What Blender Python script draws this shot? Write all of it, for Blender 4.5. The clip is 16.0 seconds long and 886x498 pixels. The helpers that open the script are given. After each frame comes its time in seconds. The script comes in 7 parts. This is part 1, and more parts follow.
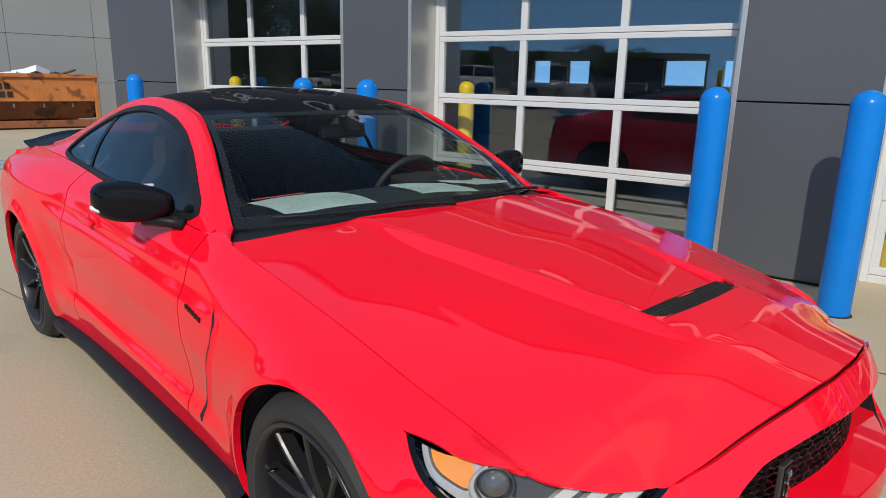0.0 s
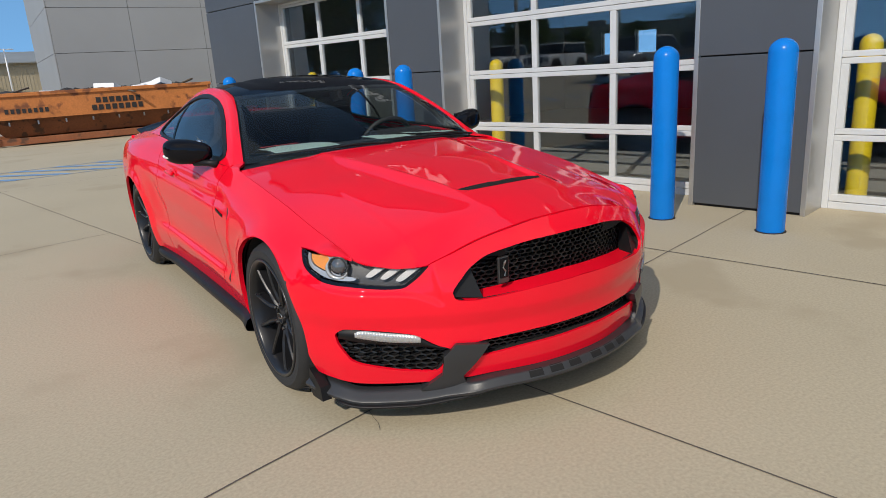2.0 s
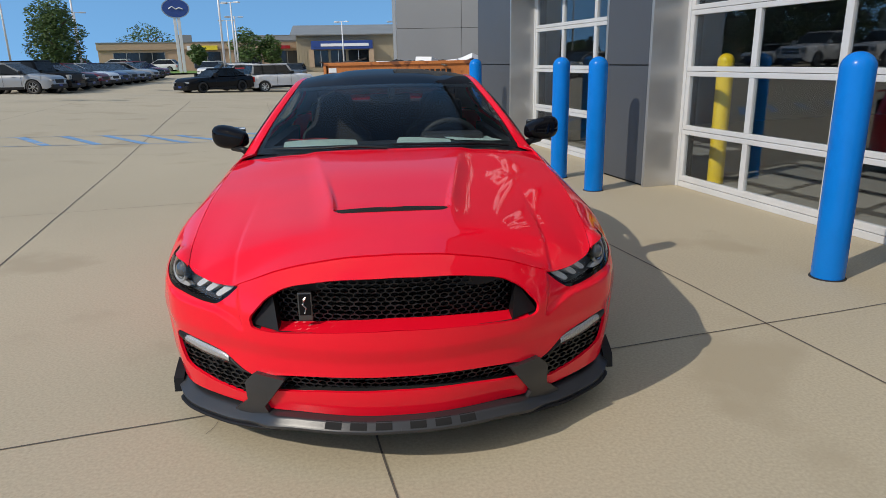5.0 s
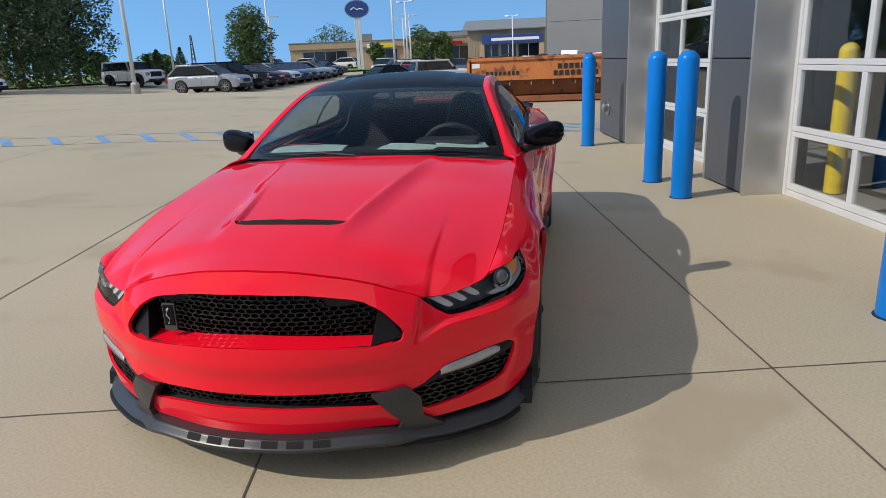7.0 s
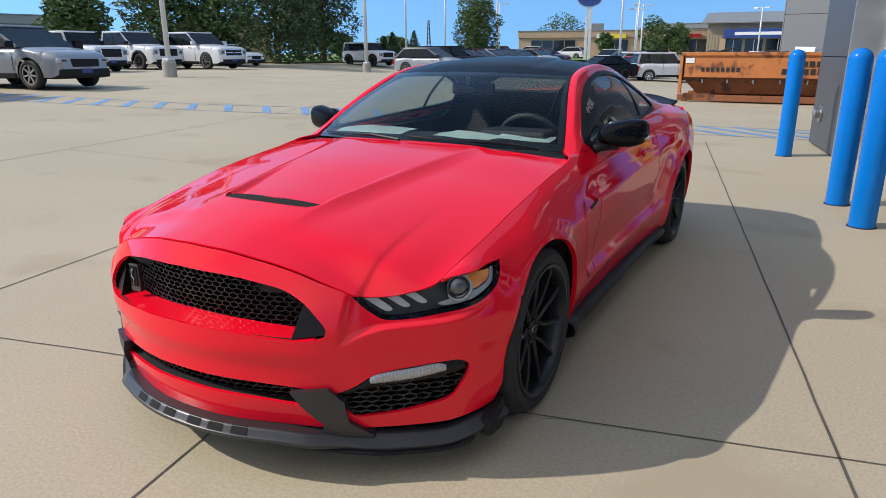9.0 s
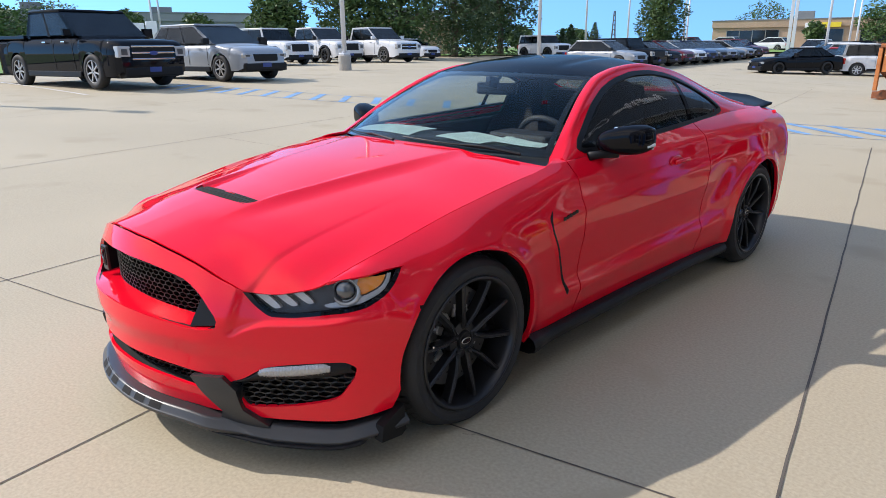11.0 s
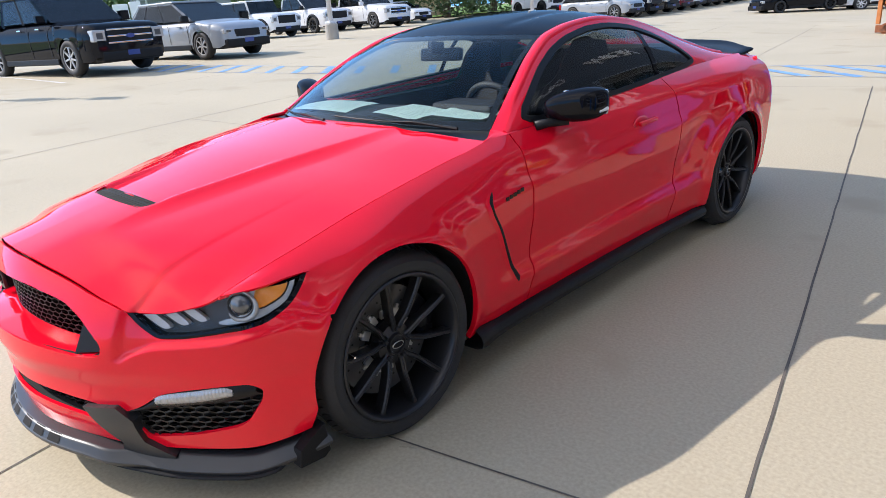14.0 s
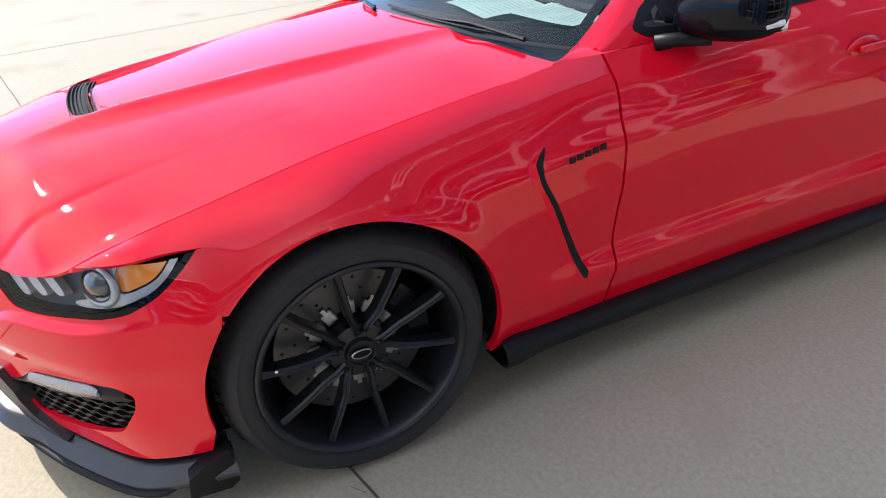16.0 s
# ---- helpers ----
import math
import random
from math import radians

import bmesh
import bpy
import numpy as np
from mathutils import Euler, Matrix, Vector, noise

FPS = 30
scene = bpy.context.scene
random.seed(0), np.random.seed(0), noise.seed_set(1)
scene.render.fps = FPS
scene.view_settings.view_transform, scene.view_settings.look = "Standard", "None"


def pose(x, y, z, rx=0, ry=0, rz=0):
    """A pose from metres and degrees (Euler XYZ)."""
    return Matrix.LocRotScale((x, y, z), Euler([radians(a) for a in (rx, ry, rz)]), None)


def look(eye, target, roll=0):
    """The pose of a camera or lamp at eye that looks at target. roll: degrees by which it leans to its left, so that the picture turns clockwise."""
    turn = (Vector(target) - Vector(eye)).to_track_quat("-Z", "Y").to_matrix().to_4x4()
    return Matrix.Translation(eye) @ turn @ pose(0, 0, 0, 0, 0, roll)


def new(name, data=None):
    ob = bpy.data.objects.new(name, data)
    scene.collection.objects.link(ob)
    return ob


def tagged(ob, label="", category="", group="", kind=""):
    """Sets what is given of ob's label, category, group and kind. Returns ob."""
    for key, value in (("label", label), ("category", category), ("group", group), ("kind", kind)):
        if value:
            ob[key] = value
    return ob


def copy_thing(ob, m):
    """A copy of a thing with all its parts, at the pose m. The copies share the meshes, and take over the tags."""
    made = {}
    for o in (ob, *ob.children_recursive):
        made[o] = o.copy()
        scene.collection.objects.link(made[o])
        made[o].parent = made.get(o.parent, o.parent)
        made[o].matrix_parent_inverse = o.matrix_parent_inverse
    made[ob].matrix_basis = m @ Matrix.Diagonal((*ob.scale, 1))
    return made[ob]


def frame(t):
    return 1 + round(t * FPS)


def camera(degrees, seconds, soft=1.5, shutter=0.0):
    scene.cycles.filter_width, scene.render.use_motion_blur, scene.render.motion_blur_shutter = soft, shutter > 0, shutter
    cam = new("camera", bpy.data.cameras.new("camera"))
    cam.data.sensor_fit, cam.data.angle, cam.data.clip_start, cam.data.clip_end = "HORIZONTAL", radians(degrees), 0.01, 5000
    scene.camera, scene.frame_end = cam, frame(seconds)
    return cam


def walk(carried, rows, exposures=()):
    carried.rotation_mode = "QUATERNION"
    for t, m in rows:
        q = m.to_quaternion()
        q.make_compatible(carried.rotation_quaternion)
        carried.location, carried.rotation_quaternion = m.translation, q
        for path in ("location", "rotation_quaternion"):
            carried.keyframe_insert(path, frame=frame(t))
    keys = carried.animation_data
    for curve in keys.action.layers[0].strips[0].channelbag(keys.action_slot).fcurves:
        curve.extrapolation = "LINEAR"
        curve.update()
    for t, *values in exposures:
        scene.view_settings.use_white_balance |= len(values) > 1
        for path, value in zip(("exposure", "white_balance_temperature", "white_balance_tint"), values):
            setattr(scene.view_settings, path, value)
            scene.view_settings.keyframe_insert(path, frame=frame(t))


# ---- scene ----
cam = camera(67.7, 16.0, soft=0.6)
PATH = [
    (0, (-1.647, -1.219, 1.382), (-0.316, 0.19, 0.891), 1.3),
    (0.5, (-1.674, -1.652, 1.369), (-0.435, -0.151, 0.907), 1.2),
    (1, (-1.798, -2.019, 1.337), (-0.582, -0.485, 0.927), -1.3),
    (1.5, (-1.882, -2.353, 1.35), (-0.705, -0.813, 0.856), -1.9),
    (2, (-1.776, -2.66, 1.327), (-0.712, -1.05, 0.799), -3.5),
    (2.5, (-1.549, -2.82, 1.342), (-0.523, -1.186, 0.815), -3.1),
    (3, (-1.212, -2.826, 1.343), (-0.307, -1.129, 0.794), -1.1),
    (3.5, (-0.874, -2.904, 1.348), (-0.202, -1.086, 0.852), -2.4),
    (4, (-0.575, -3.008, 1.373), (-0.084, -1.137, 0.865), -2.0),
    (4.5, (-0.277, -2.989, 1.374), (0.033, -1.081, 0.858), 0.8),
    (5, (-0.003, -2.969, 1.393), (0.148, -1.053, 0.841), -1.2),
    (5.2, (0.12, -2.984, 1.392), (0.201, -1.063, 0.843), -0.5),
    (7.3, (1.182, -2.715, 1.415), (0.741, -0.846, 0.857), -0.6),
    (7.5, (1.291, -2.68, 1.415), (0.784, -0.828, 0.858), 1.4),
    (8, (1.46, -2.55, 1.406), (0.778, -0.773, 0.791), -0.8),
    (8.5, (1.58, -2.334, 1.392), (0.824, -0.584, 0.788), -0.4),
    (9, (1.732, -2.251, 1.359), (0.802, -0.575, 0.79), -0.2),
    (9.2, (1.859, -2.265, 1.36), (0.868, -0.628, 0.778), 0.0),
    (11.3, (2.508, -1.584, 1.391), (1.103, -0.291, 0.795), -0.9),
    (11.5, (2.566, -1.533, 1.388), (1.129, -0.279, 0.784), -1.0),
    (12, (2.615, -1.47, 1.397), (1.177, -0.209, 0.812), -0.5),
    (12.5, (2.582, -1.448, 1.395), (1.143, -0.185, 0.817), -1.2),
    (13, (2.552, -1.427, 1.394), (1.137, -0.154, 0.782), -1.5),
    (13.5, (2.509, -1.378, 1.393), (1.121, -0.1, 0.73), -2.1),
    (14, (2.439, -1.273, 1.388), (1.098, 0.043, 0.702), -4.5),
    (14.5, (2.416, -1.007, 1.356), (1.059, 0.265, 0.621), -3.0),
    (15, (2.388, -0.749, 1.323), (0.865, 0.265, 0.516), -4.0),
    (15.5, (2.225, -0.497, 1.293), (0.667, 0.4, 0.416), -2.3),
    (16, (2.14, -0.329, 1.286), (0.536, 0.391, 0.334), -4.3),
]
EXPOSURE = [(0, -0.15, 6900, 10), (5.2, -0.27, 6800, 10), (7.3, -0.12, 6750, 11), (9.0, 0.08, 6600, 12), (12.5, 0.58, 6350, 14), (14.0, 0.70, 6350, 14), (16, 0.94, 6350, 14)]
walk(cam, [(t, look(e, g, r)) for t, e, g, r in PATH], EXPOSURE)

# ---- light ----
SUN_DIR = Vector((-0.538, -0.326, 0.49)).normalized()
world = bpy.data.worlds.new("sky")
scene.world = world
world.use_nodes = True
_wn = world.node_tree
_sky = _wn.nodes.new("ShaderNodeTexSky")
_sky.sky_type = "NISHITA"
_sky.sun_disc = False
_sky.sun_elevation = math.asin(SUN_DIR.z)
_sky.sun_rotation = math.atan2(SUN_DIR.x, SUN_DIR.y)
_sky.air_density, _sky.dust_density, _sky.ozone_density = 1.0, 0.0, 1.0
_tc, _up = _wn.nodes.new("ShaderNodeTexCoord"), _wn.nodes.new("ShaderNodeVectorMath")
_up.operation = "ADD"
_up.inputs[1].default_value = (0, 0, 0.40)
_wn.links.new(_tc.outputs["Generated"], _up.inputs[0])
_wn.links.new(_up.outputs[0], _sky.inputs["Vector"])
# the clear air is a deep blue; streaky white cloud, out of view, is added as fill light
_air = _wn.nodes.new("ShaderNodeMix")
_air.data_type, _air.blend_type = "RGBA", "MULTIPLY"
_air.inputs["Factor"].default_value = 1.0
_air.inputs[7].default_value = (0.58, 0.86, 0.95, 1)
_wn.links.new(_sky.outputs[0], _air.inputs[6])
_sep, _high, _streak = (_wn.nodes.new("ShaderNode" + k) for k in ("SeparateXYZ", "MapRange", "Mapping"))
_wn.links.new(_tc.outputs["Generated"], _sep.inputs[0])
_high.interpolation_type = "SMOOTHSTEP"
_high.inputs["From Min"].default_value, _high.inputs["From Max"].default_value = 0.10, 0.38
_wn.links.new(_sep.outputs[2], _high.inputs["Value"])
_streak.inputs["Rotation"].default_value = (0, 0, 0.6)
_streak.inputs["Scale"].default_value = (1.3, 3.2, 2.0)
_wn.links.new(_tc.outputs["Generated"], _streak.inputs["Vector"])
_cl, _ramp, _cover, _mixc = (_wn.nodes.new("ShaderNode" + k) for k in ("TexNoise", "MapRange", "Math", "Mix"))
_cl.inputs["Scale"].default_value, _cl.inputs["Detail"].default_value, _cl.inputs["Roughness"].default_value = 1.4, 5.0, 0.55
_wn.links.new(_streak.outputs[0], _cl.inputs["Vector"])
_ramp.inputs["From Min"].default_value, _ramp.inputs["From Max"].default_value = 0.30, 0.58
_wn.links.new(_cl.outputs["Fac"], _ramp.inputs["Value"])
_cover.operation = "MULTIPLY"
_wn.links.new(_ramp.outputs[0], _cover.inputs[0])
_wn.links.new(_high.outputs[0], _cover.inputs[1])
# the added cloud is thickest towards -y, where it brightens the shaded ground
_thin, _clear = _wn.nodes.new("ShaderNodeMapRange"), _wn.nodes.new("ShaderNodeMath")
_thin.inputs["From Min"].default_value, _thin.inputs["From Max"].default_value = -0.55, 0.15
_thin.inputs["To Min"].default_value, _thin.inputs["To Max"].default_value = 1.0, 0.14
_wn.links.new(_sep.outputs[1], _thin.inputs["Value"])
_clear.operation = "MULTIPLY"
_wn.links.new(_cover.outputs[0], _clear.inputs[0])
_wn.links.new(_thin.outputs[0], _clear.inputs[1])
_mixc.data_type = "RGBA"
_wn.links.new(_clear.outputs[0], _mixc.inputs["Factor"])
_wn.links.new(_air.outputs[2], _mixc.inputs[6])
_mixc.inputs[7].default_value = (3.9, 3.75, 3.5, 1)
_wn.links.new(_mixc.outputs[2], _wn.nodes["Background"].inputs[0])
_wn.nodes["Background"].inputs[1].default_value = 0.30
sun = new("sun", bpy.data.lights.new("sun", "SUN"))
sun.data.energy = 3.6
sun.data.angle = radians(0.53)
sun.data.color = (1.0, 0.95, 0.87)
sun.matrix_world = look(SUN_DIR * 30, (0, 0, 0))


# ---- materials ----
def material(name, col, rough=0.5, metal=0.0, coat=0.0, var=0.0, vscale=3.0, fine=0.0, fscale=60.0, bump=0.0, bscale=200.0,
             spec=0.5, wear=None, wear_at=0.62, wscale=2.0, obj_rand=0.0, emit=0.0):
    """A procedural surface: two scales of colour variation, fine relief, optional wear patches."""
    m = bpy.data.materials.new(name)
    m.use_nodes = True
    nt = m.node_tree
    b = nt.nodes["Principled BSDF"]
    b.inputs["Roughness"].default_value = rough
    b.inputs["Metallic"].default_value = metal
    b.inputs["Specular IOR Level"].default_value = spec
    b.inputs["Coat Weight"].default_value = coat
    b.inputs["Coat Roughness"].default_value = 0.02
    b.inputs["Base Color"].default_value = (*col, 1)
    if emit:
        b.inputs["Emission Color"].default_value = (*col, 1)
        b.inputs["Emission Strength"].default_value = emit
    tc = nt.nodes.new("ShaderNodeTexCoord")
    out = None

    def noise_tex(scale, detail=4.0):
        n = nt.nodes.new("ShaderNodeTexNoise")
        n.inputs["Scale"].default_value = scale
        n.inputs["Detail"].default_value = detail
        nt.links.new(tc.outputs["Object"], n.inputs["Vector"])
        return n.outputs["Fac"]

    def vary(prev, fac, amount):
        mp = nt.nodes.new("ShaderNodeMapRange")
        mp.inputs["From Min"].default_value, mp.inputs["From Max"].default_value = 0.25, 0.75
        mp.inputs["To Min"].default_value, mp.inputs["To Max"].default_value = 1 - amount, 1 + amount
        nt.links.new(fac, mp.inputs["Value"])
        mx = nt.nodes.new("ShaderNodeVectorMath")
        mx.operation = "SCALE"
        if prev is None:
            mx.inputs[0].default_value = col
        else:
            nt.links.new(prev, mx.inputs[0])
        nt.links.new(mp.outputs[0], mx.inputs["Scale"])
        return mx.outputs[0]

    if var:
        out = vary(out, noise_tex(vscale), var)
    if fine:
        out = vary(out, noise_tex(fscale, 2.0), fine)
    if obj_rand:
        oi = nt.nodes.new("ShaderNodeObjectInfo")
        out = vary(out, oi.outputs["Random"], obj_rand)
    if wear is not None:
        f = noise_tex(wscale, 8.0)
        rp = nt.nodes.new("ShaderNodeValToRGB")
        rp.color_ramp.elements[0].position, rp.color_ramp.elements[1].position = wear_at, wear_at + 0.08
        nt.links.new(f, rp.inputs[0])
        mx = nt.nodes.new("ShaderNodeMix")
        mx.data_type = "RGBA"
        nt.links.new(rp.outputs[0], mx.inputs["Factor"])
        if out is None:
            mx.inputs[6].default_value = (*col, 1)
        else:
            nt.links.new(out, mx.inputs[6])
        mx.inputs[7].default_value = (*wear, 1)
        out = mx.outputs[2]
    if out is not None:
        nt.links.new(out, b.inputs["Base Color"])
    if bump:
        bp = nt.nodes.new("ShaderNodeBump")
        bp.inputs["Strength"].default_value = bump
        bp.inputs["Distance"].default_value = 0.01
        nt.links.new(noise_tex(bscale, 3.0), bp.inputs["Height"])
        nt.links.new(bp.outputs[0], b.inputs["Normal"])
    return m


def glass(name, tint, ior=1.5, extra=0.0):
    """Thin sheet glass: Fresnel gloss over a tinted, clear pane."""
    m = bpy.data.materials.new(name)
    m.use_nodes = True
    nt = m.node_tree
    nt.nodes.remove(nt.nodes["Principled BSDF"])
    tr, gl, lw, pw, ma, mx = (nt.nodes.new("ShaderNode" + k) for k in ("BsdfTransparent", "BsdfGlossy", "LayerWeight", "Math", "Math", "MixShader"))
    tr.inputs[0].default_value = (*tint, 1)
    gl.inputs["Roughness"].default_value = 0.0
    f0 = ((ior - 1) / (ior + 1)) ** 2 + extra
    lw.inputs["Blend"].default_value = 0.5
    pw.operation, ma.operation = "POWER", "MULTIPLY_ADD"
    pw.inputs[1].default_value = 5.0
    ma.inputs[1].default_value, ma.inputs[2].default_value = 1 - f0, f0
    nt.links.new(lw.outputs["Facing"], pw.inputs[0])
    nt.links.new(pw.outputs[0], ma.inputs[0])
    fac = ma.outputs[0]
    nt.links.new(fac, mx.inputs[0])
    nt.links.new(tr.outputs[0], mx.inputs[1])
    nt.links.new(gl.outputs[0], mx.inputs[2])
    nt.links.new(mx.outputs[0], nt.nodes["Material Output"].inputs[0])
    return m


M = {}
M["paint"] = material("red_paint", (0.82, 0.005, 0.022), 0.42, 0.0, 0.88, var=0.05, vscale=1.5, fine=0.03, fscale=900, spec=0.0)
M["black_gloss"] = material("gloss_black", (0.004, 0.004, 0.006), 0.12, 0.0, 0.42, fine=0.1, fscale=400, spec=0.0)
M["black_plastic"] = material("black_plastic", (0.009, 0.009, 0.010), 0.45, spec=0.22, var=0.15, vscale=6, bump=0.05, bscale=700)
M["grey_plastic"] = material("satin_grey_plastic", (0.024, 0.025, 0.028), 0.36, var=0.1, vscale=5, bump=0.04, bscale=900, spec=0.6)
M["dark_void"] = material("liner_black", (0.006, 0.006, 0.006), 0.9, var=0.2, vscale=9)
M["mesh_black"] = material("grille_black", (0.009, 0.009, 0.010), 0.36, fine=0.1, fscale=200)
M["rubber"] = material("tyre_rubber", (0.018, 0.018, 0.019), 0.72, var=0.18, vscale=10, fine=0.2, fscale=260, bump=0.1, bscale=500)
M["wheel_black"] = material("satin_black_alloy", (0.022, 0.022, 0.025), 0.30, 0.35, fine=0.08, fscale=300)
M["chrome"] = material("chrome", (0.75, 0.75, 0.76), 0.09, 1.0, fine=0.05, fscale=80)
M["steel"] = material("brushed_steel", (0.45, 0.44, 0.43), 0.32, 1.0, var=0.12, vscale=14, fine=0.15, fscale=300)
M["lamp_white"] = material("lamp_white", (0.8, 0.8, 0.8), 0.25, 0.0, 0.5, var=0.05)
M["amber"] = material("amber_lens", (0.75, 0.25, 0.02), 0.15, 0.0, 0.8, var=0.1, vscale=40)
M["red_lens"] = material("red_lens", (0.35, 0.005, 0.005), 0.12, 0.0, 0.8, var=0.1, vscale=30)
M["lamp_clear"] = material("ribbed_reflector", (0.44, 0.44, 0.44), 0.2, 0.35, fine=0.1, fscale=120)
M["disc_grey"] = material("dull_disc_steel", (0.11, 0.107, 0.105), 0.42, 0.8, var=0.15, vscale=14)
M["lamp_bar"] = material("frosted_light_bar", (0.50, 0.49, 0.48), 0.3, 0.0, 0.4, var=0.06, vscale=30, fine=0.05, fscale=300)
M["projector_glass"] = material("projector_glass", (0.10, 0.105, 0.115), 0.05, 0.45, 1.0, var=0.2, vscale=40)
M["lamp_grey"] = material("lamp_housing_grey", (0.055, 0.055, 0.058), 0.4, 0.1, var=0.15, vscale=20, fine=0.1, fscale=120)
M["bright_steel"] = material("machined_steel", (0.62, 0.60, 0.57), 0.30, 0.7, var=0.1, vscale=20)
M["clear"] = glass("clear_lens", (0.97, 0.97, 0.97), 1.25)
M["car_glass"] = glass("car_glass", (0.80, 0.88, 0.87), 1.36)
M["side_glass"] = glass("tinted_glass", (0.50, 0.56, 0.56), 1.5, 0.02)
M["rear_glass"] = glass("privacy_glass", (0.20, 0.22, 0.23), 1.5)
M["door_glass"] = glass("door_glass", (0.88, 0.92, 0.94), 1.52, 0.06)
M["interior"] = material("dark_interior", (0.010, 0.010, 0.012), 0.65, var=0.2, vscale=8)
M["seat"] = material("seat_fabric", (0.007, 0.007, 0.009), 0.85, var=0.2, vscale=10)
M["paper"] = material("paper", (0.70, 0.84, 0.78), 0.6, var=0.05, vscale=4)
M["paper_print"] = material("paper_print", (0.48, 0.62, 0.57), 0.6, fine=0.15, fscale=90)
M["red_print"] = material("red_print", (0.55, 0.05, 0.05), 0.6, fine=0.1)
M["panel"] = material("charcoal_panel", (0.088, 0.095, 0.108), 0.42, 0.25, var=0.07, vscale=0.7, fine=0.04, fscale=300, spec=0.4)
M["panel_light"] = material("light_grey_panel", (0.27, 0.28, 0.29), 0.6, 0.0, var=0.06, vscale=0.5, fine=0.03, fscale=200)
M["alu"] = material("brushed_aluminium", (0.52, 0.51, 0.49), 0.38, 0.8, var=0.12, vscale=1.6, fine=0.05, fscale=120)
M["white_frame"] = material("white_frame", (0.58, 0.59, 0.60), 0.42, 0.1, var=0.06, vscale=3, fine=0.04, fscale=90)
M["sealant"] = material("joint_sealant", (0.10, 0.085, 0.07), 0.8, var=0.3, vscale=8)
M["joint_dark"] = material("dark_joint", (0.012, 0.012, 0.012), 0.8, var=0.2)
M["blue_sleeve"] = material("blue_plastic", (0.0, 0.175, 0.60), 0.25, var=0.06, vscale=5, fine=0.03, fscale=200, spec=0.22)
M["yellow"] = material("yellow_paint", (0.88, 0.62, 0.02), 0.45, var=0.08, vscale=6)
M["rust"] = material("orange_steel", (0.50, 0.17, 0.045), 0.65, var=0.15, vscale=1.6, fine=0.12, fscale=25, bump=0.2, bscale=30,
                     wear=(0.20, 0.065, 0.025), wear_at=0.56, wscale=2.6)
M["rust_dark"] = material("brown_steel", (0.27, 0.09, 0.035), 0.7, var=0.2, vscale=2, fine=0.15, fscale=25, bump=0.2, bscale=30,
                          wear=(0.10, 0.045, 0.025), wear_at=0.55, wscale=4)
M["ink"] = material("black_ink", (0.02, 0.018, 0.018), 0.7, var=0.15)
M["blue_line"] = material("blue_line_paint", (0.16, 0.30, 0.50), 0.7, var=0.2, vscale=3, fine=0.15, fscale=40, wear=(0.38, 0.36, 0.33), wear_at=0.60, wscale=5)
M["faded_line"] = material("faded_line_paint", (0.27, 0.32, 0.38), 0.75, var=0.2, vscale=3, fine=0.1, fscale=40, wear=(0.38, 0.35, 0.30), wear_at=0.52, wscale=5)
M["white_line"] = material("white_line_paint", (0.60, 0.58, 0.54), 0.7, var=0.15, vscale=3, wear=(0.40, 0.37, 0.30), wear_at=0.56, wscale=6)
M["pole"] = material("pole_white", (0.62, 0.63, 0.65), 0.4, 0.1, var=0.06, vscale=2)
M["grey_conc"] = material("pole_base_concrete", (0.33, 0.31, 0.28), 0.85, var=0.12, vscale=4, fine=0.1, fscale=60)
M["grass"] = material("grass", (0.13, 0.23, 0.04), 0.9, var=0.25, vscale=0.4, fine=0.3, fscale=12, bump=0.5, bscale=20)
M["leaf"] = material("leaf", (0.065, 0.115, 0.026), 0.6, var=0.3, vscale=0.8, fine=0.25, fscale=6)
M["leaf_dark"] = material("leaf_dark", (0.045, 0.082, 0.024), 0.6, var=0.3, vscale=0.8, fine=0.25, fscale=6)
M["bark"] = material("bark", (0.10, 0.075, 0.055), 0.9, var=0.25, vscale=4, bump=0.4, bscale=20)
M["brick_tan"] = material("tan_brick", (0.40, 0.29, 0.20), 0.85, var=0.08, vscale=1, fine=0.1, fscale=9)
M["tan_metal"] = material("tan_siding", (0.34, 0.29, 0.20), 0.6, var=0.06, vscale=0.5)
M["roof_grey"] = material("grey_roof", (0.20, 0.21, 0.21), 0.6, var=0.1, vscale=0.4)
M["dark_glass"] = material("dark_window", (0.015, 0.02, 0.025), 0.08, 0.0, spec=0.6, var=0.3, vscale=0.6)
M["sign_blue"] = material("sign_blue", (0.02, 0.05, 0.22), 0.35, 0, 0.3, var=0.05)
M["sign_white"] = material("sign_white", (0.75, 0.76, 0.78), 0.45, var=0.04)
M["sign_yellow"] = material("sign_yellow", (0.75, 0.6, 0.04), 0.45, var=0.05)
M["sign_green"] = material("sign_green", (0.1, 0.3, 0.06), 0.45, var=0.05)
M["garbage"] = material("scrap_mixed", (0.5, 0.5, 0.48), 0.6, var=0.2, vscale=3, obj_rand=0.5)
# greyed below the walls' likely white: the unlit room's dimness is in this colour
M["ceiling_in"] = material("workshop_dimmed", (0.20, 0.21, 0.22), 0.7, var=0.05)
M["floor_in"] = material("workshop_floor", (0.32, 0.31, 0.29), 0.35, var=0.1, vscale=0.8, fine=0.05, fscale=40)
for _n, _c in dict(v_white=(0.62, 0.63, 0.65), v_silver=(0.30, 0.32, 0.35), v_black=(0.005, 0.006, 0.009), v_red=(0.34, 0.012, 0.018),
                   v_blue=(0.02, 0.04, 0.12), v_grey=(0.10, 0.11, 0.12), v_maroon=(0.13, 0.01, 0.02)).items():
    M[_n] = material(_n, _c, 0.3, 0.25 if _n in ("v_silver", "v_grey") else 0.0, 0.5 if _n != "v_black" else 0.4, var=0.04, vscale=1.5, spec=0.2 if _n != "v_black" else 0.0)


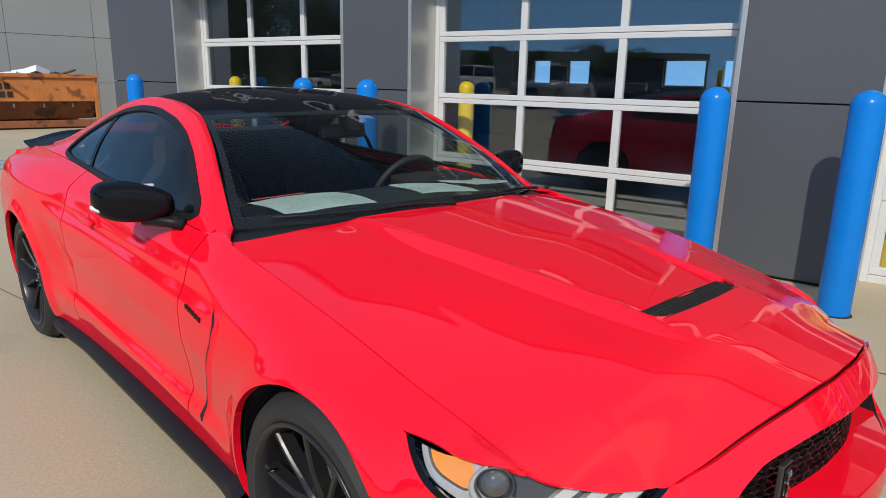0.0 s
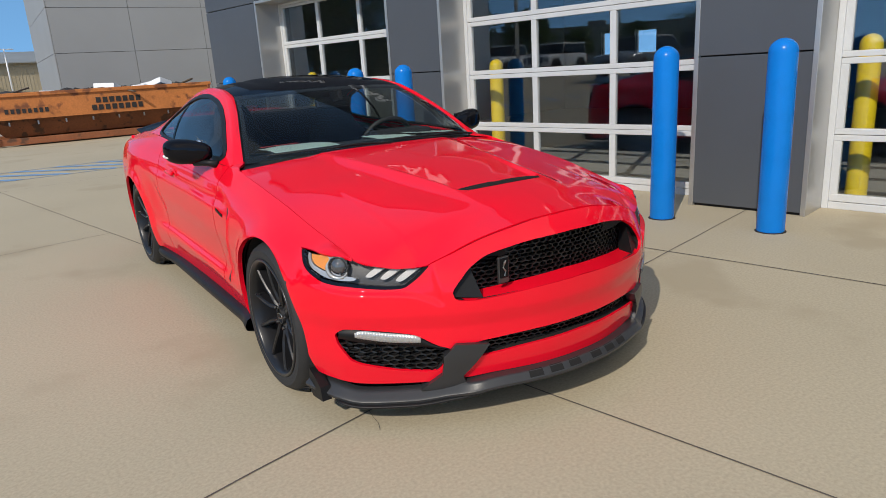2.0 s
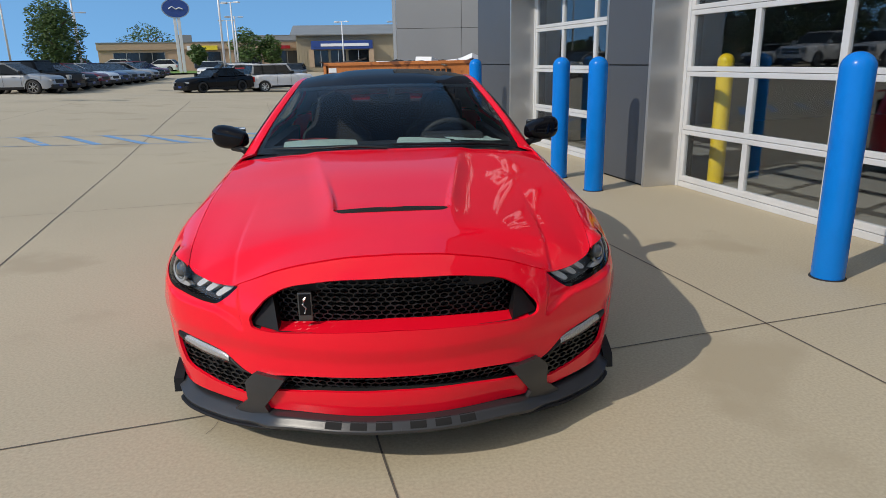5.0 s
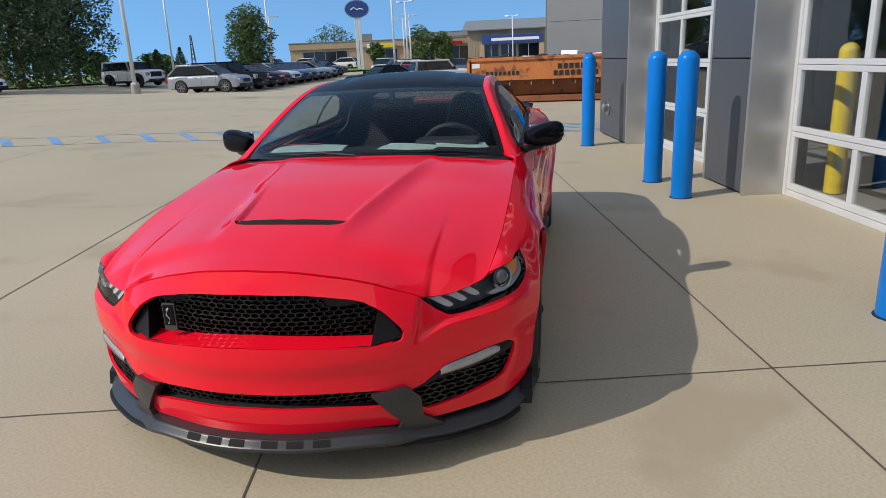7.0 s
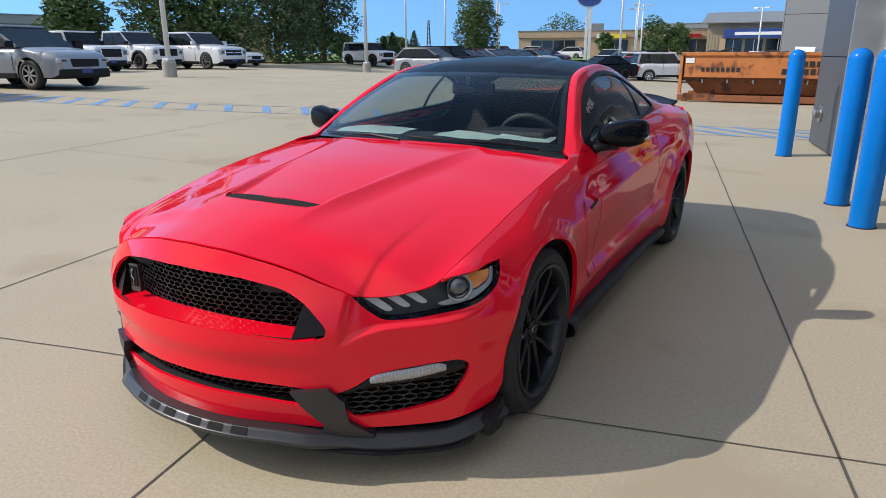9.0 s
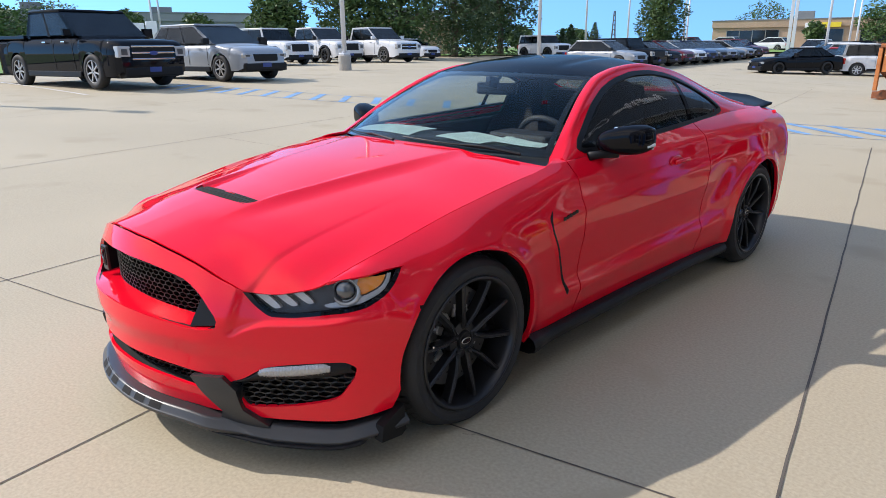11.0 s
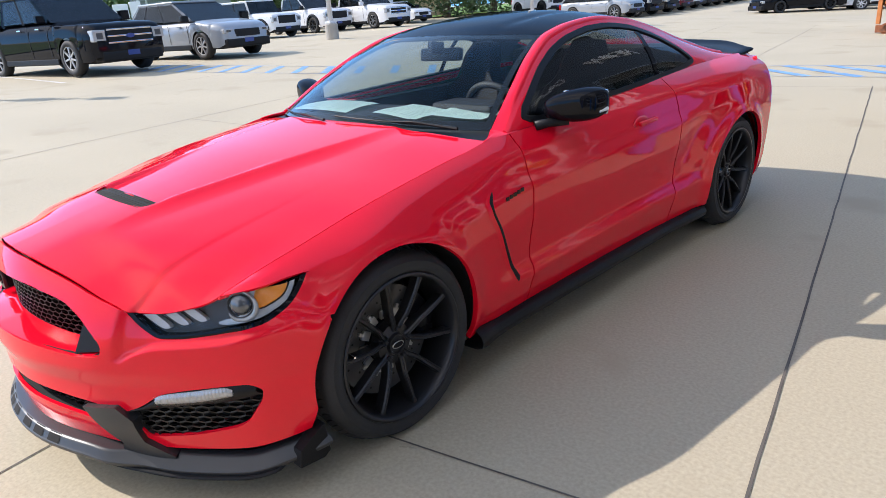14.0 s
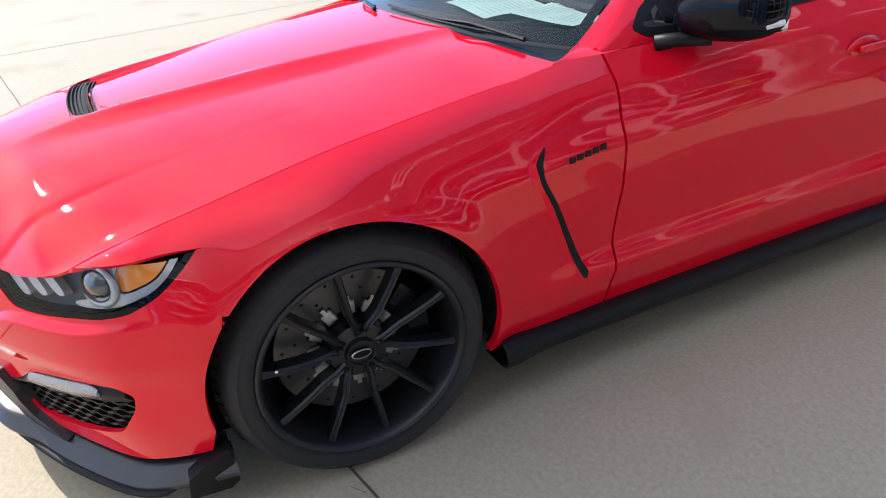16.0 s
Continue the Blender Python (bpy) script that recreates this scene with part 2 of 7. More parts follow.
def concrete_material():
    """Old broom-finished paving: warm grey, speckled, with broad stains and hairline wear."""
    m = material("concrete", (0.418, 0.358, 0.256), 0.8, var=0.07, vscale=0.35, fine=0.12, fscale=75, bump=0.09, bscale=260,
                 wear=(0.375, 0.316, 0.220), wear_at=0.58, wscale=0.9, spec=0.35)
    nt = m.node_tree
    b = nt.nodes["Principled BSDF"]
    src = b.inputs["Base Color"].links[0].from_socket
    tc = nt.nodes.new("ShaderNodeTexCoord")
    vo = nt.nodes.new("ShaderNodeTexVoronoi")
    vo.inputs["Scale"].default_value = 70
    nt.links.new(tc.outputs["Object"], vo.inputs["Vector"])
    mp = nt.nodes.new("ShaderNodeMapRange")
    mp.inputs["From Min"].default_value, mp.inputs["From Max"].default_value = 0.05, 0.22
    mp.inputs["To Min"].default_value, mp.inputs["To Max"].default_value = 0.88, 1.0
    nt.links.new(vo.outputs["Distance"], mp.inputs["Value"])
    sc = nt.nodes.new("ShaderNodeVectorMath")
    sc.operation = "SCALE"
    nt.links.new(src, sc.inputs[0])
    nt.links.new(mp.outputs[0], sc.inputs["Scale"])
    nt.links.new(sc.outputs[0], b.inputs["Base Color"])
    return m


M["concrete"] = concrete_material()


# ---- building helpers ----
def thing(name, label, category, at=None, group="", kind=""):
    ob = new(name)
    if at is not None:
        ob.matrix_world = at
    ob.empty_display_size = 0.1
    return tagged(ob, label, category, group, kind)


def part(name, bm, mat, parent=None, label="", smooth=False):
    """Links a bmesh as one mesh object, under a thing or a part if one is given."""
    me = bpy.data.meshes.new(name)
    bm.normal_update()
    bm.to_mesh(me)
    bm.free()
    me.materials.append(mat)
    if smooth:
        for p in me.polygons:
            p.use_smooth = True
    ob = new(name, me)
    if parent is not None:
        ob.parent = parent
    if label:
        tagged(ob, label)
    return ob


def b_box(lo, hi, bevel=0.0, bm=None, m=None):
    bm = bm or bmesh.new()
    r = bmesh.ops.create_cube(bm, size=1)
    vs = r["verts"]
    for v in vs:
        v.co = Vector([lo[i] + (v.co[i] + 0.5) * (hi[i] - lo[i]) for i in range(3)])
    if bevel:
        es = {e for v in vs for e in v.link_edges}
        r = bmesh.ops.bevel(bm, geom=list(es), offset=bevel, segments=2, affect="EDGES", profile=0.6)
        vs = list({v for f in r["faces"] for v in f.verts} | {v for v in vs if v.is_valid})
    if m is not None:
        bmesh.ops.transform(bm, matrix=m, verts=[v for v in vs if v.is_valid])
    return bm


def b_lathe(profile, n=32, axis="z", bm=None, closed=False):
    """A ring of (radius, height) pairs turned about an axis."""
    bm = bm or bmesh.new()
    rows = []
    for r, h in profile:
        row = []
        for i in range(n):
            a = 2 * math.pi * i / n
            c, s = r * math.cos(a), r * math.sin(a)
            row.append(bm.verts.new((c, s, h) if axis == "z" else (h, c, s)))
        rows.append(row)
    pairs = list(zip(rows, rows[1:])) + ([(rows[-1], rows[0])] if closed else [])
    for a, b in pairs:
        for i in range(n):
            j = (i + 1) % n
            bm.faces.new((a[i], a[j], b[j], b[i]))
    if not closed:
        if profile[0][0] > 1e-5:
            bm.faces.new(rows[0][::-1])
        if profile[-1][0] > 1e-5:
            bm.faces.new(rows[-1])
    bmesh.ops.remove_doubles(bm, verts=bm.verts[:], dist=1e-6)
    bmesh.ops.recalc_face_normals(bm, faces=bm.faces[:])
    return bm


def b_prism(pts, lo, hi, axis="x", bm=None):
    """A flat outline of 2D points made solid along an axis."""
    bm = bm or bmesh.new()

    def co(p, h):
        return {"x": (h, p[0], p[1]), "y": (p[0], h, p[1]), "z": (p[0], p[1], h)}[axis]
    a = [bm.verts.new(co(p, lo)) for p in pts]
    b = [bm.verts.new(co(p, hi)) for p in pts]
    n = len(pts)
    bm.faces.new(a[::-1])
    bm.faces.new(b)
    for i in range(n):
        j = (i + 1) % n
        bm.faces.new((a[i], a[j], b[j], b[i]))
    bmesh.ops.recalc_face_normals(bm, faces=bm.faces[:])
    return bm


def b_tube(path, r, n=8, bm=None):
    """A round bar along a list of points; r is one radius or one for each point."""
    bm = bm or bmesh.new()
    rs = r if isinstance(r, (list, tuple)) else [r] * len(path)
    pts = [Vector(p) for p in path]
    rows = []
    for i, p in enumerate(pts):
        d = (pts[min(i + 1, len(pts) - 1)] - pts[max(i - 1, 0)]).normalized()
        u = d.cross(Vector((0, 0, 1)))
        if u.length < 1e-3:
            u = d.cross(Vector((1, 0, 0)))
        u.normalize()
        w = d.cross(u)
        rows.append([bm.verts.new(p + (u * math.cos(2 * math.pi * k / n) + w * math.sin(2 * math.pi * k / n)) * rs[i]) for k in range(n)])
    for a, b in zip(rows, rows[1:]):
        for k in range(n):
            bm.faces.new((a[k], a[(k + 1) % n], b[(k + 1) % n], b[k]))
    bm.faces.new(rows[0][::-1])
    bm.faces.new(rows[-1])
    bmesh.ops.recalc_face_normals(bm, faces=bm.faces[:])
    return bm


def b_text(words, height, depth=0.01):
    """Raised letters, standing in the x-z plane and facing -y."""
    cu = bpy.data.curves.new("t", "FONT")
    cu.body, cu.size, cu.extrude, cu.align_x = words, height, depth / 2, "CENTER"
    ob = bpy.data.objects.new("t", cu)
    scene.collection.objects.link(ob)
    me = ob.evaluated_get(bpy.context.evaluated_depsgraph_get()).to_mesh()
    bm = bmesh.new()
    bm.from_mesh(me)
    bpy.data.objects.remove(ob)
    bmesh.ops.transform(bm, matrix=pose(0, 0, 0, 90, 0, 0), verts=bm.verts[:])
    return bm


def spline(knots):
    """A smooth monotone curve through (x, y) knots."""
    xs = [k[0] for k in knots]
    ys = [k[1] for k in knots]
    n = len(xs)
    d = [(ys[i + 1] - ys[i]) / (xs[i + 1] - xs[i]) for i in range(n - 1)]
    t = [d[0]] + [0.0 if d[i - 1] * d[i] <= 0 else 2 * d[i - 1] * d[i] / (d[i - 1] + d[i]) for i in range(1, n - 1)] + [d[-1]]

    def f(x):
        if x <= xs[0]:
            return ys[0] + t[0] * (x - xs[0])
        if x >= xs[-1]:
            return ys[-1] + t[-1] * (x - xs[-1])
        i = 0
        while x > xs[i + 1]:
            i += 1
        h = xs[i + 1] - xs[i]
        s = (x - xs[i]) / h
        s2, s3 = s * s, s * s * s
        return (2 * s3 - 3 * s2 + 1) * ys[i] + (s3 - 2 * s2 + s) * h * t[i] + (-2 * s3 + 3 * s2) * ys[i + 1] + (s3 - s2) * h * t[i + 1]
    return f


def lerp(a, b, t):
    return a + (b - a) * t


def smooth01(t):
    t = min(1.0, max(0.0, t))
    return t * t * (3 - 2 * t)


def lot_height(x, y):
    """The paving is level by the building and lifts and falls gently further out."""
    a = 0.62 * (1 - math.exp((x + 4) / 10)) if x < -4 else 0.0
    b = -0.35 * (1 - math.exp(-(y - 14) / 25)) * math.exp(min(0.0, x) / 12) if y > 14 else 0.0
    c = -0.48 * smooth01((y - 24) / 14) * smooth01((x + 36) / 12) * (1 - 0.6 * smooth01((y - 55) / 25))
    return a + b + c


# ---- ground ----
def axis_steps(lo, hi, near, step, grow):
    vals, v, s = [0.0], 0.0, step
    while v < hi:
        s = step if v < near else s * grow
        v += s
        vals.append(min(v, hi))
    v, s = 0.0, step
    while v > lo:
        s = step if v > -near else s * grow
        v -= s
        vals.insert(0, max(v, lo))
    return vals


def build_ground():
    bm = bmesh.new()
    xs, ys = axis_steps(-2500, 2500, 30, 1.0, 1.35), axis_steps(-2500, 2500, 45, 1.0, 1.35)
    grid = [[bm.verts.new((x, y, lot_height(x, y))) for x in xs] for y in ys]
    for r0, r1 in zip(grid, grid[1:]):
        for i in range(len(xs) - 1):
            bm.faces.new((r0[i], r0[i + 1], r1[i + 1], r1[i]))
    return tagged(part("ground", bm, M["concrete"], smooth=True), "pale tan concrete paving with saw-cut joints and fine cracks", "paving", kind="structure")


ground = build_ground()

# the building's own frame: s runs along the doors, d out towards the lot
B_O, B_U = Vector((2.93, -0.03, 0)), Vector((-0.187, 0.982, 0)).normalized()
B_N = Vector((-B_U.y, B_U.x, 0))
B_M = Matrix((( B_U.x, B_N.x, 0, B_O.x), (B_U.y, B_N.y, 0, B_O.y), (0, 0, 1, 0), (0, 0, 0, 1)))


def at_sd(s, d, z=0.0):
    return B_M @ Vector((s, d, z))


def ground_strip(name, pts, width, mat, label, category, lift=0.004, wobble=0.0):
    """A thin band laid on the paving along points."""
    bm = bmesh.new()
    rows = []
    for i, p in enumerate(pts):
        p = Vector(p)
        d = (Vector(pts[min(i + 1, len(pts) - 1)]) - Vector(pts[max(i - 1, 0)])).normalized()
        n = Vector((-d.y, d.x, 0)) * width / 2
        o = Vector((random.uniform(-wobble, wobble), random.uniform(-wobble, wobble), 0))
        row = []
        for q in (p + n + o, p - n + o):
            row.append(bm.verts.new((q.x, q.y, lot_height(q.x, q.y) + lift)))
        rows.append(row)
    for a, b in zip(rows, rows[1:]):
        bm.faces.new((a[0], a[1], b[1], b[0]))
    bmesh.ops.recalc_face_normals(bm, faces=bm.faces[:])
    if bm.faces[0].normal.z < 0:
        bmesh.ops.reverse_faces(bm, faces=bm.faces[:])
    return tagged(part(name, bm, mat), label, category, kind="structure")


def run_sd(s0, d0, s1, d1, n):
    return [at_sd(lerp(s0, s1, i / n), lerp(d0, d1, i / n)) for i in range(n + 1)]


JOINTS = [(-8, 0.89, 9.3, 0.93, 0.014), (-6, 3.12, 24, 3.0, 0.010), (-6, 5.2, 24, 5.7, 0.013), (-6, 8.95, 24, 9.2, 0.012), (-6, 13.2, 20, 13.4, 0.012),
          (0.42, -0.6, 0.22, 5.2, 0.010), (0.22, 5.2, 0.15, 13.2, 0.010), (4.9, 3.1, 4.8, 9.0, 0.008), (9.3, 0.9, 9.3, 9.0, 0.008), (-4.5, -0.6, -4.4, 9.0, 0.009)]
for _s0, _d0, _s1, _d1, _w in JOINTS:
    _n = max(3, int(math.hypot(_s1 - _s0, _d1 - _d0) / 0.25))
    ground_strip("joint", run_sd(_s0, _d0, _s1, _d1, _n), _w * 0.75, M["sealant"], "dark sealed joint between the concrete slabs", "joint", 0.003, 0.003)


def crack(s0, d0, heading, length):
    pts, p, a = [], at_sd(s0, d0), heading
    for _ in range(int(length / 0.05)):
        pts.append(p.copy())
        a += random.uniform(-0.5, 0.5)
        a = lerp(a, heading, 0.3)
        p = p + Vector((math.cos(a), math.sin(a), 0)) * 0.05
    ground_strip("crack", pts, 0.0016, M["sealant"], "hairline crack in the concrete", "crack", 0.003)


for _c in ((0.3, 3.65, -1.9, 0.3), (0.3, 1.95, 0.9, 0.12)):
    crack(*_c)


def blue_band():
    """The hatched walkway painted across the lot."""
    bot, top = spline([(-16, 5.6), (-10, 7.05), (-6.4, 8.7), (-3.3, 9.75), (0.0, 9.9), (4.5, 9.95)]), spline([(-16, 7.1), (-10.6, 8.15), (-7, 9.95), (-4.1, 11.0), (0.0, 11.35), (4.5, 11.4)])
    for f in (bot, top):
        ground_strip("walkway_line", [(x * 0.5, f(x * 0.5), 0) for x in range(-32, 8)], 0.05, M["faded_line"], "faded blue painted walkway line on concrete", "road marking")
    x = -15.2
    while x < 3.2:
        sl = spline([(-15, -0.9), (-7, -0.75), (-3, -1.1), (4, -1.6)])(x)
        a, b = Vector((x, bot(x), 0)), Vector((x + sl - 0.18, top(x + sl - 0.18), 0))
        ground_strip("walkway_hatch", [lerp(a, b, k / 6) for k in range(7)], 0.16, M["blue_line"], "blue painted hatch stripe of the walkway", "road marking", 0.005)
        x += 0.72


blue_band()
ground_strip("parking_line", [(-24.0 + 0.5 * k, 3.50 + 0.0135 * k, 0) for k in range(20)], 0.10, M["white_line"], "worn pale painted parking line", "road marking", 0.005)


# ---- service building ----
def in_building(ob):
    ob.matrix_world = B_M
    return ob


FACE, DOORP, HEAD = -0.58, -1.0, 2.47
PIL = [(-8.10, -7.13), (-4.08, -3.11), (-0.04, 0.91), (3.97, 4.91), (7.98, 9.62)]
DOORS = [(-7.13, -4.08), (-3.11, -0.04), (0.91, 3.97), (4.91, 7.98)]


def building():
    wall = thing("wall_east", "charcoal metal panel facade of the service building", "wall", kind="structure")
    in_building(wall)
    for s0, s1 in PIL:
        # panels in courses with dark joints between
        cuts = [0.02, 1.29, 2.47, 3.70, 4.95, 6.2]
        for z0, z1 in zip(cuts, cuts[1:]):
            part("panel", b_box((s0 + 0.004, FACE - 0.03, z0 + 0.006), (s1 - 0.004, FACE, z1 - 0.006), 0.003), M["panel"], wall)
        part("backing", b_box((s0 + 0.03, FACE - 0.62, 0), (s1 - 0.03, FACE - 0.031, 6.2)), M["joint_dark"], wall, "dark backing behind the panels")
    for s0, s1 in DOORS:
        for z0, z1 in ((2.49, 3.70), (3.70, 4.95), (4.95, 6.2)):
            mid = (s0 + s1) / 2
            for a, b in ((s0, mid), (mid, s1)):
                part("panel", b_box((a + 0.004, FACE - 0.03, z0 + 0.006), (b - 0.004, FACE, z1 - 0.006), 0.003), M["panel"], wall)
        part("backing", b_box((s0 - 0.02, FACE - 0.62, 2.53), (s1 + 0.02, FACE - 0.031, 6.2)), M["joint_dark"], wall, "dark backing behind the panels")
        # aluminium lining of the opening
        for a, b, nm in ((s0 - 0.028, s0 + 0.012, "jamb"), (s1 - 0.012, s1 + 0.028, "jamb")):
            part(nm, b_box((a, DOORP - 0.06, 0), (b, FACE + 0.006, 2.49), 0.004), M["alu"], wall, "brushed aluminium door jamb")
        part("head_lining", b_box((s0 + 0.012, DOORP - 0.06, 2.45), (s1 - 0.012, FACE + 0.006, 2.49), 0.004), M["alu"], wall, "brushed aluminium head lining")
    part("parapet_cap", b_box((-8.2, FACE - 0.7, 6.2), (9.7, FACE + 0.05, 6.3), 0.01), M["panel"], wall)
    # the return at the end of the facade, and the back of the building
    ret = thing("wall_return", "charcoal panel side wall at the end of the facade", "wall", kind="structure")
    in_building(ret)
    for z0, z1 in ((0.02, 1.29), (1.29, 2.47), (2.47, 3.7), (3.7, 4.95), (4.95, 6.2)):
        for k in range(5):
            d0 = FACE - 0.62 - k * 1.9
            part("panel", b_box((9.59, d0 - 1.9 + 0.01, z0 + 0.006), (9.622, d0 - 0.006, z1 - 0.006)), M["panel"], ret)
    room = thing("workshop_shell", "pale workshop interior behind the glazed doors", "room", kind="structure")
    in_building(room)
    # the back wall, with a row of small windows through it
    part("wall_back", b_box((-8.1, -11.2, 0), (9.59, -11.0, 1.38)), M["ceiling_in"], room)
    part("wall_back", b_box((-8.1, -11.2, 1.99), (9.59, -11.0, 6.2)), M["ceiling_in"], room)
    holes = [(2.7, 3.6), (3.95, 4.9), (6.73, 7.32), (7.80, 8.32)]
    for a, b in zip([-8.1] + [h[1] for h in holes], [h[0] for h in holes] + [9.59]):
        part("wall_back", b_box((a, -11.2, 1.38), (b, -11.0, 1.99)), M["ceiling_in"], room)
    for a, b in holes:
        for lo, hi in (((a, -11.13, 1.38), (a + 0.035, -11.08, 1.99)), ((b - 0.035, -11.13, 1.38), (b, -11.08, 1.99)), ((a + 0.035, -11.13, 1.38), (b - 0.035, -11.08, 1.415)), ((a + 0.035, -11.13, 1.955), (b - 0.035, -11.08, 1.99))):
            part("window_frame", b_box(lo, hi, 0.004), M["alu"], room, "aluminium frame of a small back window")
    part("wall_side", b_box((-8.3, -11.2, 0), (-8.1, -0.7, 6.2)), M["ceiling_in"], room)
    part("wall_side", b_box((9.5, -11.0, 0), (9.585, -1.21, 6.2)), M["ceiling_in"], room)
    part("roof", b_box((-8.3, -11.2, 6.2), (9.6, -1.29, 6.35)), M["ceiling_in"], room)
    part("slab", b_box((-8.1, -11.0, -0.1), (9.5, -1.05, 0.012)), M["floor_in"], room)
    conduit = thing("outlet_box", "round steel outlet fitting on the panel", "fixture")
    in_building(conduit)
    part("flange", b_lathe([(0.13, 0.0), (0.13, 0.02), (0.075, 0.03)], 24), M["steel"], conduit)
    part("cap", b_lathe([(0.075, 0.03), (0.075, 0.09), (0.05, 0.11)], 24), M["steel"], conduit)
    conduit.matrix_world = B_M @ pose(9.05, FACE, 0.50, -90, 0, 0)


building()


def sectional_door(i, s0, s1):
    door = thing("door_%d" % i, "white framed glazed sectional garage door, closed", "garage door", kind="structure")
    in_building(door)
    a, b = s0 + 0.012, s1 - 0.012
    part("side_frame", b_box((a, DOORP - 0.05, 0), (a + 0.05, DOORP + 0.03, 2.45), 0.006), M["white_frame"], door)
    part("side_frame", b_box((b - 0.05, DOORP - 0.05, 0), (b, DOORP + 0.03, 2.45), 0.006), M["white_frame"], door)
    a, b = a + 0.05, b - 0.05
    rails = [(0.0, 0.125), (0.565, 0.665), (1.17, 1.27), (1.775, 1.875), (2.38, 2.45)]
    for z0, z1 in rails:
        zm = (z0 + z1) / 2
        for p, q in ((z0, zm - 0.002), (zm + 0.002, z1)):
            part("rail", b_box((a, DOORP - 0.025, p), (b, DOORP + 0.022, q), 0.005), M["white_frame"], door)
    cols = [a, lerp(a, b, 1 / 3), lerp(a, b, 2 / 3), b]
    for (z0, z1), (z2, z3) in zip(rails, rails[1:]):
        for k, c in enumerate(cols):
            w0, w1 = (c, c + 0.06) if k == 0 else ((c - 0.06, c) if k == 3 else (c - 0.035, c + 0.035))
            part("stile", b_box((w0, DOORP - 0.024, z1), (w1, DOORP + 0.020, z2), 0.004), M["white_frame"], door)
        for c0, c1 in zip(cols, cols[1:]):
            p = part("pane", b_box((c0 + 0.03, DOORP - 0.006, z1 - 0.01), (c1 - 0.03, DOORP - 0.0, z2 + 0.01)), M["door_glass"], door)
            p.visible_shadow = False
    part("seal", b_box((a, DOORP - 0.02, -0.004), (b, DOORP + 0.015, 0.012)), M["black_plastic"], door, "black rubber floor seal")


for _i, (_s0, _s1) in enumerate(DOORS):
    sectional_door(_i + 1, _s0, _s1)


def facade_sign():
    """Letters over the doors; they show in the car's paint and glass."""
    sign = thing("facade_sign", "white raised letters over the glazed doors reading new car delivery", "sign")
    for word, s in (("NEW", 6.7), ("CAR", 4.4), ("DELIVERY", 0.4)):
        bm = b_text(word, 0.75, 0.06)
        ob = part("letters", bm, M["sign_white"], sign, "white raised letters")
        ob.matrix_basis = Matrix.Translation((s - 3, 0, 0))
    # text runs against s when read from the lot
    sign.matrix_world = B_M @ Matrix.Translation((3.0, FACE + 0.04, 3.35)) @ pose(0, 0, 0, 0, 0, 180)
    for ch in sign.children:
        ch.location.x *= -1


facade_sign()


# ---- bollards ----
def bollard(mat, h, r, label, at, group, name):
    b = thing(name, label, "bollard", at, group)
    prof = [(r * 0.98, 0.0), (r, 0.01), (r, h - r * 0.95)]
    prof += [(r * math.cos(k * math.pi / 16), h - r * 0.95 + r * 0.95 * math.sin(k * math.pi / 16)) for k in range(1, 8)] + [(0.0, h)]
    part("sleeve", b_lathe(prof, 40), mat, b, smooth=True)
    part("footing_ring", b_lathe([(r + 0.012, 0.0), (r + 0.010, 0.004), (r, 0.006)], 40), M["joint_dark"], b, "dark sealant ring at the foot")
    return b


_first = bollard(M["blue_sleeve"], 1.39, 0.098, "bright blue plastic sleeved bollard before the glazed doors", Matrix.Translation(at_sd(0.01, 0.0)), "bollards before the doors", "bollard")
for _s in (0.885, 4.02, 4.89, 8.04, -3.15, -4.03):
    copy_thing(_first, Matrix.Translation(at_sd(_s, -0.005)))
_yel = bollard(M["yellow"], 1.38, 0.085, "yellow painted bollard inside the glazed door", Matrix.Translation(at_sd(3.84, -1.40, 0.013)), "bollards inside the doors", "guard_post")
for _s in (-0.20, 7.84):
    copy_thing(_yel, Matrix.Translation(at_sd(_s, -1.40, 0.013)))

import functools


# ---- the red coupe: surfaces, in metres from the point under the front axle ----
def arc_spline(pts):
    """A smooth plan curve through points, by the share of its length."""
    ps = [Vector(p) for p in pts]
    ps = [ps[0] * 2 - ps[1]] + ps + [ps[-1] * 2 - ps[-2]]
    ps[0] = Vector((-ps[2].x, ps[2].y)) if abs(ps[1].x) < 1e-6 else ps[0]
    dense = []
    for i in range(1, len(ps) - 2):
        a, b, c, d = ps[i - 1:i + 3]
        for k in range(24):
            t = k / 24
            dense.append(0.5 * ((2 * b) + (c - a) * t + (2 * a - 5 * b + 4 * c - d) * t * t + (3 * b - 3 * c + d - a) * t * t * t))
    dense.append(ps[-2])
    run = [0.0]
    for a, b in zip(dense, dense[1:]):
        run.append(run[-1] + (b - a).length)

    def f(u):
        s = min(max(u, 0.0), 1.0) * run[-1]
        lo, hi = 0, len(run) - 1
        while hi - lo > 1:
            mid = (lo + hi) // 2
            lo, hi = (mid, hi) if run[mid] <= s else (lo, mid)
        t = (s - run[lo]) / max(run[hi] - run[lo], 1e-9)
        p = dense[lo].lerp(dense[hi], t)
        a, b = dense[max(lo - 2, 0)], dense[min(hi + 2, len(dense) - 1)]
        if lo < 2 and abs(dense[0].x) < 1e-6:
            a = Vector((-dense[2 - lo].x, dense[2 - lo].y))
        d = (b - a).normalized()
        return p, Vector((d.y, -d.x))
    return functools.lru_cache(maxsize=20000)(f)


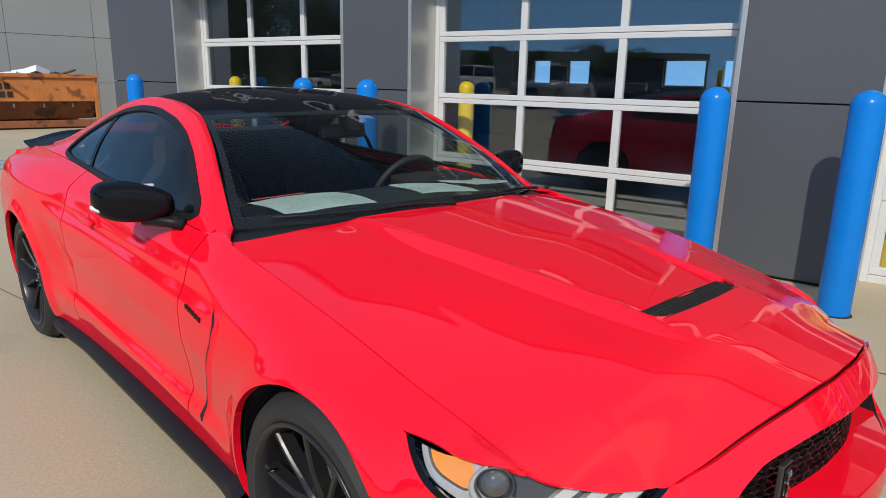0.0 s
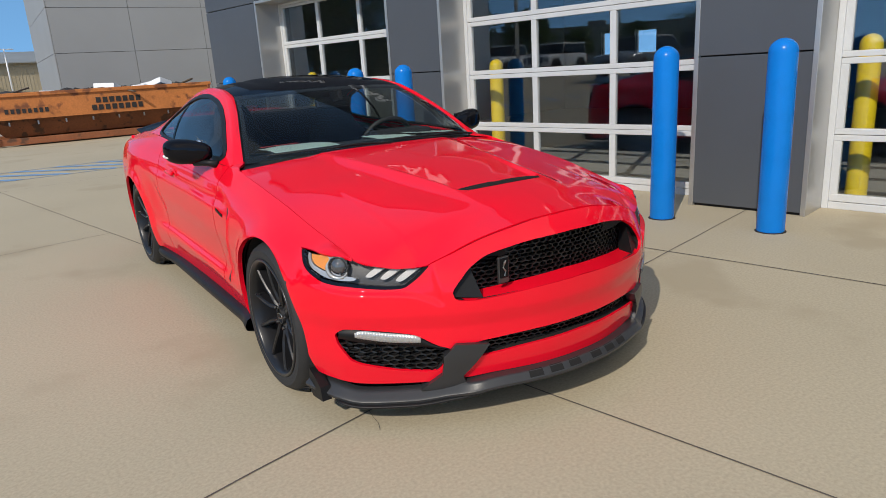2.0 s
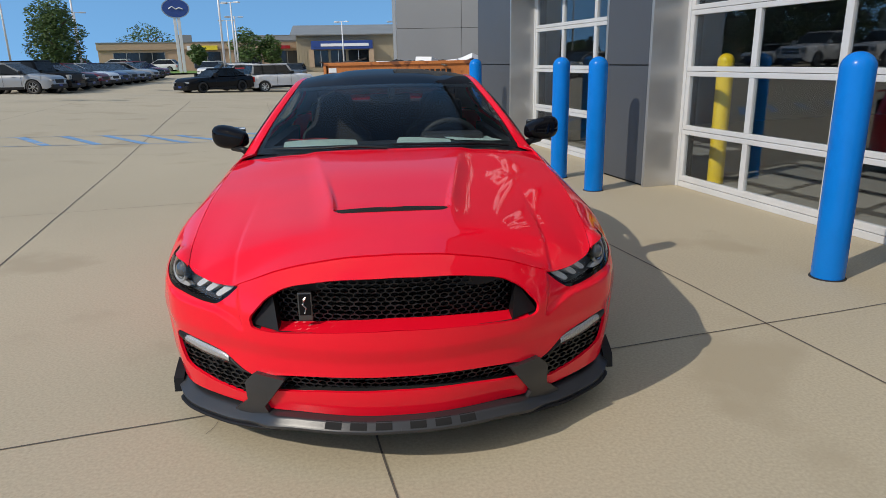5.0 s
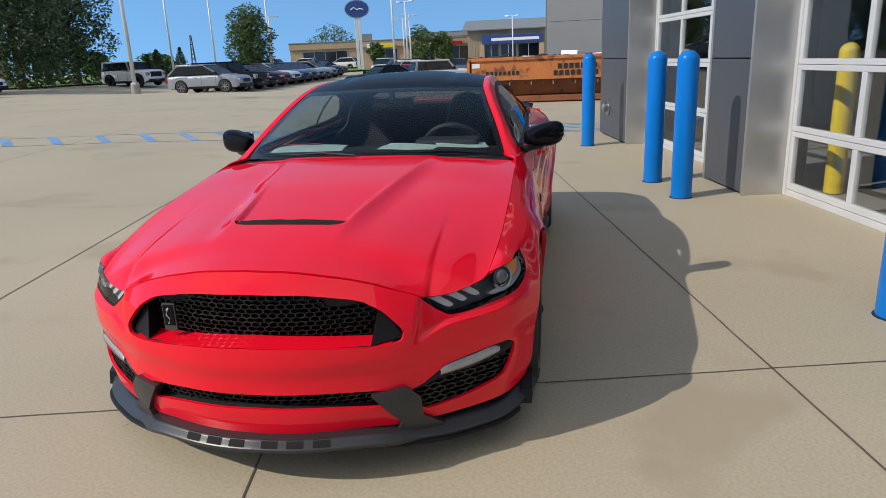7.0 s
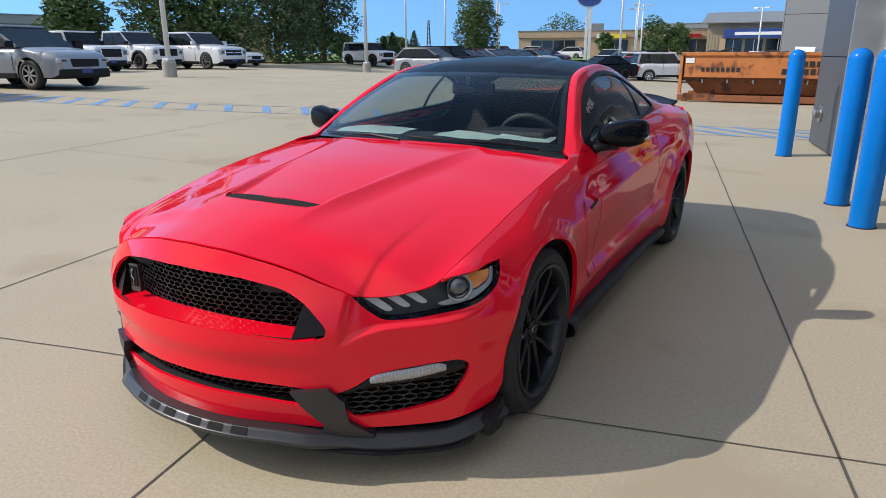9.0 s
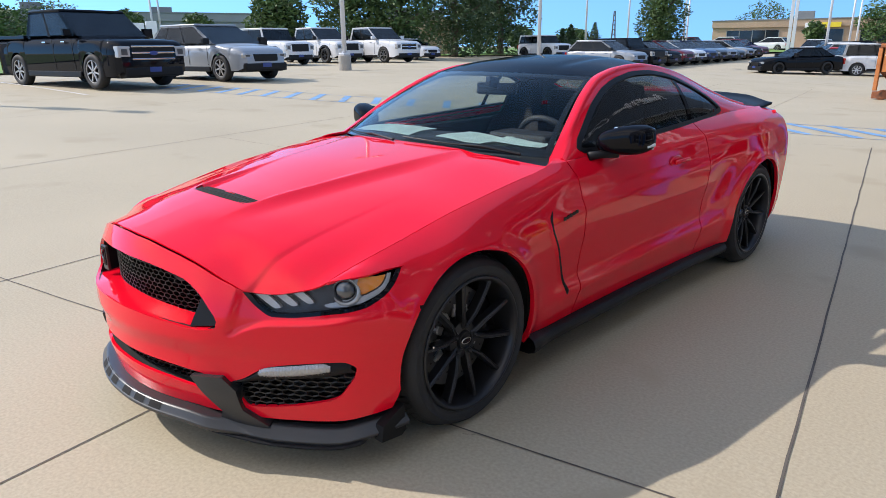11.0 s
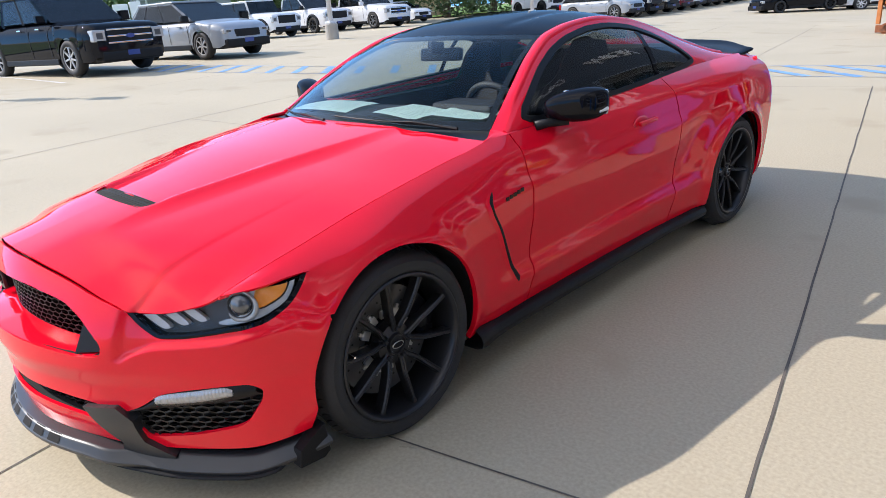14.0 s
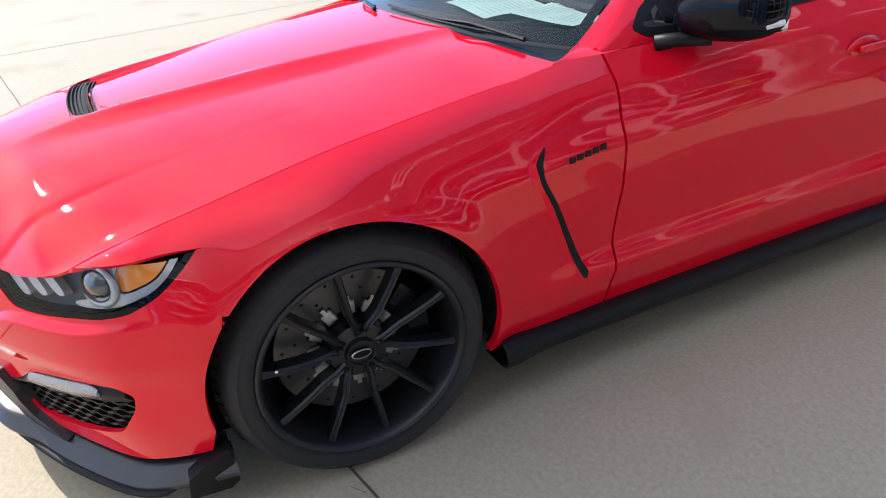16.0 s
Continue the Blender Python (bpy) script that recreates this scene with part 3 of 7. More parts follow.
NOSE = arc_spline([(0, -0.928), (0.2, -0.905), (0.42, -0.828), (0.56, -0.748), (0.70, -0.648), (0.804, -0.560), (0.862, -0.485), (0.915, -0.36), (0.94, -0.24)])
NOSE_IN = spline([(0.10, 0.045), (0.2, 0.022), (0.30, 0.004), (0.40, 0.002), (0.47, -0.012), (0.53, -0.010), (0.60, 0.006), (0.66, 0.030), (0.72, 0.058), (0.79, 0.10)])
HOOD_Z = spline([(-0.90, 0.758), (-0.85, 0.766), (-0.6, 0.815), (-0.3, 0.853), (0.0, 0.888), (0.3, 0.918), (0.5, 0.936), (0.8, 0.955)])
HOOD_C = spline([(-0.9, 0.56), (-0.7, 0.47), (-0.58, 0.275), (-0.4, 0.195), (-0.22, 0.155), (0.08, 0.108), (0.3, 0.094), (0.64, 0.086)])
CREST_X = spline([(-0.58, 0.762), (-0.4, 0.785), (-0.2, 0.798), (0.08, 0.803), (0.33, 0.800), (0.64, 0.796), (0.76, 0.805), (1.2, 0.812), (1.7, 0.806), (2.2, 0.785), (2.6, 0.775), (3.0, 0.755), (3.4, 0.70), (3.7, 0.62)])
BELT_Z = spline([(0.64, 0.903), (0.76, 0.905), (1.2, 0.927), (1.7, 0.948), (2.2, 0.972), (2.6, 0.985), (3.0, 0.982), (3.4, 0.968), (3.7, 0.95)])
WIDE = spline([(-0.3, 0.925), (0.0, 0.940), (0.45, 0.928), (0.8, 0.918), (1.3, 0.915), (1.8, 0.920), (2.3, 0.945), (2.72, 0.962), (3.1, 0.945), (3.45, 0.90), (3.75, 0.80)])
RAIL_X = spline([(0.72, 0.785), (0.95, 0.712), (1.15, 0.648), (1.34, 0.605), (1.75, 0.582), (2.2, 0.585), (2.6, 0.622), (3.0, 0.672), (3.2, 0.70)])
RAIL_Z = spline([(0.72, 0.905), (0.95, 1.045), (1.15, 1.155), (1.34, 1.228), (1.55, 1.262), (1.75, 1.272), (2.0, 1.252), (2.25, 1.205), (2.6, 1.10), (3.0, 0.995), (3.2, 0.965)])
ROOF_Z = spline([(1.1, 1.238), (1.15, 1.256), (1.4, 1.312), (1.75, 1.338), (2.1, 1.318), (2.4, 1.262), (2.6, 1.205), (3.0, 1.055), (3.2, 0.985)])
WHEEL_Z, WHEEL_R, ARCH_R, WHEELBASE = 0.328, 0.330, 0.362, 2.72


NOSE_TOP = spline([(0.0, 0.766), (0.15, 0.760), (0.3, 0.738), (0.42, 0.708), (0.53, 0.664), (0.585, 0.643), (0.64, 0.645), (0.70, 0.656), (0.80, 0.673), (0.88, 0.687), (0.95, 0.692)])


LEDGE_Z = spline([(0.5, 0.468), (0.53, 0.485), (0.58, 0.515), (0.65, 0.538), (0.79, 0.546), (0.9, 0.566)])


def nose_top(u):
    return NOSE_TOP(NOSE(u)[0].x)


def nose(u, z):
    p, n = NOSE(u)
    q = p - n * NOSE_IN(z) * (1.0 if p.x < 0.6 else lerp(1.0, 0.75, smooth01((p.x - 0.6) / 0.3)))
    # the ledge that runs out from the grille's tip under the lamp, and the hollow above it
    w = smooth01((p.x - 0.526 - (z - 0.488) * 0.22) / 0.020) * (1 - smooth01((p.x - 0.80) / 0.11))
    q = q - n * 0.016 * w * smooth01((z - LEDGE_Z(p.x)) / 0.014)
    if q.y > -0.44:
        # towards the wheel the nose takes over the line of the fender
        xc, zc = crest(q.y)
        q.x = lerp(q.x, side(q.y, (z - 0.20) / (zc - 0.20)).x, smooth01((q.y + 0.44) / 0.16))
    return Vector((max(q.x, 0.0), q.y, z))


DOME_W = spline([(-0.75, 0.225), (-0.45, 0.238), (0.0, 0.300), (0.45, 0.372), (0.7, 0.42)])


def hood_height(x, y):
    h = HOOD_Z(y) - HOOD_C(y) * x * x
    ax = abs(x)
    w = DOME_W(y)
    # the raised dome with its flanks falling away outwards
    t = min(1.0, max(0.0, (ax - w) / 0.085))
    fall = 1 - (1 - t) ** 2
    h += 0.024 * (1 - fall) * smooth01((y + 0.72) / 0.42) - 0.006 * smooth01((y + 0.7) / 0.5)
    h += 0.015 * fall * smooth01((y - 0.12) / 0.36) - 0.010 * max(0.0, ax - 0.55) / 0.25 * smooth01((y - 0.12) / 0.36)
    # the sunken floor behind the vent, running out into the dome
    sunk = smooth01((w - 0.012 - ax) / 0.014)
    h -= 0.017 * sunk * smooth01((y + 0.440) / 0.012) * (1 - smooth01((y + 0.42) / 0.52))
    return h


CORNER_LIFT, CORNER_Y = 0.0, -0.56


@functools.lru_cache(maxsize=20000)
def crest(y):
    x = CREST_X(y)
    z = hood_height(x, y) + CORNER_LIFT * (1 - min(1.0, max(0.0, (y - CORNER_Y) / (0.66 - CORNER_Y)))) ** 6 if y < 0.45 else lerp(hood_height(x, y), BELT_Z(y), smooth01((y - 0.45) / 0.25))
    return x, z


@functools.lru_cache(maxsize=20000)
def side_profile(y, k, top):
    return spline([(0.0, -0.055), (0.10, -0.030 - 0.004 * k), (0.22, -0.018 + 0.004 * k), (0.30, -0.012 - 0.022 * k), (0.42, -0.006 - 0.018 * k), (0.58, 0.0 - 0.004 * k),
                   (0.70, -0.004 + 0.002 * k), (0.80, -0.020 - 0.010 * k), (0.90, lerp(-0.055, -0.050, k)), (0.965, lerp(top, -0.07, 0.55)), (1.0, top)])


SHOULDER_Z = spline([(0.4, 0.775), (0.8, 0.782), (1.67, 0.806), (2.4, 0.842), (3.1, 0.860)])


def side(y, f):
    """The body side: f runs from the sill (0) to the crest or belt line (1)."""
    xc, zc = crest(y)
    xw = WIDE(y)
    z = lerp(0.20, zc, f)
    k = smooth01((y - 0.3) / 0.5) * (1 - smooth01((y - 2.0) / 0.5))
    x = xw + side_profile(round(y, 5), round(k, 4), round(xc - xw, 5))(f)
    for wy in (0.0, WHEELBASE):
        r = math.hypot(y - wy, z - WHEEL_Z)
        if r < 0.62:
            x += 0.020 * math.exp(-((r - ARCH_R) / 0.055) ** 2)
    # the shoulder crease through the handle, the rising lower crease, and the hollow before the rear wheel
    along = smooth01((y - 0.62) / 0.35)
    x += 0.0075 * math.exp(-abs(z - SHOULDER_Z(y)) / 0.036) * along * (1 - smooth01((y - 2.9) / 0.3))
    x += 0.0065 * math.exp(-abs(z - 0.332 - 0.055 * (y - 0.7)) / 0.030) * smooth01((y - 0.58) / 0.2) * (1 - smooth01((y - 2.05) / 0.25))
    x -= 0.020 * math.exp(-((y - 2.16 - 0.5 * (z - 0.64)) / 0.13) ** 2 - ((z - 0.62) / 0.11) ** 2)
    return Vector((x, y, z))


def hood_corner():
    """Where the nose's upper edge meets the line of the fender's crest: the share along the nose, and the point."""
    lo, hi = 0.3, 0.9
    for _ in range(30):
        m = (lo + hi) / 2
        p = nose(m, nose_top(m))
        lo, hi = (m, hi) if p.x < CREST_X(p.y) - 0.0026 else (lo, m)
    return lo, nose(lo, nose_top(lo))


U_HOOD, _corner = hood_corner()
CORNER_Y = _corner.y + 0.012
CORNER_LIFT = _corner.z + 0.003 - hood_height(_corner.x, CORNER_Y)
crest.cache_clear()


# ---- panels cut from those surfaces ----
def inside(poly):
    """How far a 2D point lies outside (+) or inside (-) a closed outline."""
    n = len(poly)
    x_lo, x_hi, y_lo, y_hi = min(p[0] for p in poly), max(p[0] for p in poly), min(p[1] for p in poly), max(p[1] for p in poly)

    def f(px, py):
        far = max(x_lo - px, px - x_hi, y_lo - py, py - y_hi)
        if far > 0.05:
            return far
        best, odd = 1e9, False
        for i in range(n):
            x0, y0 = poly[i]
            x1, y1 = poly[(i + 1) % n]
            dx, dy = x1 - x0, y1 - y0
            t = max(0.0, min(1.0, ((px - x0) * dx + (py - y0) * dy) / (dx * dx + dy * dy + 1e-12)))
            best = min(best, (px - x0 - t * dx) ** 2 + (py - y0 - t * dy) ** 2)
            if (y0 > py) != (y1 > py) and px < x0 + (py - y0) / (y1 - y0) * dx:
                odd = not odd
        return -math.sqrt(best) if odd else math.sqrt(best)
    return f


def rounded(poly, k=4):
    """A closed outline with its corners eased."""
    out, n = [], len(poly)
    for i in range(n):
        a, b, c = (Vector(poly[(i + j) % n]) for j in (-1, 0, 1))
        p, q = b.lerp(a, 0.3), b.lerp(c, 0.3)
        for j in range(k + 1):
            t = j / k
            out.append(tuple(p.lerp(b, t).lerp(b.lerp(q, t), t)))
    return out


def face_outwards(bm):
    """Turns a panel's faces away from the middle of the car."""
    mid = Vector((0, 1.35, 0.45))
    if sum(f.normal.dot(f.calc_center_median() - mid) * f.calc_area() for f in bm.faces) < 0:
        bmesh.ops.reverse_faces(bm, faces=bm.faces[:])
    bm.normal_update()


def sheet(S, nu, nv, keeps=(), flange=0.012, flip=False, mirror=False):
    """A bmesh of the surface S(u, v) over the unit square, cut where any keep(point) falls below zero, with a turned-in edge."""
    cache = {}

    def ev(u, v):
        key = (round(u, 6), round(v, 6))
        if key not in cache:
            p = S(u, v)
            cache[key] = (p, min((k(p) for k in keeps), default=1.0))
        return cache[key]
    polys = []
    for i in range(nu):
        for j in range(nv):
            quad = [(i / nu, j / nv), ((i + 1) / nu, j / nv), ((i + 1) / nu, (j + 1) / nv), (i / nu, (j + 1) / nv)]
            vals = [ev(*q)[1] for q in quad]
            if min(vals) >= 0:
                polys.append(quad)
            elif max(vals) > 0:
                out = []
                for a in range(4):
                    b = (a + 1) % 4
                    if vals[a] >= 0:
                        out.append(quad[a])
                    if (vals[a] >= 0) != (vals[b] >= 0):
                        p, q = (quad[a], quad[b]) if vals[a] >= 0 else (quad[b], quad[a])
                        lo, hi = 0.0, 1.0
                        for _ in range(12):
                            m = (lo + hi) / 2
                            if ev(lerp(p[0], q[0], m), lerp(p[1], q[1], m))[1] >= 0:
                                lo = m
                            else:
                                hi = m
                        out.append((lerp(p[0], q[0], lo), lerp(p[1], q[1], lo)))
                if len(out) > 2:
                    polys.append(out)
    bm = bmesh.new()
    made = {}
    sx = -1 if mirror else 1

    def vert(q):
        p = ev(*q)[0]
        key = (round(p.x, 5), round(p.y, 5), round(p.z, 5))
        if key not in made:
            made[key] = bm.verts.new((p.x * sx, p.y, p.z))
        return made[key]
    for poly in polys:
        vs = []
        for q in poly:
            v = vert(q)
            if v not in vs:
                vs.append(v)
        if len(vs) > 2:
            if flip != mirror:
                vs.reverse()
            try:
                bm.faces.new(vs)
            except ValueError:
                pass
    for f in bm.faces:
        f.smooth = True
    bm.normal_update()
    face_outwards(bm)
    if flange:
        edges = [e for e in bm.edges if len(e.link_faces) == 1]
        back, dup = {}, {}
        for e in edges:
            for v in e.verts:
                if v not in back:
                    back[v] = bm.verts.new(v.co - v.normal * flange)
                    dup[v] = bm.verts.new(v.co)
        for e in edges:
            f = e.link_faces[0]
            a, b = e.verts
            lp = [l for l in f.loops if l.edge == e][0]
            if lp.vert != a:
                a, b = b, a
            nf = bm.faces.new((dup[b], dup[a], back[a], back[b]))
            nf.smooth = True
    return bm


def off(S, d):
    """The surface S moved along its own normal."""
    def f(u, v):
        e = 1e-3
        p = S(u, v)
        a = S(min(u + e, 1), v) - S(max(u - e, 0), v)
        b = S(u, min(v + e, 1)) - S(u, max(v - e, 0))
        n = a.cross(b)
        if n.length < 1e-12:
            return p
        return p + n.normalized() * d
    return f


car = thing("sports_coupe", "glossy red sports coupe with black roof and black wheels", "car")


def both(name, mat, S, nu, nv, keeps=(), flange=0.012, flip=False, label="", parent=None):
    out = []
    for mir in (False, True):
        out.append(part(name, sheet(S, nu, nv, keeps, flange, flip, mir), mat, parent or car, label))
    return out


def whole(name, mat, S, nu, nv, keeps=(), flange=0.012, flip=False, label="", parent=None):
    """Both halves of a panel that spans the car, in one mesh."""
    bm = sheet(S, nu, nv, keeps, 0, flip, False)
    geo = [(v.co.copy()) for v in bm.verts]
    bm.verts.index_update()
    faces = [[v.index for v in f.verts] for f in bm.faces]
    made = [bm.verts.new((-c.x, c.y, c.z)) for c in geo]
    for f in faces:
        bm.faces.new([made[i] for i in reversed(f)])
    bmesh.ops.remove_doubles(bm, verts=bm.verts[:], dist=2e-4)
    for f in bm.faces:
        f.smooth = True
    bm.normal_update()
    face_outwards(bm)
    if flange:
        edges = [e for e in bm.edges if len(e.link_faces) == 1]
        back, dup = {}, {}
        for e in edges:
            for v in e.verts:
                if v not in back:
                    back[v] = bm.verts.new(v.co - v.normal * flange)
                    dup[v] = bm.verts.new(v.co)
        for e in edges:
            a, b = e.verts
            lp = e.link_faces[0].loops
            if [l for l in lp if l.edge == e][0].vert != a:
                a, b = b, a
            bm.faces.new((dup[b], dup[a], back[a], back[b])).smooth = True
    return part(name, bm, mat, parent or car, label)


def arch_keep(p):
    return min(math.hypot(p.y - w, (p.z - WHEEL_Z)) - ARCH_R for w in (0.0, WHEELBASE))


# openings in the nose, in (x, z), and the headlight in (y, z)
GRILLE = rounded([(-0.1, 0.702), (0.20, 0.694), (0.37, 0.664), (0.445, 0.622), (0.512, 0.548), (0.503, 0.512), (0.43, 0.506), (0.33, 0.514), (0.2, 0.526), (-0.1, 0.535)])
INLET = rounded([(-0.1, 0.362), (0.25, 0.356), (0.46, 0.338), (0.47, 0.275), (0.40, 0.280), (0.25, 0.298), (-0.1, 0.308)])
FOG = rounded([(0.512, 0.318), (0.562, 0.337), (0.625, 0.384), (0.70, 0.400), (0.79, 0.411), (0.835, 0.412), (0.856, 0.388), (0.85, 0.345), (0.815, 0.274), (0.69, 0.240), (0.556, 0.224), (0.532, 0.280)])
LAMP = rounded([(-0.718, 0.70), (-0.712, 0.640), (-0.700, 0.600), (-0.676, 0.562), (-0.63, 0.561), (-0.573, 0.569), (-0.506, 0.579), (-0.450, 0.591), (-0.383, 0.627), (-0.319, 0.672), (-0.284, 0.70), (-0.33, 0.76), (-0.55, 0.76)], 3)
in_grille, in_inlet, in_fog, in_lamp = inside(GRILLE), inside(INLET), inside(FOG), inside(LAMP)
NOSE_Z0 = spline([(0.0, 0.205), (0.35, 0.200), (0.50, 0.188), (0.65, 0.180), (0.80, 0.183), (0.95, 0.215)])
SPLIT_Z = spline([(0.0, 0.205), (0.35, 0.198), (0.50, 0.178), (0.65, 0.156), (0.80, 0.152), (0.87, 0.168), (0.95, 0.20)])


def nose_sheet(u, v):
    return nose(u, lerp(NOSE_Z0(NOSE(u)[0].x), nose_top(u), v))


def nose_keeps(p):
    return min(in_grille(p.x, p.z), in_inlet(p.x, p.z), in_fog(p.x, p.z) if p.x > 0.4 else 1, in_lamp(p.y, p.z) if p.x > 0.45 else 1,
               math.hypot(p.y, p.z - WHEEL_Z) - ARCH_R, -0.262 - p.y + (p.z - 0.66) * 0.25)


whole("front_bumper", M["paint"], nose_sheet, 130, 96, [nose_keeps], 0.012)


# hood
@functools.lru_cache(maxsize=20000)
def u_at_x(x):
    lo, hi = 0.0, 1.0
    for _ in range(30):
        m = (lo + hi) / 2
        lo, hi = (m, hi) if NOSE(m)[0].x < x else (lo, m)
    return lo


def hood(a, b):
    u = a * U_HOOD
    f = nose(u, nose_top(u))
    f = Vector((f.x, f.y + 0.012, f.z + 0.003))
    r = Vector((a * 0.786, 0.492 + 0.168 * a ** 2.3, 0))
    t = b
    y = lerp(f.y, r.y, t)
    x = lerp(f.x, r.x, t)
    x += a ** 6 * (CREST_X(y) - 0.0026 - x)
    d = f.z - hood_height(f.x, f.y)
    z = hood_height(x, y) + d * (1 - t) ** lerp(3.0, 6.0, a ** 4)
    return Vector((x, y, z))


VENT = rounded([(-0.1, -0.505), (0.195, -0.485), (0.222, -0.462), (0.232, -0.428), (-0.1, -0.438)])
in_vent = inside(VENT)
whole("hood", M["paint"], hood, 90, 110, [lambda p: in_vent(p.x, p.y)], 0.007, True)


def hood_gutter(u, v):
    y = lerp(-0.47, 0.60, u)
    return Vector((CREST_X(y) + lerp(-0.022, 0.012, v), y, crest(y)[1] - 0.011))


both("hood_gutter", M["paint"], hood_gutter, 50, 2, (), 0, False, "red inner edge under the hood gap")
_vent = whole("hood_vent", M["dark_void"], lambda u, v: (lambda x, y: Vector((x, y, hood_height(x, y) - 0.006)))(0.25 * u, lerp(-0.515, -0.415, v)), 12, 6, (), 0, True, "black heat extractor vent")
bm = bmesh.new()
for k in range(7):
    y = -0.497 + 0.0105 * k
    rows = []
    for i in range(17):
        x = -0.222 + 0.444 * i / 16
        z = hood_height(x, -0.47) + 0.0015
        rows.append([bm.verts.new((x, y + dy + 0.25 * x * x, z + dz)) for dy, dz in ((-0.003, -0.010), (0.0005, -0.003), (0.003, -0.003), (0.003, -0.012))])
    for p, q in zip(rows, rows[1:]):
        for i in range(4):
            bm.faces.new((p[i], p[(i + 1) % 4], q[(i + 1) % 4], q[i]))
bmesh.ops.recalc_face_normals(bm, faces=bm.faces[:])
part("slats", bm, M["dark_void"], _vent)


# fender, door, quarter panel
def fender(u, v):
    return side(lerp(-0.287, 0.738, u), 1 - v)


both("front_fender", M["paint"], fender, 70, 72, [lambda p: min(arch_keep(p), (1 if p.z > 0.686 else p.y + 0.262 - (p.z - 0.66) * 0.25) if p.z > 0.45 else p.y, p.z - 0.205 if p.y > 0 else 1)], 0.02, True)


def fender_tip(u, v):
    y = lerp(CORNER_Y - 0.008, -0.285, u)
    xc, zc = crest(y)
    lo, hi = 0.3, 1.0
    for _ in range(26):
        m = (lo + hi) / 2
        q = nose(m, nose_top(m))
        lo, hi = (m, hi) if q.y < y else (lo, m)
    q = nose(lo, nose_top(lo))
    q = Vector((q.x, y, q.z + 0.001))
    fq = (q.z - 0.20) / (zc - 0.20)
    p = Vector((xc, y, zc)).lerp(q, v)
    p.z += 0.016 * math.sin(math.pi * v) * smooth01(u * 2)
    end = side(y, fq)
    body = side(y, lerp(1.0, fq, v)) + (q - end) * v * (1 - smooth01(u))
    return p.lerp(body, smooth01(u * 1.25))


both("fender_nose", M["paint"], fender_tip, 36, 18, [], 0.01, True)


def door(u, v):
    return side(lerp(0.746, 2.0 - 0.03 * v, u), 1 - v)


both("door", M["paint"], door, 50, 84, [lambda p: p.z - 0.205], 0.02, True)


def quarter(u, v):
    return side(lerp(2.008 - 0.03 * v * (1 - u), 3.25, u), 1 - v)


both("quarter_panel", M["paint"], quarter, 64, 76, [lambda p: min(arch_keep(p), p.z - 0.207)], 0.02, True)

# inner shell behind the gaps
both("body_shell", M["dark_void"], lambda u, v: (lambda p: Vector((p.x - 0.035, p.y, p.z - 0.004)))(side(lerp(-0.26, 3.23, u), lerp(0.94, 0.03, v))), 70, 10, [arch_keep], 0)


# rear
TAIL = arc_spline([(0, 3.625), (0.3, 3.61), (0.55, 3.565), (0.72, 3.495), (0.83, 3.39), (0.912, 3.25)])


def tail(u, v):
    p, n = TAIL(u)
    z = lerp(0.20, lerp(0.90, crest(3.25)[1] - 0.02, u), v)
    inn = spline([(0.2, 0.05), (0.35, 0.0), (0.55, 0.0), (0.75, 0.03), (0.95, 0.09)])(z)
    q = p + n * inn * -1 if n.y > 0 else p + n * inn
    return Vector((max(q.x, 0.0), q.y, z))


_rl = inside(rounded([(0.36, 0.62), (0.36, 0.80), (0.74, 0.84), (0.72, 0.66)]))
whole("rear_bumper", M["paint"], tail, 60, 30, [lambda p: _rl(p.x, p.z)], 0.03, True)
for _sx in (1, -1):
    tl = part("tail_lamp", b_box((0.35 * _sx, 3.405, 0.61), (0.75 * _sx, 3.465, 0.85), 0.01), M["black_gloss"], car, "gloss black tail lamp housing")
    for k in range(3):
        x = (0.42 + 0.11 * k) * _sx
        part("lamp_bar", b_box((x - 0.03, 3.46, 0.65), (x + 0.03, 3.515 - 0.03 * k, 0.81), 0.01), M["red_lens"], tl, "red lens bar")
part("diffuser", b_box((-0.62, 3.40, 0.14), (0.62, 3.60, 0.27), 0.03), M["black_plastic"], car, "black lower diffuser")
for _x in (-0.55, -0.46, 0.46, 0.55):
    part("exhaust_tip", b_lathe([(0.043, 0), (0.043, 0.1), (0.036, 0.1), (0.036, 0.02)], 20, "x"), M["chrome"], car).matrix_basis = pose(_x, 3.56, 0.2, 0, 0, 90)


def deck(u, v):
    y = lerp(3.0, 3.52, v)
    xe = CREST_X(y) + 0.0
    x = u * xe
    ze = BELT_Z(y)
    return Vector((x, y, ze + 0.035 * (1 - u * u) - 0.02 * v))


whole("boot_lid", M["paint"], deck, 24, 16, (), 0.015, False)


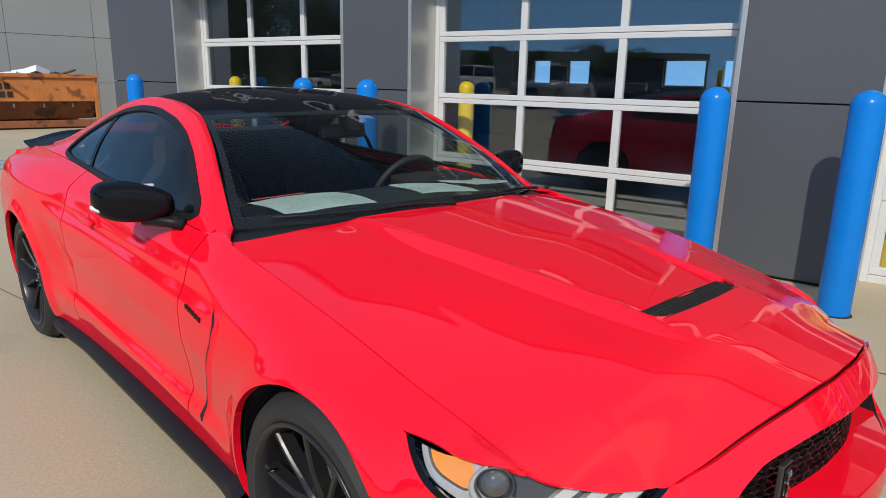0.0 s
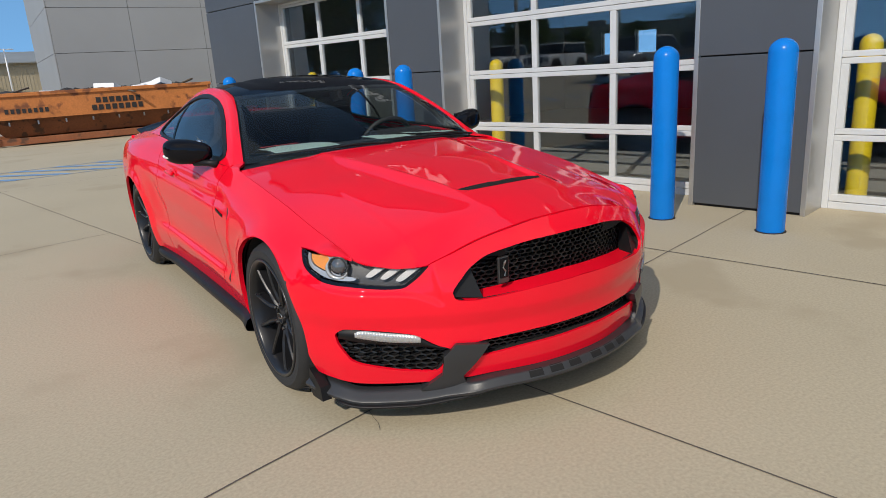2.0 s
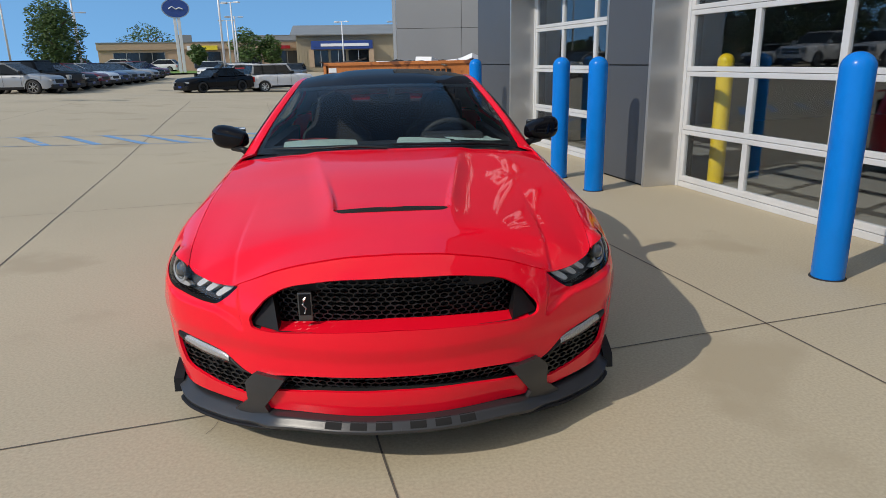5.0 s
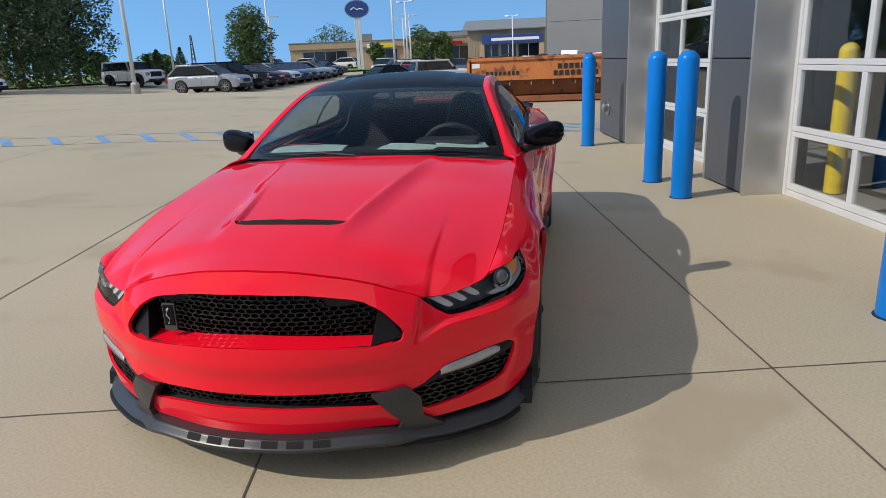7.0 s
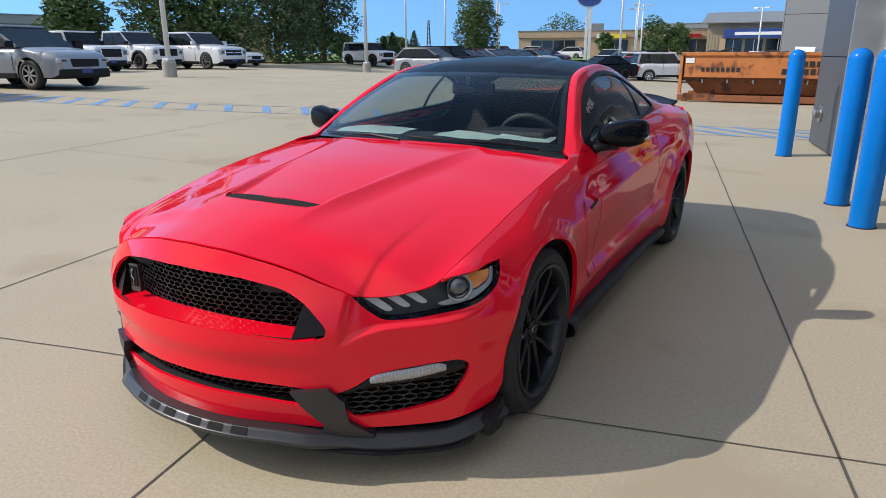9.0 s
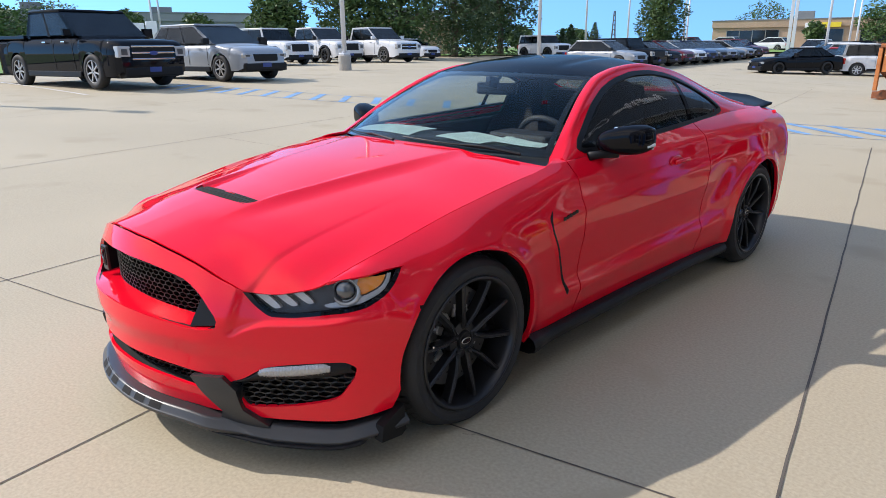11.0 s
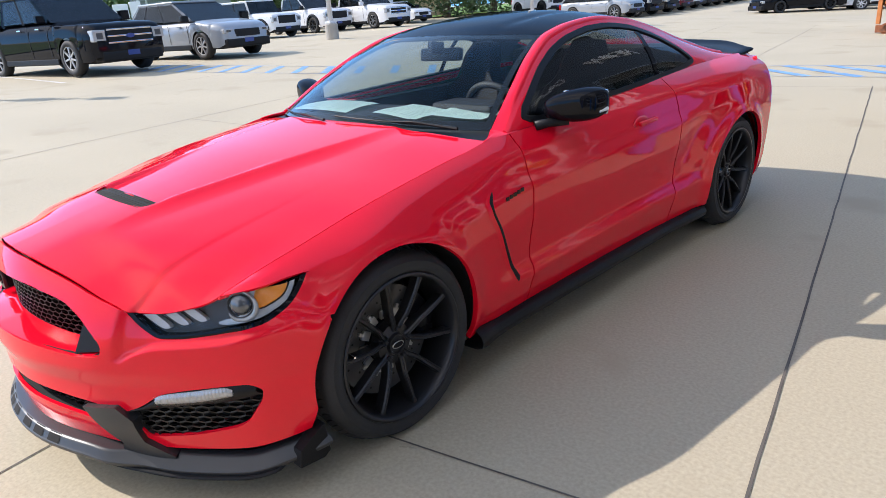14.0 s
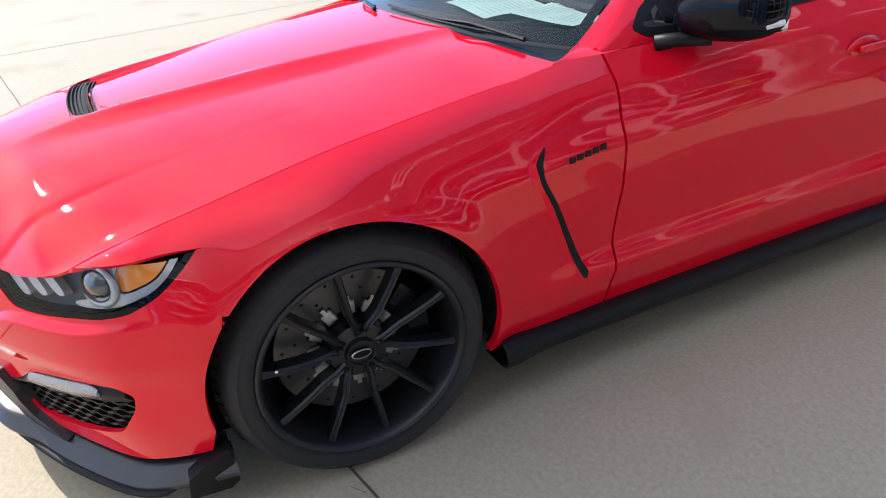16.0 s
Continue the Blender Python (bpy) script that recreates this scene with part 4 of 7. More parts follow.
def spoiler():
    prof = [(3.42, 0.0), (3.50, 0.028), (3.62, 0.045), (3.80, 0.062), (3.815, 0.07), (3.80, 0.048), (3.62, 0.022), (3.50, 0.0)]
    bm = bmesh.new()
    rows = []
    for k in range(25):
        x = lerp(-0.77, 0.77, k / 24)
        d = smooth01((abs(x) - 0.5) / 0.27)
        base = BELT_Z(3.45) - 0.01 + 0.030 * (1 - (x / 0.72) ** 2)
        rows.append([bm.verts.new((x, 3.5 + (y - 3.5) * 0.78 - 0.21 - 0.12 * d - 0.10 * (x / 0.77) ** 2, base + h * (0.85 - 0.25 * d))) for y, h in prof])
    for a, b in zip(rows, rows[1:]):
        for i in range(len(prof)):
            j = (i + 1) % len(prof)
            bm.faces.new((a[i], a[j], b[j], b[i]))
    bm.faces.new(rows[0])
    bm.faces.new(rows[-1][::-1])
    bmesh.ops.recalc_face_normals(bm, faces=bm.faces[:])
    part("spoiler", bm, M["black_gloss"], car, "gloss black rear lip spoiler", True)


spoiler()


# ---- greenhouse ----
def belt(y):
    x, z = crest(y)
    return Vector((x, y, z))


def rail(y):
    return Vector((RAIL_X(y), y, RAIL_Z(y)))


def house(y, t):
    a, b = belt(y), rail(y)
    a.x -= 0.004
    p = a.lerp(b, t)
    p.x += 0.028 * math.sin(math.pi * t) * min(1, (b - a).length / 0.3)
    return p


WIN = rounded([(0.802, 0.924), (1.10, 1.106), (1.25, 1.173), (1.40, 1.217), (1.6, 1.246), (1.80, 1.248), (2.0, 1.225), (2.20, 1.170), (2.36, 1.092), (2.462, 1.008), (2.30, 0.984), (1.9, 0.968), (1.4, 0.948)], 3)
in_win = inside(WIN)
both("side_pillar", M["paint"], lambda u, v: house(lerp(0.74, 3.05, u), v), 120, 22, [lambda p: in_win(p.y, p.z) - 0.008], 0.014, True)
both("pillar_lining", M["interior"], lambda u, v: (lambda p: Vector((p.x - 0.030, p.y, p.z - 0.012)))(house(lerp(0.80, 3.0, u), v)), 60, 14, [lambda p: in_win(p.y, p.z + 0.012) - 0.004], 0, False, "dark inner pillar trim")
both("window_trim", M["black_plastic"], off(lambda u, v: house(lerp(0.78, 2.55, u), v), 0.003), 110, 26, [lambda p: 0.0105 - abs(in_win(p.y, p.z) + 0.001)], 0.012, True, "gloss black window surround")
both("side_window", M["side_glass"], lambda u, v: (lambda p: p - Vector((0.006, 0, 0)))(house(lerp(0.80, 2.50, u), v)), 60, 16, [lambda p: -in_win(p.y, p.z) + 0.004], 0, True, "dark tinted side window")
both("pillar_strip", M["black_gloss"], lambda u, v: (lambda p: p - Vector((0.002, 0, 0)))(house(lerp(1.975, 2.015, u) + 0.05 * v, v)), 3, 14, [lambda p: -in_win(p.y, p.z)], 0, True, "gloss black strip between the side windows")


def roof_edge(y):
    r = rail(y)
    return Vector((r.x - 0.052, y + 0.0, r.z + 0.017))


def rail_strip(u, v):
    y = lerp(0.72, 3.05, u)
    a, b = rail(y), roof_edge(y)
    p = a.lerp(b, v)
    p.z += 0.010 * math.sin(math.pi * v) * smooth01((y - 0.74) / 0.2)
    p.x += 0.006 * math.sin(math.pi * v) * smooth01((y - 0.74) / 0.2)
    return p


both("roof_rail", M["paint"], rail_strip, 90, 8, (), 0.012, True)
both("rail_lining", M["interior"], lambda u, v: (lambda p: Vector((p.x * 0.985, p.y, p.z - 0.016)))(rail_strip(u, v)), 60, 3, (), 0, False, "dark inner rail trim")


def cowl(s):
    return Vector((0.728 * s, 0.475 + 0.245 * abs(s) ** 2.2, 0.950 - 0.036 * s * s))


def header(s):
    y = 1.145 + 0.165 * abs(s) ** 2.2
    e = roof_edge(1.31)
    return Vector(((e.x - 0.004) * s, y, lerp(1.258, e.z + 0.002, s * s)))


def screen(s, t):
    p = cowl(s).lerp(header(s), t)
    w = math.sin(math.pi * t)
    p += Vector((0, -0.018, 0.022)) * w
    # the pillar's own bend, so that the glass meets it
    e = roof_edge(lerp(0.74, 1.31, t))
    p.x = lerp(p.x, s * (e.x - 0.003), abs(s) ** 6)
    return p


whole("windshield", M["car_glass"], lambda u, v: screen(u, v), 30, 24, (), 0.004, False, "clear windshield with a black border")
_in_band = lambda u, v: min(0.965 - u, v - 0.075, 0.955 - v)


def band_sheet():
    """The black printed border of the windshield."""
    bm = bmesh.new()
    n, m = 60, 40
    vs = {}
    for i in range(-n, n + 1):
        for j in range(m + 1):
            u, v = abs(i) / n, j / m
            p = screen(u, v) - Vector((0, -0.002, 0.003))
            vs[i, j] = bm.verts.new((p.x * (1 if i >= 0 else -1), p.y, p.z))
    for i in range(-n, n):
        for j in range(m):
            u, v = (abs(i) + abs(i + 1)) / 2 / n, (j + 0.5) / m
            if _in_band(u, v) < 0:
                bm.faces.new((vs[i, j], vs[i + 1, j], vs[i + 1, j + 1], vs[i, j + 1]))
    bmesh.ops.delete(bm, geom=[v for v in bm.verts if not v.link_faces], context="VERTS")
    return bm


part("windshield_border", band_sheet(), M["black_plastic"], car, "black printed border of the windshield")


def roof(u, v):
    yf, yb = 1.15 + 0.165 * u ** 2.2, 2.42 + 0.12 * u * u
    y = lerp(yf, yb, v)
    e = roof_edge(y)
    x = u * (e.x - 0.003)
    z = lerp(ROOF_Z(y), e.z, u ** 2.4)
    # the shallow double swage
    z -= 0.006 * math.exp(-((u - 0.62) / 0.07) ** 2) * smooth01(v * 4) * smooth01((1 - v) * 4)
    return Vector((x, y, z))


whole("roof", M["black_gloss"], roof, 40, 40, (), 0.015, False, "gloss black painted roof")


def back_glass(u, v):
    yf, yb = 2.425 + 0.12 * u * u, 3.01
    y = lerp(yf, yb, v)
    e = roof_edge(y)
    x = u * (e.x - 0.003)
    return Vector((x, y, lerp(ROOF_Z(y), e.z, u ** 2.4)))


whole("rear_window", M["rear_glass"], back_glass, 20, 16, (), 0.004, False, "tinted rear window")

for _ob in car.children:
    if _ob.name.split(".")[0] in ("windshield", "side_window", "rear_window"):
        _ob.visible_shadow = False
# the fender's top behind the hood, up to the pillar's foot
def cowl_corner(u, v):
    y = lerp(0.60, 0.80, u)
    a = belt(y)
    b = Vector((lerp(0.786, 0.715, smooth01(u * 1.3)), y + 0.01, lerp(a.z, 0.921, min(1, u * 1.6))))
    p = a.lerp(b, v)
    p.z += 0.004 * math.sin(math.pi * v)
    return p


both("cowl_corner", M["paint"], cowl_corner, 14, 5, (), 0.012, True)
# cowl panel and wipers
part("cowl_panel", sheet(lambda u, v: (lambda s: cowl(s) * (1 - v) + (Vector((0.79 * s, 0.45 + 0.175 * abs(s) ** 2.3, 0.925 - 0.03 * s * s))) * v + Vector((0, 0, -0.012)))(u * 2 - 1), 40, 3, (), 0), M["black_plastic"], car, "black cowl panel")
for _x0, _x1, _dy in ((-0.62, -0.06, 0.0), (0.02, 0.60, 0.0)):
    pts = []
    for k in range(9):
        x = lerp(_x0, _x1, k / 8)
        p = screen(abs(x) / 0.72, 0.012 + 0.03 * (1 - k / 8))
        pts.append((x, p.y - 0.006, p.z + 0.007))
    w = part("wiper", b_tube(pts, 0.0035, 6), M["black_plastic"], car, "black wiper")
    part("wiper_arm", b_tube([(_x1 + 0.05, cowl(abs(_x1) / 0.73).y - 0.02, cowl(abs(_x1) / 0.73).z + 0.01), (lerp(_x0, _x1, 0.75), pts[6][1] - 0.01, pts[6][2] + 0.010), pts[4]], [0.007, 0.0045, 0.003], 6), M["black_plastic"], w)


# ---- nose details ----
def honeycomb(x0, x1, z0, z1, keep, y_at, cw, ch, wire=0.0045):
    """A grille of flattened hexagons as thin bars on a curved backing."""
    bm = bmesh.new()
    seen = set()
    rows = int((z1 - z0) / (ch * 0.75)) + 2
    cols = int((x1 - x0) / cw) + 2
    for r in range(rows):
        for c in range(cols):
            cx, cz = x0 + (c + (0.5 if r % 2 else 0)) * cw, z0 + r * ch * 0.75
            ps = [(cx + cw * 0.5 * a, cz + ch * 0.5 * b) for a, b in ((0, 1), (1, 0.5), (1, -0.5), (0, -1), (-1, -0.5), (-1, 0.5))]
            for a, b in zip(ps, ps[1:] + ps[:1]):
                key = tuple(sorted(((round(a[0], 3), round(a[1], 3)), (round(b[0], 3), round(b[1], 3)))))
                mx, mz = (a[0] + b[0]) / 2, (a[1] + b[1]) / 2
                if key in seen or keep(mx, mz) < 0:
                    continue
                seen.add(key)
                d = Vector((b[0] - a[0], 0, b[1] - a[1])).normalized()
                n = Vector((-d.z, 0, d.x)) * wire
                pa, pb = Vector((a[0], y_at(a[0]), a[1])), Vector((b[0], y_at(b[0]), b[1]))
                q = Vector((0, 0.016, 0))
                v = [bm.verts.new(t) for t in (pa + n, pa - n, pb - n, pb + n, pa + n * 0.6 + q, pa - n * 0.6 + q, pb - n * 0.6 + q, pb + n * 0.6 + q)]
                for f in ((0, 1, 2, 3), (0, 3, 7, 4), (1, 5, 6, 2)):
                    bm.faces.new([v[i] for i in f])
    bmesh.ops.recalc_face_normals(bm, faces=bm.faces[:])
    return bm


def plan_y(x):
    return NOSE(u_at_x(min(abs(x), 0.9)))[0].y


def cup(name, outline, depth, parent, label):
    """The dark recess behind an opening."""
    bm = bmesh.new()
    n = len(outline)
    f_, b_ = [], []
    for x, z in outline:
        p = nose(u_at_x(abs(x)), z)
        f_.append(bm.verts.new((x, p.y + 0.012, z)))
        b_.append(bm.verts.new((x, p.y + depth, z)))
    for i in range(n):
        bm.faces.new((f_[i], f_[(i + 1) % n], b_[(i + 1) % n], b_[i]))
    bm.faces.new(b_)
    return part(name, bm, M["dark_void"], parent, label)


def widen(outline):
    right = [p for p in outline if p[0] >= 0]
    return right + [(-x, z) for x, z in reversed(right)]


_gr = cup("upper_grille", widen(GRILLE), 0.14, car, "black honeycomb upper grille")
part("mesh", honeycomb(-0.5, 0.5, 0.50, 0.71, lambda x, z: min(-in_grille(abs(x), z) + 0.004, 0.42 - abs(x)), lambda x: plan_y(x) + 0.085, 0.031, 0.021, 0.0024), M["mesh_black"], _gr)
part("upper_shroud", b_prism([(-0.38, 0.655), (-0.2, 0.69), (0.2, 0.69), (0.38, 0.655), (0.30, 0.634), (-0.30, 0.640)], -0.80, -0.74, "y"), M["black_plastic"], _gr, "plain black strip over the mesh")
for _sx in (1, -1):
    pts = [(0.505 * _sx, -0.772, 0.520), (0.405 * _sx, -0.832, 0.510), (0.425 * _sx, -0.775, 0.632)]
    bm = bmesh.new()
    v = [bm.verts.new(p) for p in pts] + [bm.verts.new((p[0], p[1] + 0.07, p[2])) for p in pts]
    for f in ((0, 1, 2), (3, 5, 4), (0, 3, 4, 1), (1, 4, 5, 2), (2, 5, 3, 0)):
        bm.faces.new([v[i] for i in f])
    bmesh.ops.recalc_face_normals(bm, faces=bm.faces[:])
    part("grille_fin", bm, M["black_plastic"], _gr, "black triangular blade at the end of the grille")
_bd = part("badge", b_box((-0.332, -0.838, 0.545), (-0.284, -0.826, 0.646), 0.003), M["disc_grey"], _gr, "small upright metal badge")
part("badge_inlay", b_box((-0.327, -0.841, 0.566), (-0.289, -0.837, 0.641), 0.002), M["black_gloss"], _bd, "black inlay with a plain curved shape")
part("badge_shape", b_tube([(-0.310, -0.843, 0.574), (-0.304, -0.843, 0.592), (-0.315, -0.843, 0.606), (-0.309, -0.843, 0.624), (-0.303, -0.843, 0.632)], [0.003, 0.003, 0.003, 0.005, 0.002], 6), M["steel"], _bd)
bm = bmesh.new()
_row = []
for k in range(41):
    x = -0.47 + 0.94 * k / 40
    z = spline([(0.0, 0.5355), (0.2, 0.527), (0.33, 0.515), (0.43, 0.508), (0.5, 0.516)])(abs(x)) + 0.002
    _row.append([bm.verts.new((x, plan_y(x) - 0.006, z - 0.004)), bm.verts.new((x, plan_y(x) + 0.085, z + 0.004))])
for a, b in zip(_row, _row[1:]):
    bm.faces.new((a[0], b[0], b[1], a[1]))
part("grille_shelf", bm, M["paint"], _gr, "red lower shelf of the grille opening", True)
_in = cup("lower_inlet", widen(INLET), 0.12, car, "black honeycomb lower inlet")
part("mesh", honeycomb(-0.47, 0.47, 0.27, 0.37, lambda x, z: -in_inlet(abs(x), z) + 0.004, lambda x: plan_y(x) + 0.040, 0.031, 0.019, 0.0024), M["mesh_black"], _in)
for _sx in (1, -1):
    fo = cup("corner_intake", [(x * _sx, z) for x, z in FOG] if _sx > 0 else [(x, z) for x, z in FOG], 0.09, car, "black corner intake with honeycomb mesh")
    if _sx < 0:
        for v in fo.data.vertices:
            v.co.x *= -1
    bm = honeycomb(0.52, 0.86, 0.235, 0.40, lambda x, z: min(-in_fog(x, z) + 0.004, 0.333 + (x - 0.6) * 0.13 - z), lambda x: plan_y(x) + 0.028, 0.033, 0.023, 0.0028)
    for v in bm.verts:
        v.co.x *= _sx
    part("mesh", bm, M["mesh_black"], fo)

    def fog_blade(u, v):
        s = lerp(u_at_x(0.535), u_at_x(0.848), u)
        x = NOSE(s)[0].x
        zt = spline([(0.52, 0.325), (0.562, 0.339), (0.629, 0.386), (0.70, 0.401), (0.79, 0.411), (0.87, 0.406)])(x)
        zb = spline([(0.52, 0.316), (0.56, 0.322), (0.64, 0.337), (0.714, 0.345), (0.80, 0.358), (0.87, 0.378)])(x)
        z = lerp(zb, zt, v)
        p = nose(s, z)
        return p + Vector((0, 0.012, 0)) - Vector((0, 0.016, 0)) * math.sin(math.pi * v)
    part("lamp_surround", sheet(fog_blade, 26, 8, (), 0.01, False, _sx < 0), M["black_plastic"], fo, "black blade round the marker lamp")

    def fog_lamp(u, v):
        s = lerp(u_at_x(0.612), u_at_x(0.803), u)
        x = NOSE(s)[0].x
        z = lerp(spline([(0.6, 0.350), (0.70, 0.358), (0.81, 0.379)])(x), spline([(0.6, 0.364), (0.63, 0.383), (0.72, 0.398), (0.785, 0.407), (0.81, 0.395)])(x), v)
        p = nose(s, z)
        n = NOSE(s)[1]
        return p + Vector((n.x, n.y, 0)) * 0.006 * math.sin(math.pi * v)
    def fog_ribs(u, v):
        p = fog_lamp(u, v)
        n = NOSE(lerp(u_at_x(0.612), u_at_x(0.803), u))[1]
        return p + Vector((n.x, n.y, 0)) * (0.0005 + 0.0012 * abs(math.sin(u * 70)) + 0.001 * abs(math.sin(v * 7)))
    lp = part("marker_lamp", sheet(fog_ribs, 150, 18, (), 0.006, False, _sx < 0), M["lamp_clear"], fo, "clear ribbed marker lamp")
    part("lens", sheet(off(fog_lamp, 0.007), 24, 6, (), 0.004, False, _sx < 0), M["clear"], lp, "clear lens")

    # grey blade running down to the splitter
    fin_o = inside([(0.398, 0.334), (0.512, 0.343), (0.552, 0.296), (0.553, 0.216), (0.62, 0.150), (0.46, 0.150), (0.486, 0.206)])
    part("bumper_blade", sheet(off(lambda u, v: nose(lerp(u_at_x(0.38), u_at_x(0.66), u), lerp(0.13, 0.36, v)), 0.019), 60, 48, [lambda p: -fin_o(abs(p.x), p.z)], 0.045, False, _sx < 0),
         M["grey_plastic"], car, "satin grey angled blade beside the corner intake")


# splitter
def splitter(u, v):
    p, n = NOSE(u)
    h = 1 - smooth01((p.x - 0.42) / 0.14)
    reach = lerp(0.010, 0.036, h)
    # profile: out over the top, down the raked face and back underneath
    z0 = SPLIT_Z(p.x)
    prof = [(-0.050, z0 + 0.003), (lerp(-0.034, -0.020, h), z0), (lerp(-0.026, reach * 0.45, h), z0 - 0.004), (reach - 0.004, z0 - lerp(0.030, 0.026, h)), (reach, z0 - lerp(0.034, 0.030, h)), (reach - 0.002, z0 - lerp(0.046, 0.042, h)), (0.0, z0 - 0.048), (-0.12, z0 - 0.048)]
    x = v * (len(prof) - 1)
    i = min(int(x), len(prof) - 2)
    o, z = (lerp(prof[i][k], prof[i + 1][k], x - i) for k in (0, 1))
    q = p + n * o
    return Vector((max(q.x, 0.0), q.y, z))


whole("splitter", M["grey_plastic"], splitter, 90, 28, [lambda p: -0.335 - p.y], 0.0, True, "satin dark grey front splitter")


def dam(u, v):
    p, n = NOSE(u)
    q = p - n * lerp(0.045, 0.075, v)
    return Vector((max(q.x, 0.0), q.y, lerp(0.235, 0.112, v)))


def tray(u, v):
    """The flat board that steps out under the corner."""
    s = lerp(u_at_x(0.36), u_at_x(0.885), u)
    p, n = NOSE(s)
    w = smooth01(u / 0.12) * smooth01((1 - u) / 0.10)
    reach = lerp(-0.03, 0.022, w)
    zt = SPLIT_Z(p.x) - 0.046
    prof = [(-0.08, zt), (reach - 0.006, zt), (reach, zt - 0.005), (reach - 0.006, zt - 0.012), (-0.08, zt - 0.012)]
    x = v * 4
    i = min(int(x), 3)
    o, z = (lerp(prof[i][k], prof[i + 1][k], x - i) for k in (0, 1))
    q = p + n * o
    return Vector((q.x, q.y, z))


for _m in (False, True):
    part("air_dam", sheet(dam, 60, 2, [lambda p: -0.34 - p.y], 0, False, _m), M["black_plastic"], car, "black air dam under the splitter")
    part("corner_tray", sheet(tray, 48, 4, (), 0, True, _m), M["black_plastic"], car, "black board stepping out under the corner")
for k in range(6):
    _u0 = u_at_x(0.03 + 0.085 * (k % 3))
    _u1 = u_at_x(0.085 + 0.085 * (k % 3))
    part("splitter_mark", sheet(off(lambda u, v: splitter(lerp(_u0, _u1, u), lerp(1.9, 3.0, v) / 7), -0.0015), 4, 3, (), 0, True, k > 2), M["dark_void"], car, "dark pressed mark on the splitter")
for _sx in (1, -1):
    bm = b_prism([(-0.44, 0.165), (-0.40, 0.190), (-0.345, 0.215), (-0.338, 0.115), (-0.36, 0.100), (-0.45, 0.110)], 0.875 * _sx, 0.915 * _sx, "x")
    part("splitter_end", bm, M["black_plastic"], car, "black winglet at the end of the splitter")


# headlights
def lamp_face(u, v):
    s = lerp(u_at_x(0.53), 0.985, u)
    z = lerp(0.535, nose_top(s) - 0.002, v)
    return nose(s, z)


for _sx in (1, -1):
    mir = _sx < 0
    hl = part("headlight", sheet(off(lamp_face, -0.042), 60, 24, [lambda p: -in_lamp(p.y, p.z) + 0.03], 0, False, mir), M["lamp_grey"], car, "dark grey headlight housing")
    part("rim_seal", sheet(off(lamp_face, -0.002), 90, 36, [lambda p: 0.0065 - abs(in_lamp(p.y, p.z) + 0.0045)], 0.04, False, mir), M["black_gloss"], hl, "black edge of the lamp")
    part("lens", sheet(off(lamp_face, -0.003), 50, 20, [lambda p: -in_lamp(p.y, p.z)], 0.0, False, mir), M["clear"], hl, "clear polycarbonate lens").visible_shadow = False
    # three slanted daytime bars
    for k in range(3):
        y0 = -0.690 + 0.036 * k
        bar = inside(rounded([(y0 - 0.010, 0.668 + 0.006 * k), (y0 + 0.011, 0.670 + 0.006 * k), (y0 + 0.060, 0.586 + 0.009 * k), (y0 + 0.040, 0.580 + 0.009 * k)], 3))
        part("light_bar", sheet(off(lamp_face, -0.020), 110, 44, [lambda p: -bar(p.y, p.z)], 0.02, False, mir), M["lamp_bar"], hl, "pale slanted light bar")
    c = Vector((0.814, -0.494, 0.644))
    nrm = Vector((0.72, -0.69, 0.1)).normalized()
    rot = Matrix.Translation(c) @ nrm.to_track_quat("Z", "Y").to_matrix().to_4x4()

    def in_lamp_space(bm):
        bmesh.ops.transform(bm, matrix=rot, verts=bm.verts[:])
        for v in bm.verts:
            v.co.x *= _sx
        if mir:
            bmesh.ops.reverse_faces(bm, faces=bm.faces[:])
        return bm
    part("projector_ring", in_lamp_space(b_lathe([(0.036, -0.03), (0.0385, -0.004), (0.037, 0.002), (0.034, -0.002), (0.033, -0.02)], 32)), M["lamp_grey"], hl, "dark projector ring", True)
    dome = [(0.034, -0.014)] + [(0.034 * math.cos(a * math.pi / 16), -0.014 + 0.026 * math.sin(a * math.pi / 16)) for a in range(1, 8)] + [(0.0, 0.014)]
    part("projector", in_lamp_space(b_lathe(dome, 28)), M["projector_glass"], hl, "clear glass projector", True)
    # bright crescent that hooks round the projector on its outer side
    bm = bmesh.new()
    rows = []
    for k in range(25):
        t = k / 24
        a = math.radians(lerp(-150, 70, t))
        wd = 0.014 * math.sin(math.pi * min(1, t * 1.15 + 0.02)) ** 0.8 if t < 0.85 else 0.014 * math.sin(math.pi * min(0.98, t * 1.15)) ** 0.8
        ca, sa = math.cos(a), math.sin(a)
        rows.append([bm.verts.new((r * ca, r * sa, h)) for r, h in ((0.0385, -0.006), (0.039, 0.002), (0.0395 + wd, 0.0), (0.0395 + wd, -0.010))])
    for p, q in zip(rows, rows[1:]):
        for i in range(3):
            bm.faces.new((p[i], p[i + 1], q[i + 1], q[i]))
    bmesh.ops.recalc_face_normals(bm, faces=bm.faces[:])
    part("crescent", in_lamp_space(bm), M["lamp_clear"], hl, "bright crescent round the projector", True)
    am = inside(rounded([(-0.448, 0.682), (-0.338, 0.689), (-0.384, 0.648), (-0.458, 0.620)], 3))
    part("turn_signal", sheet(off(lamp_face, -0.020), 80, 30, [lambda p: -am(p.y, p.z)], 0.02, False, mir), M["amber"], hl, "amber turn signal reflector")
    br = inside(rounded([(-0.472, 0.692), (-0.312, 0.695), (-0.378, 0.634), (-0.460, 0.598), (-0.535, 0.588), (-0.548, 0.599), (-0.492, 0.614), (-0.474, 0.650)], 2))
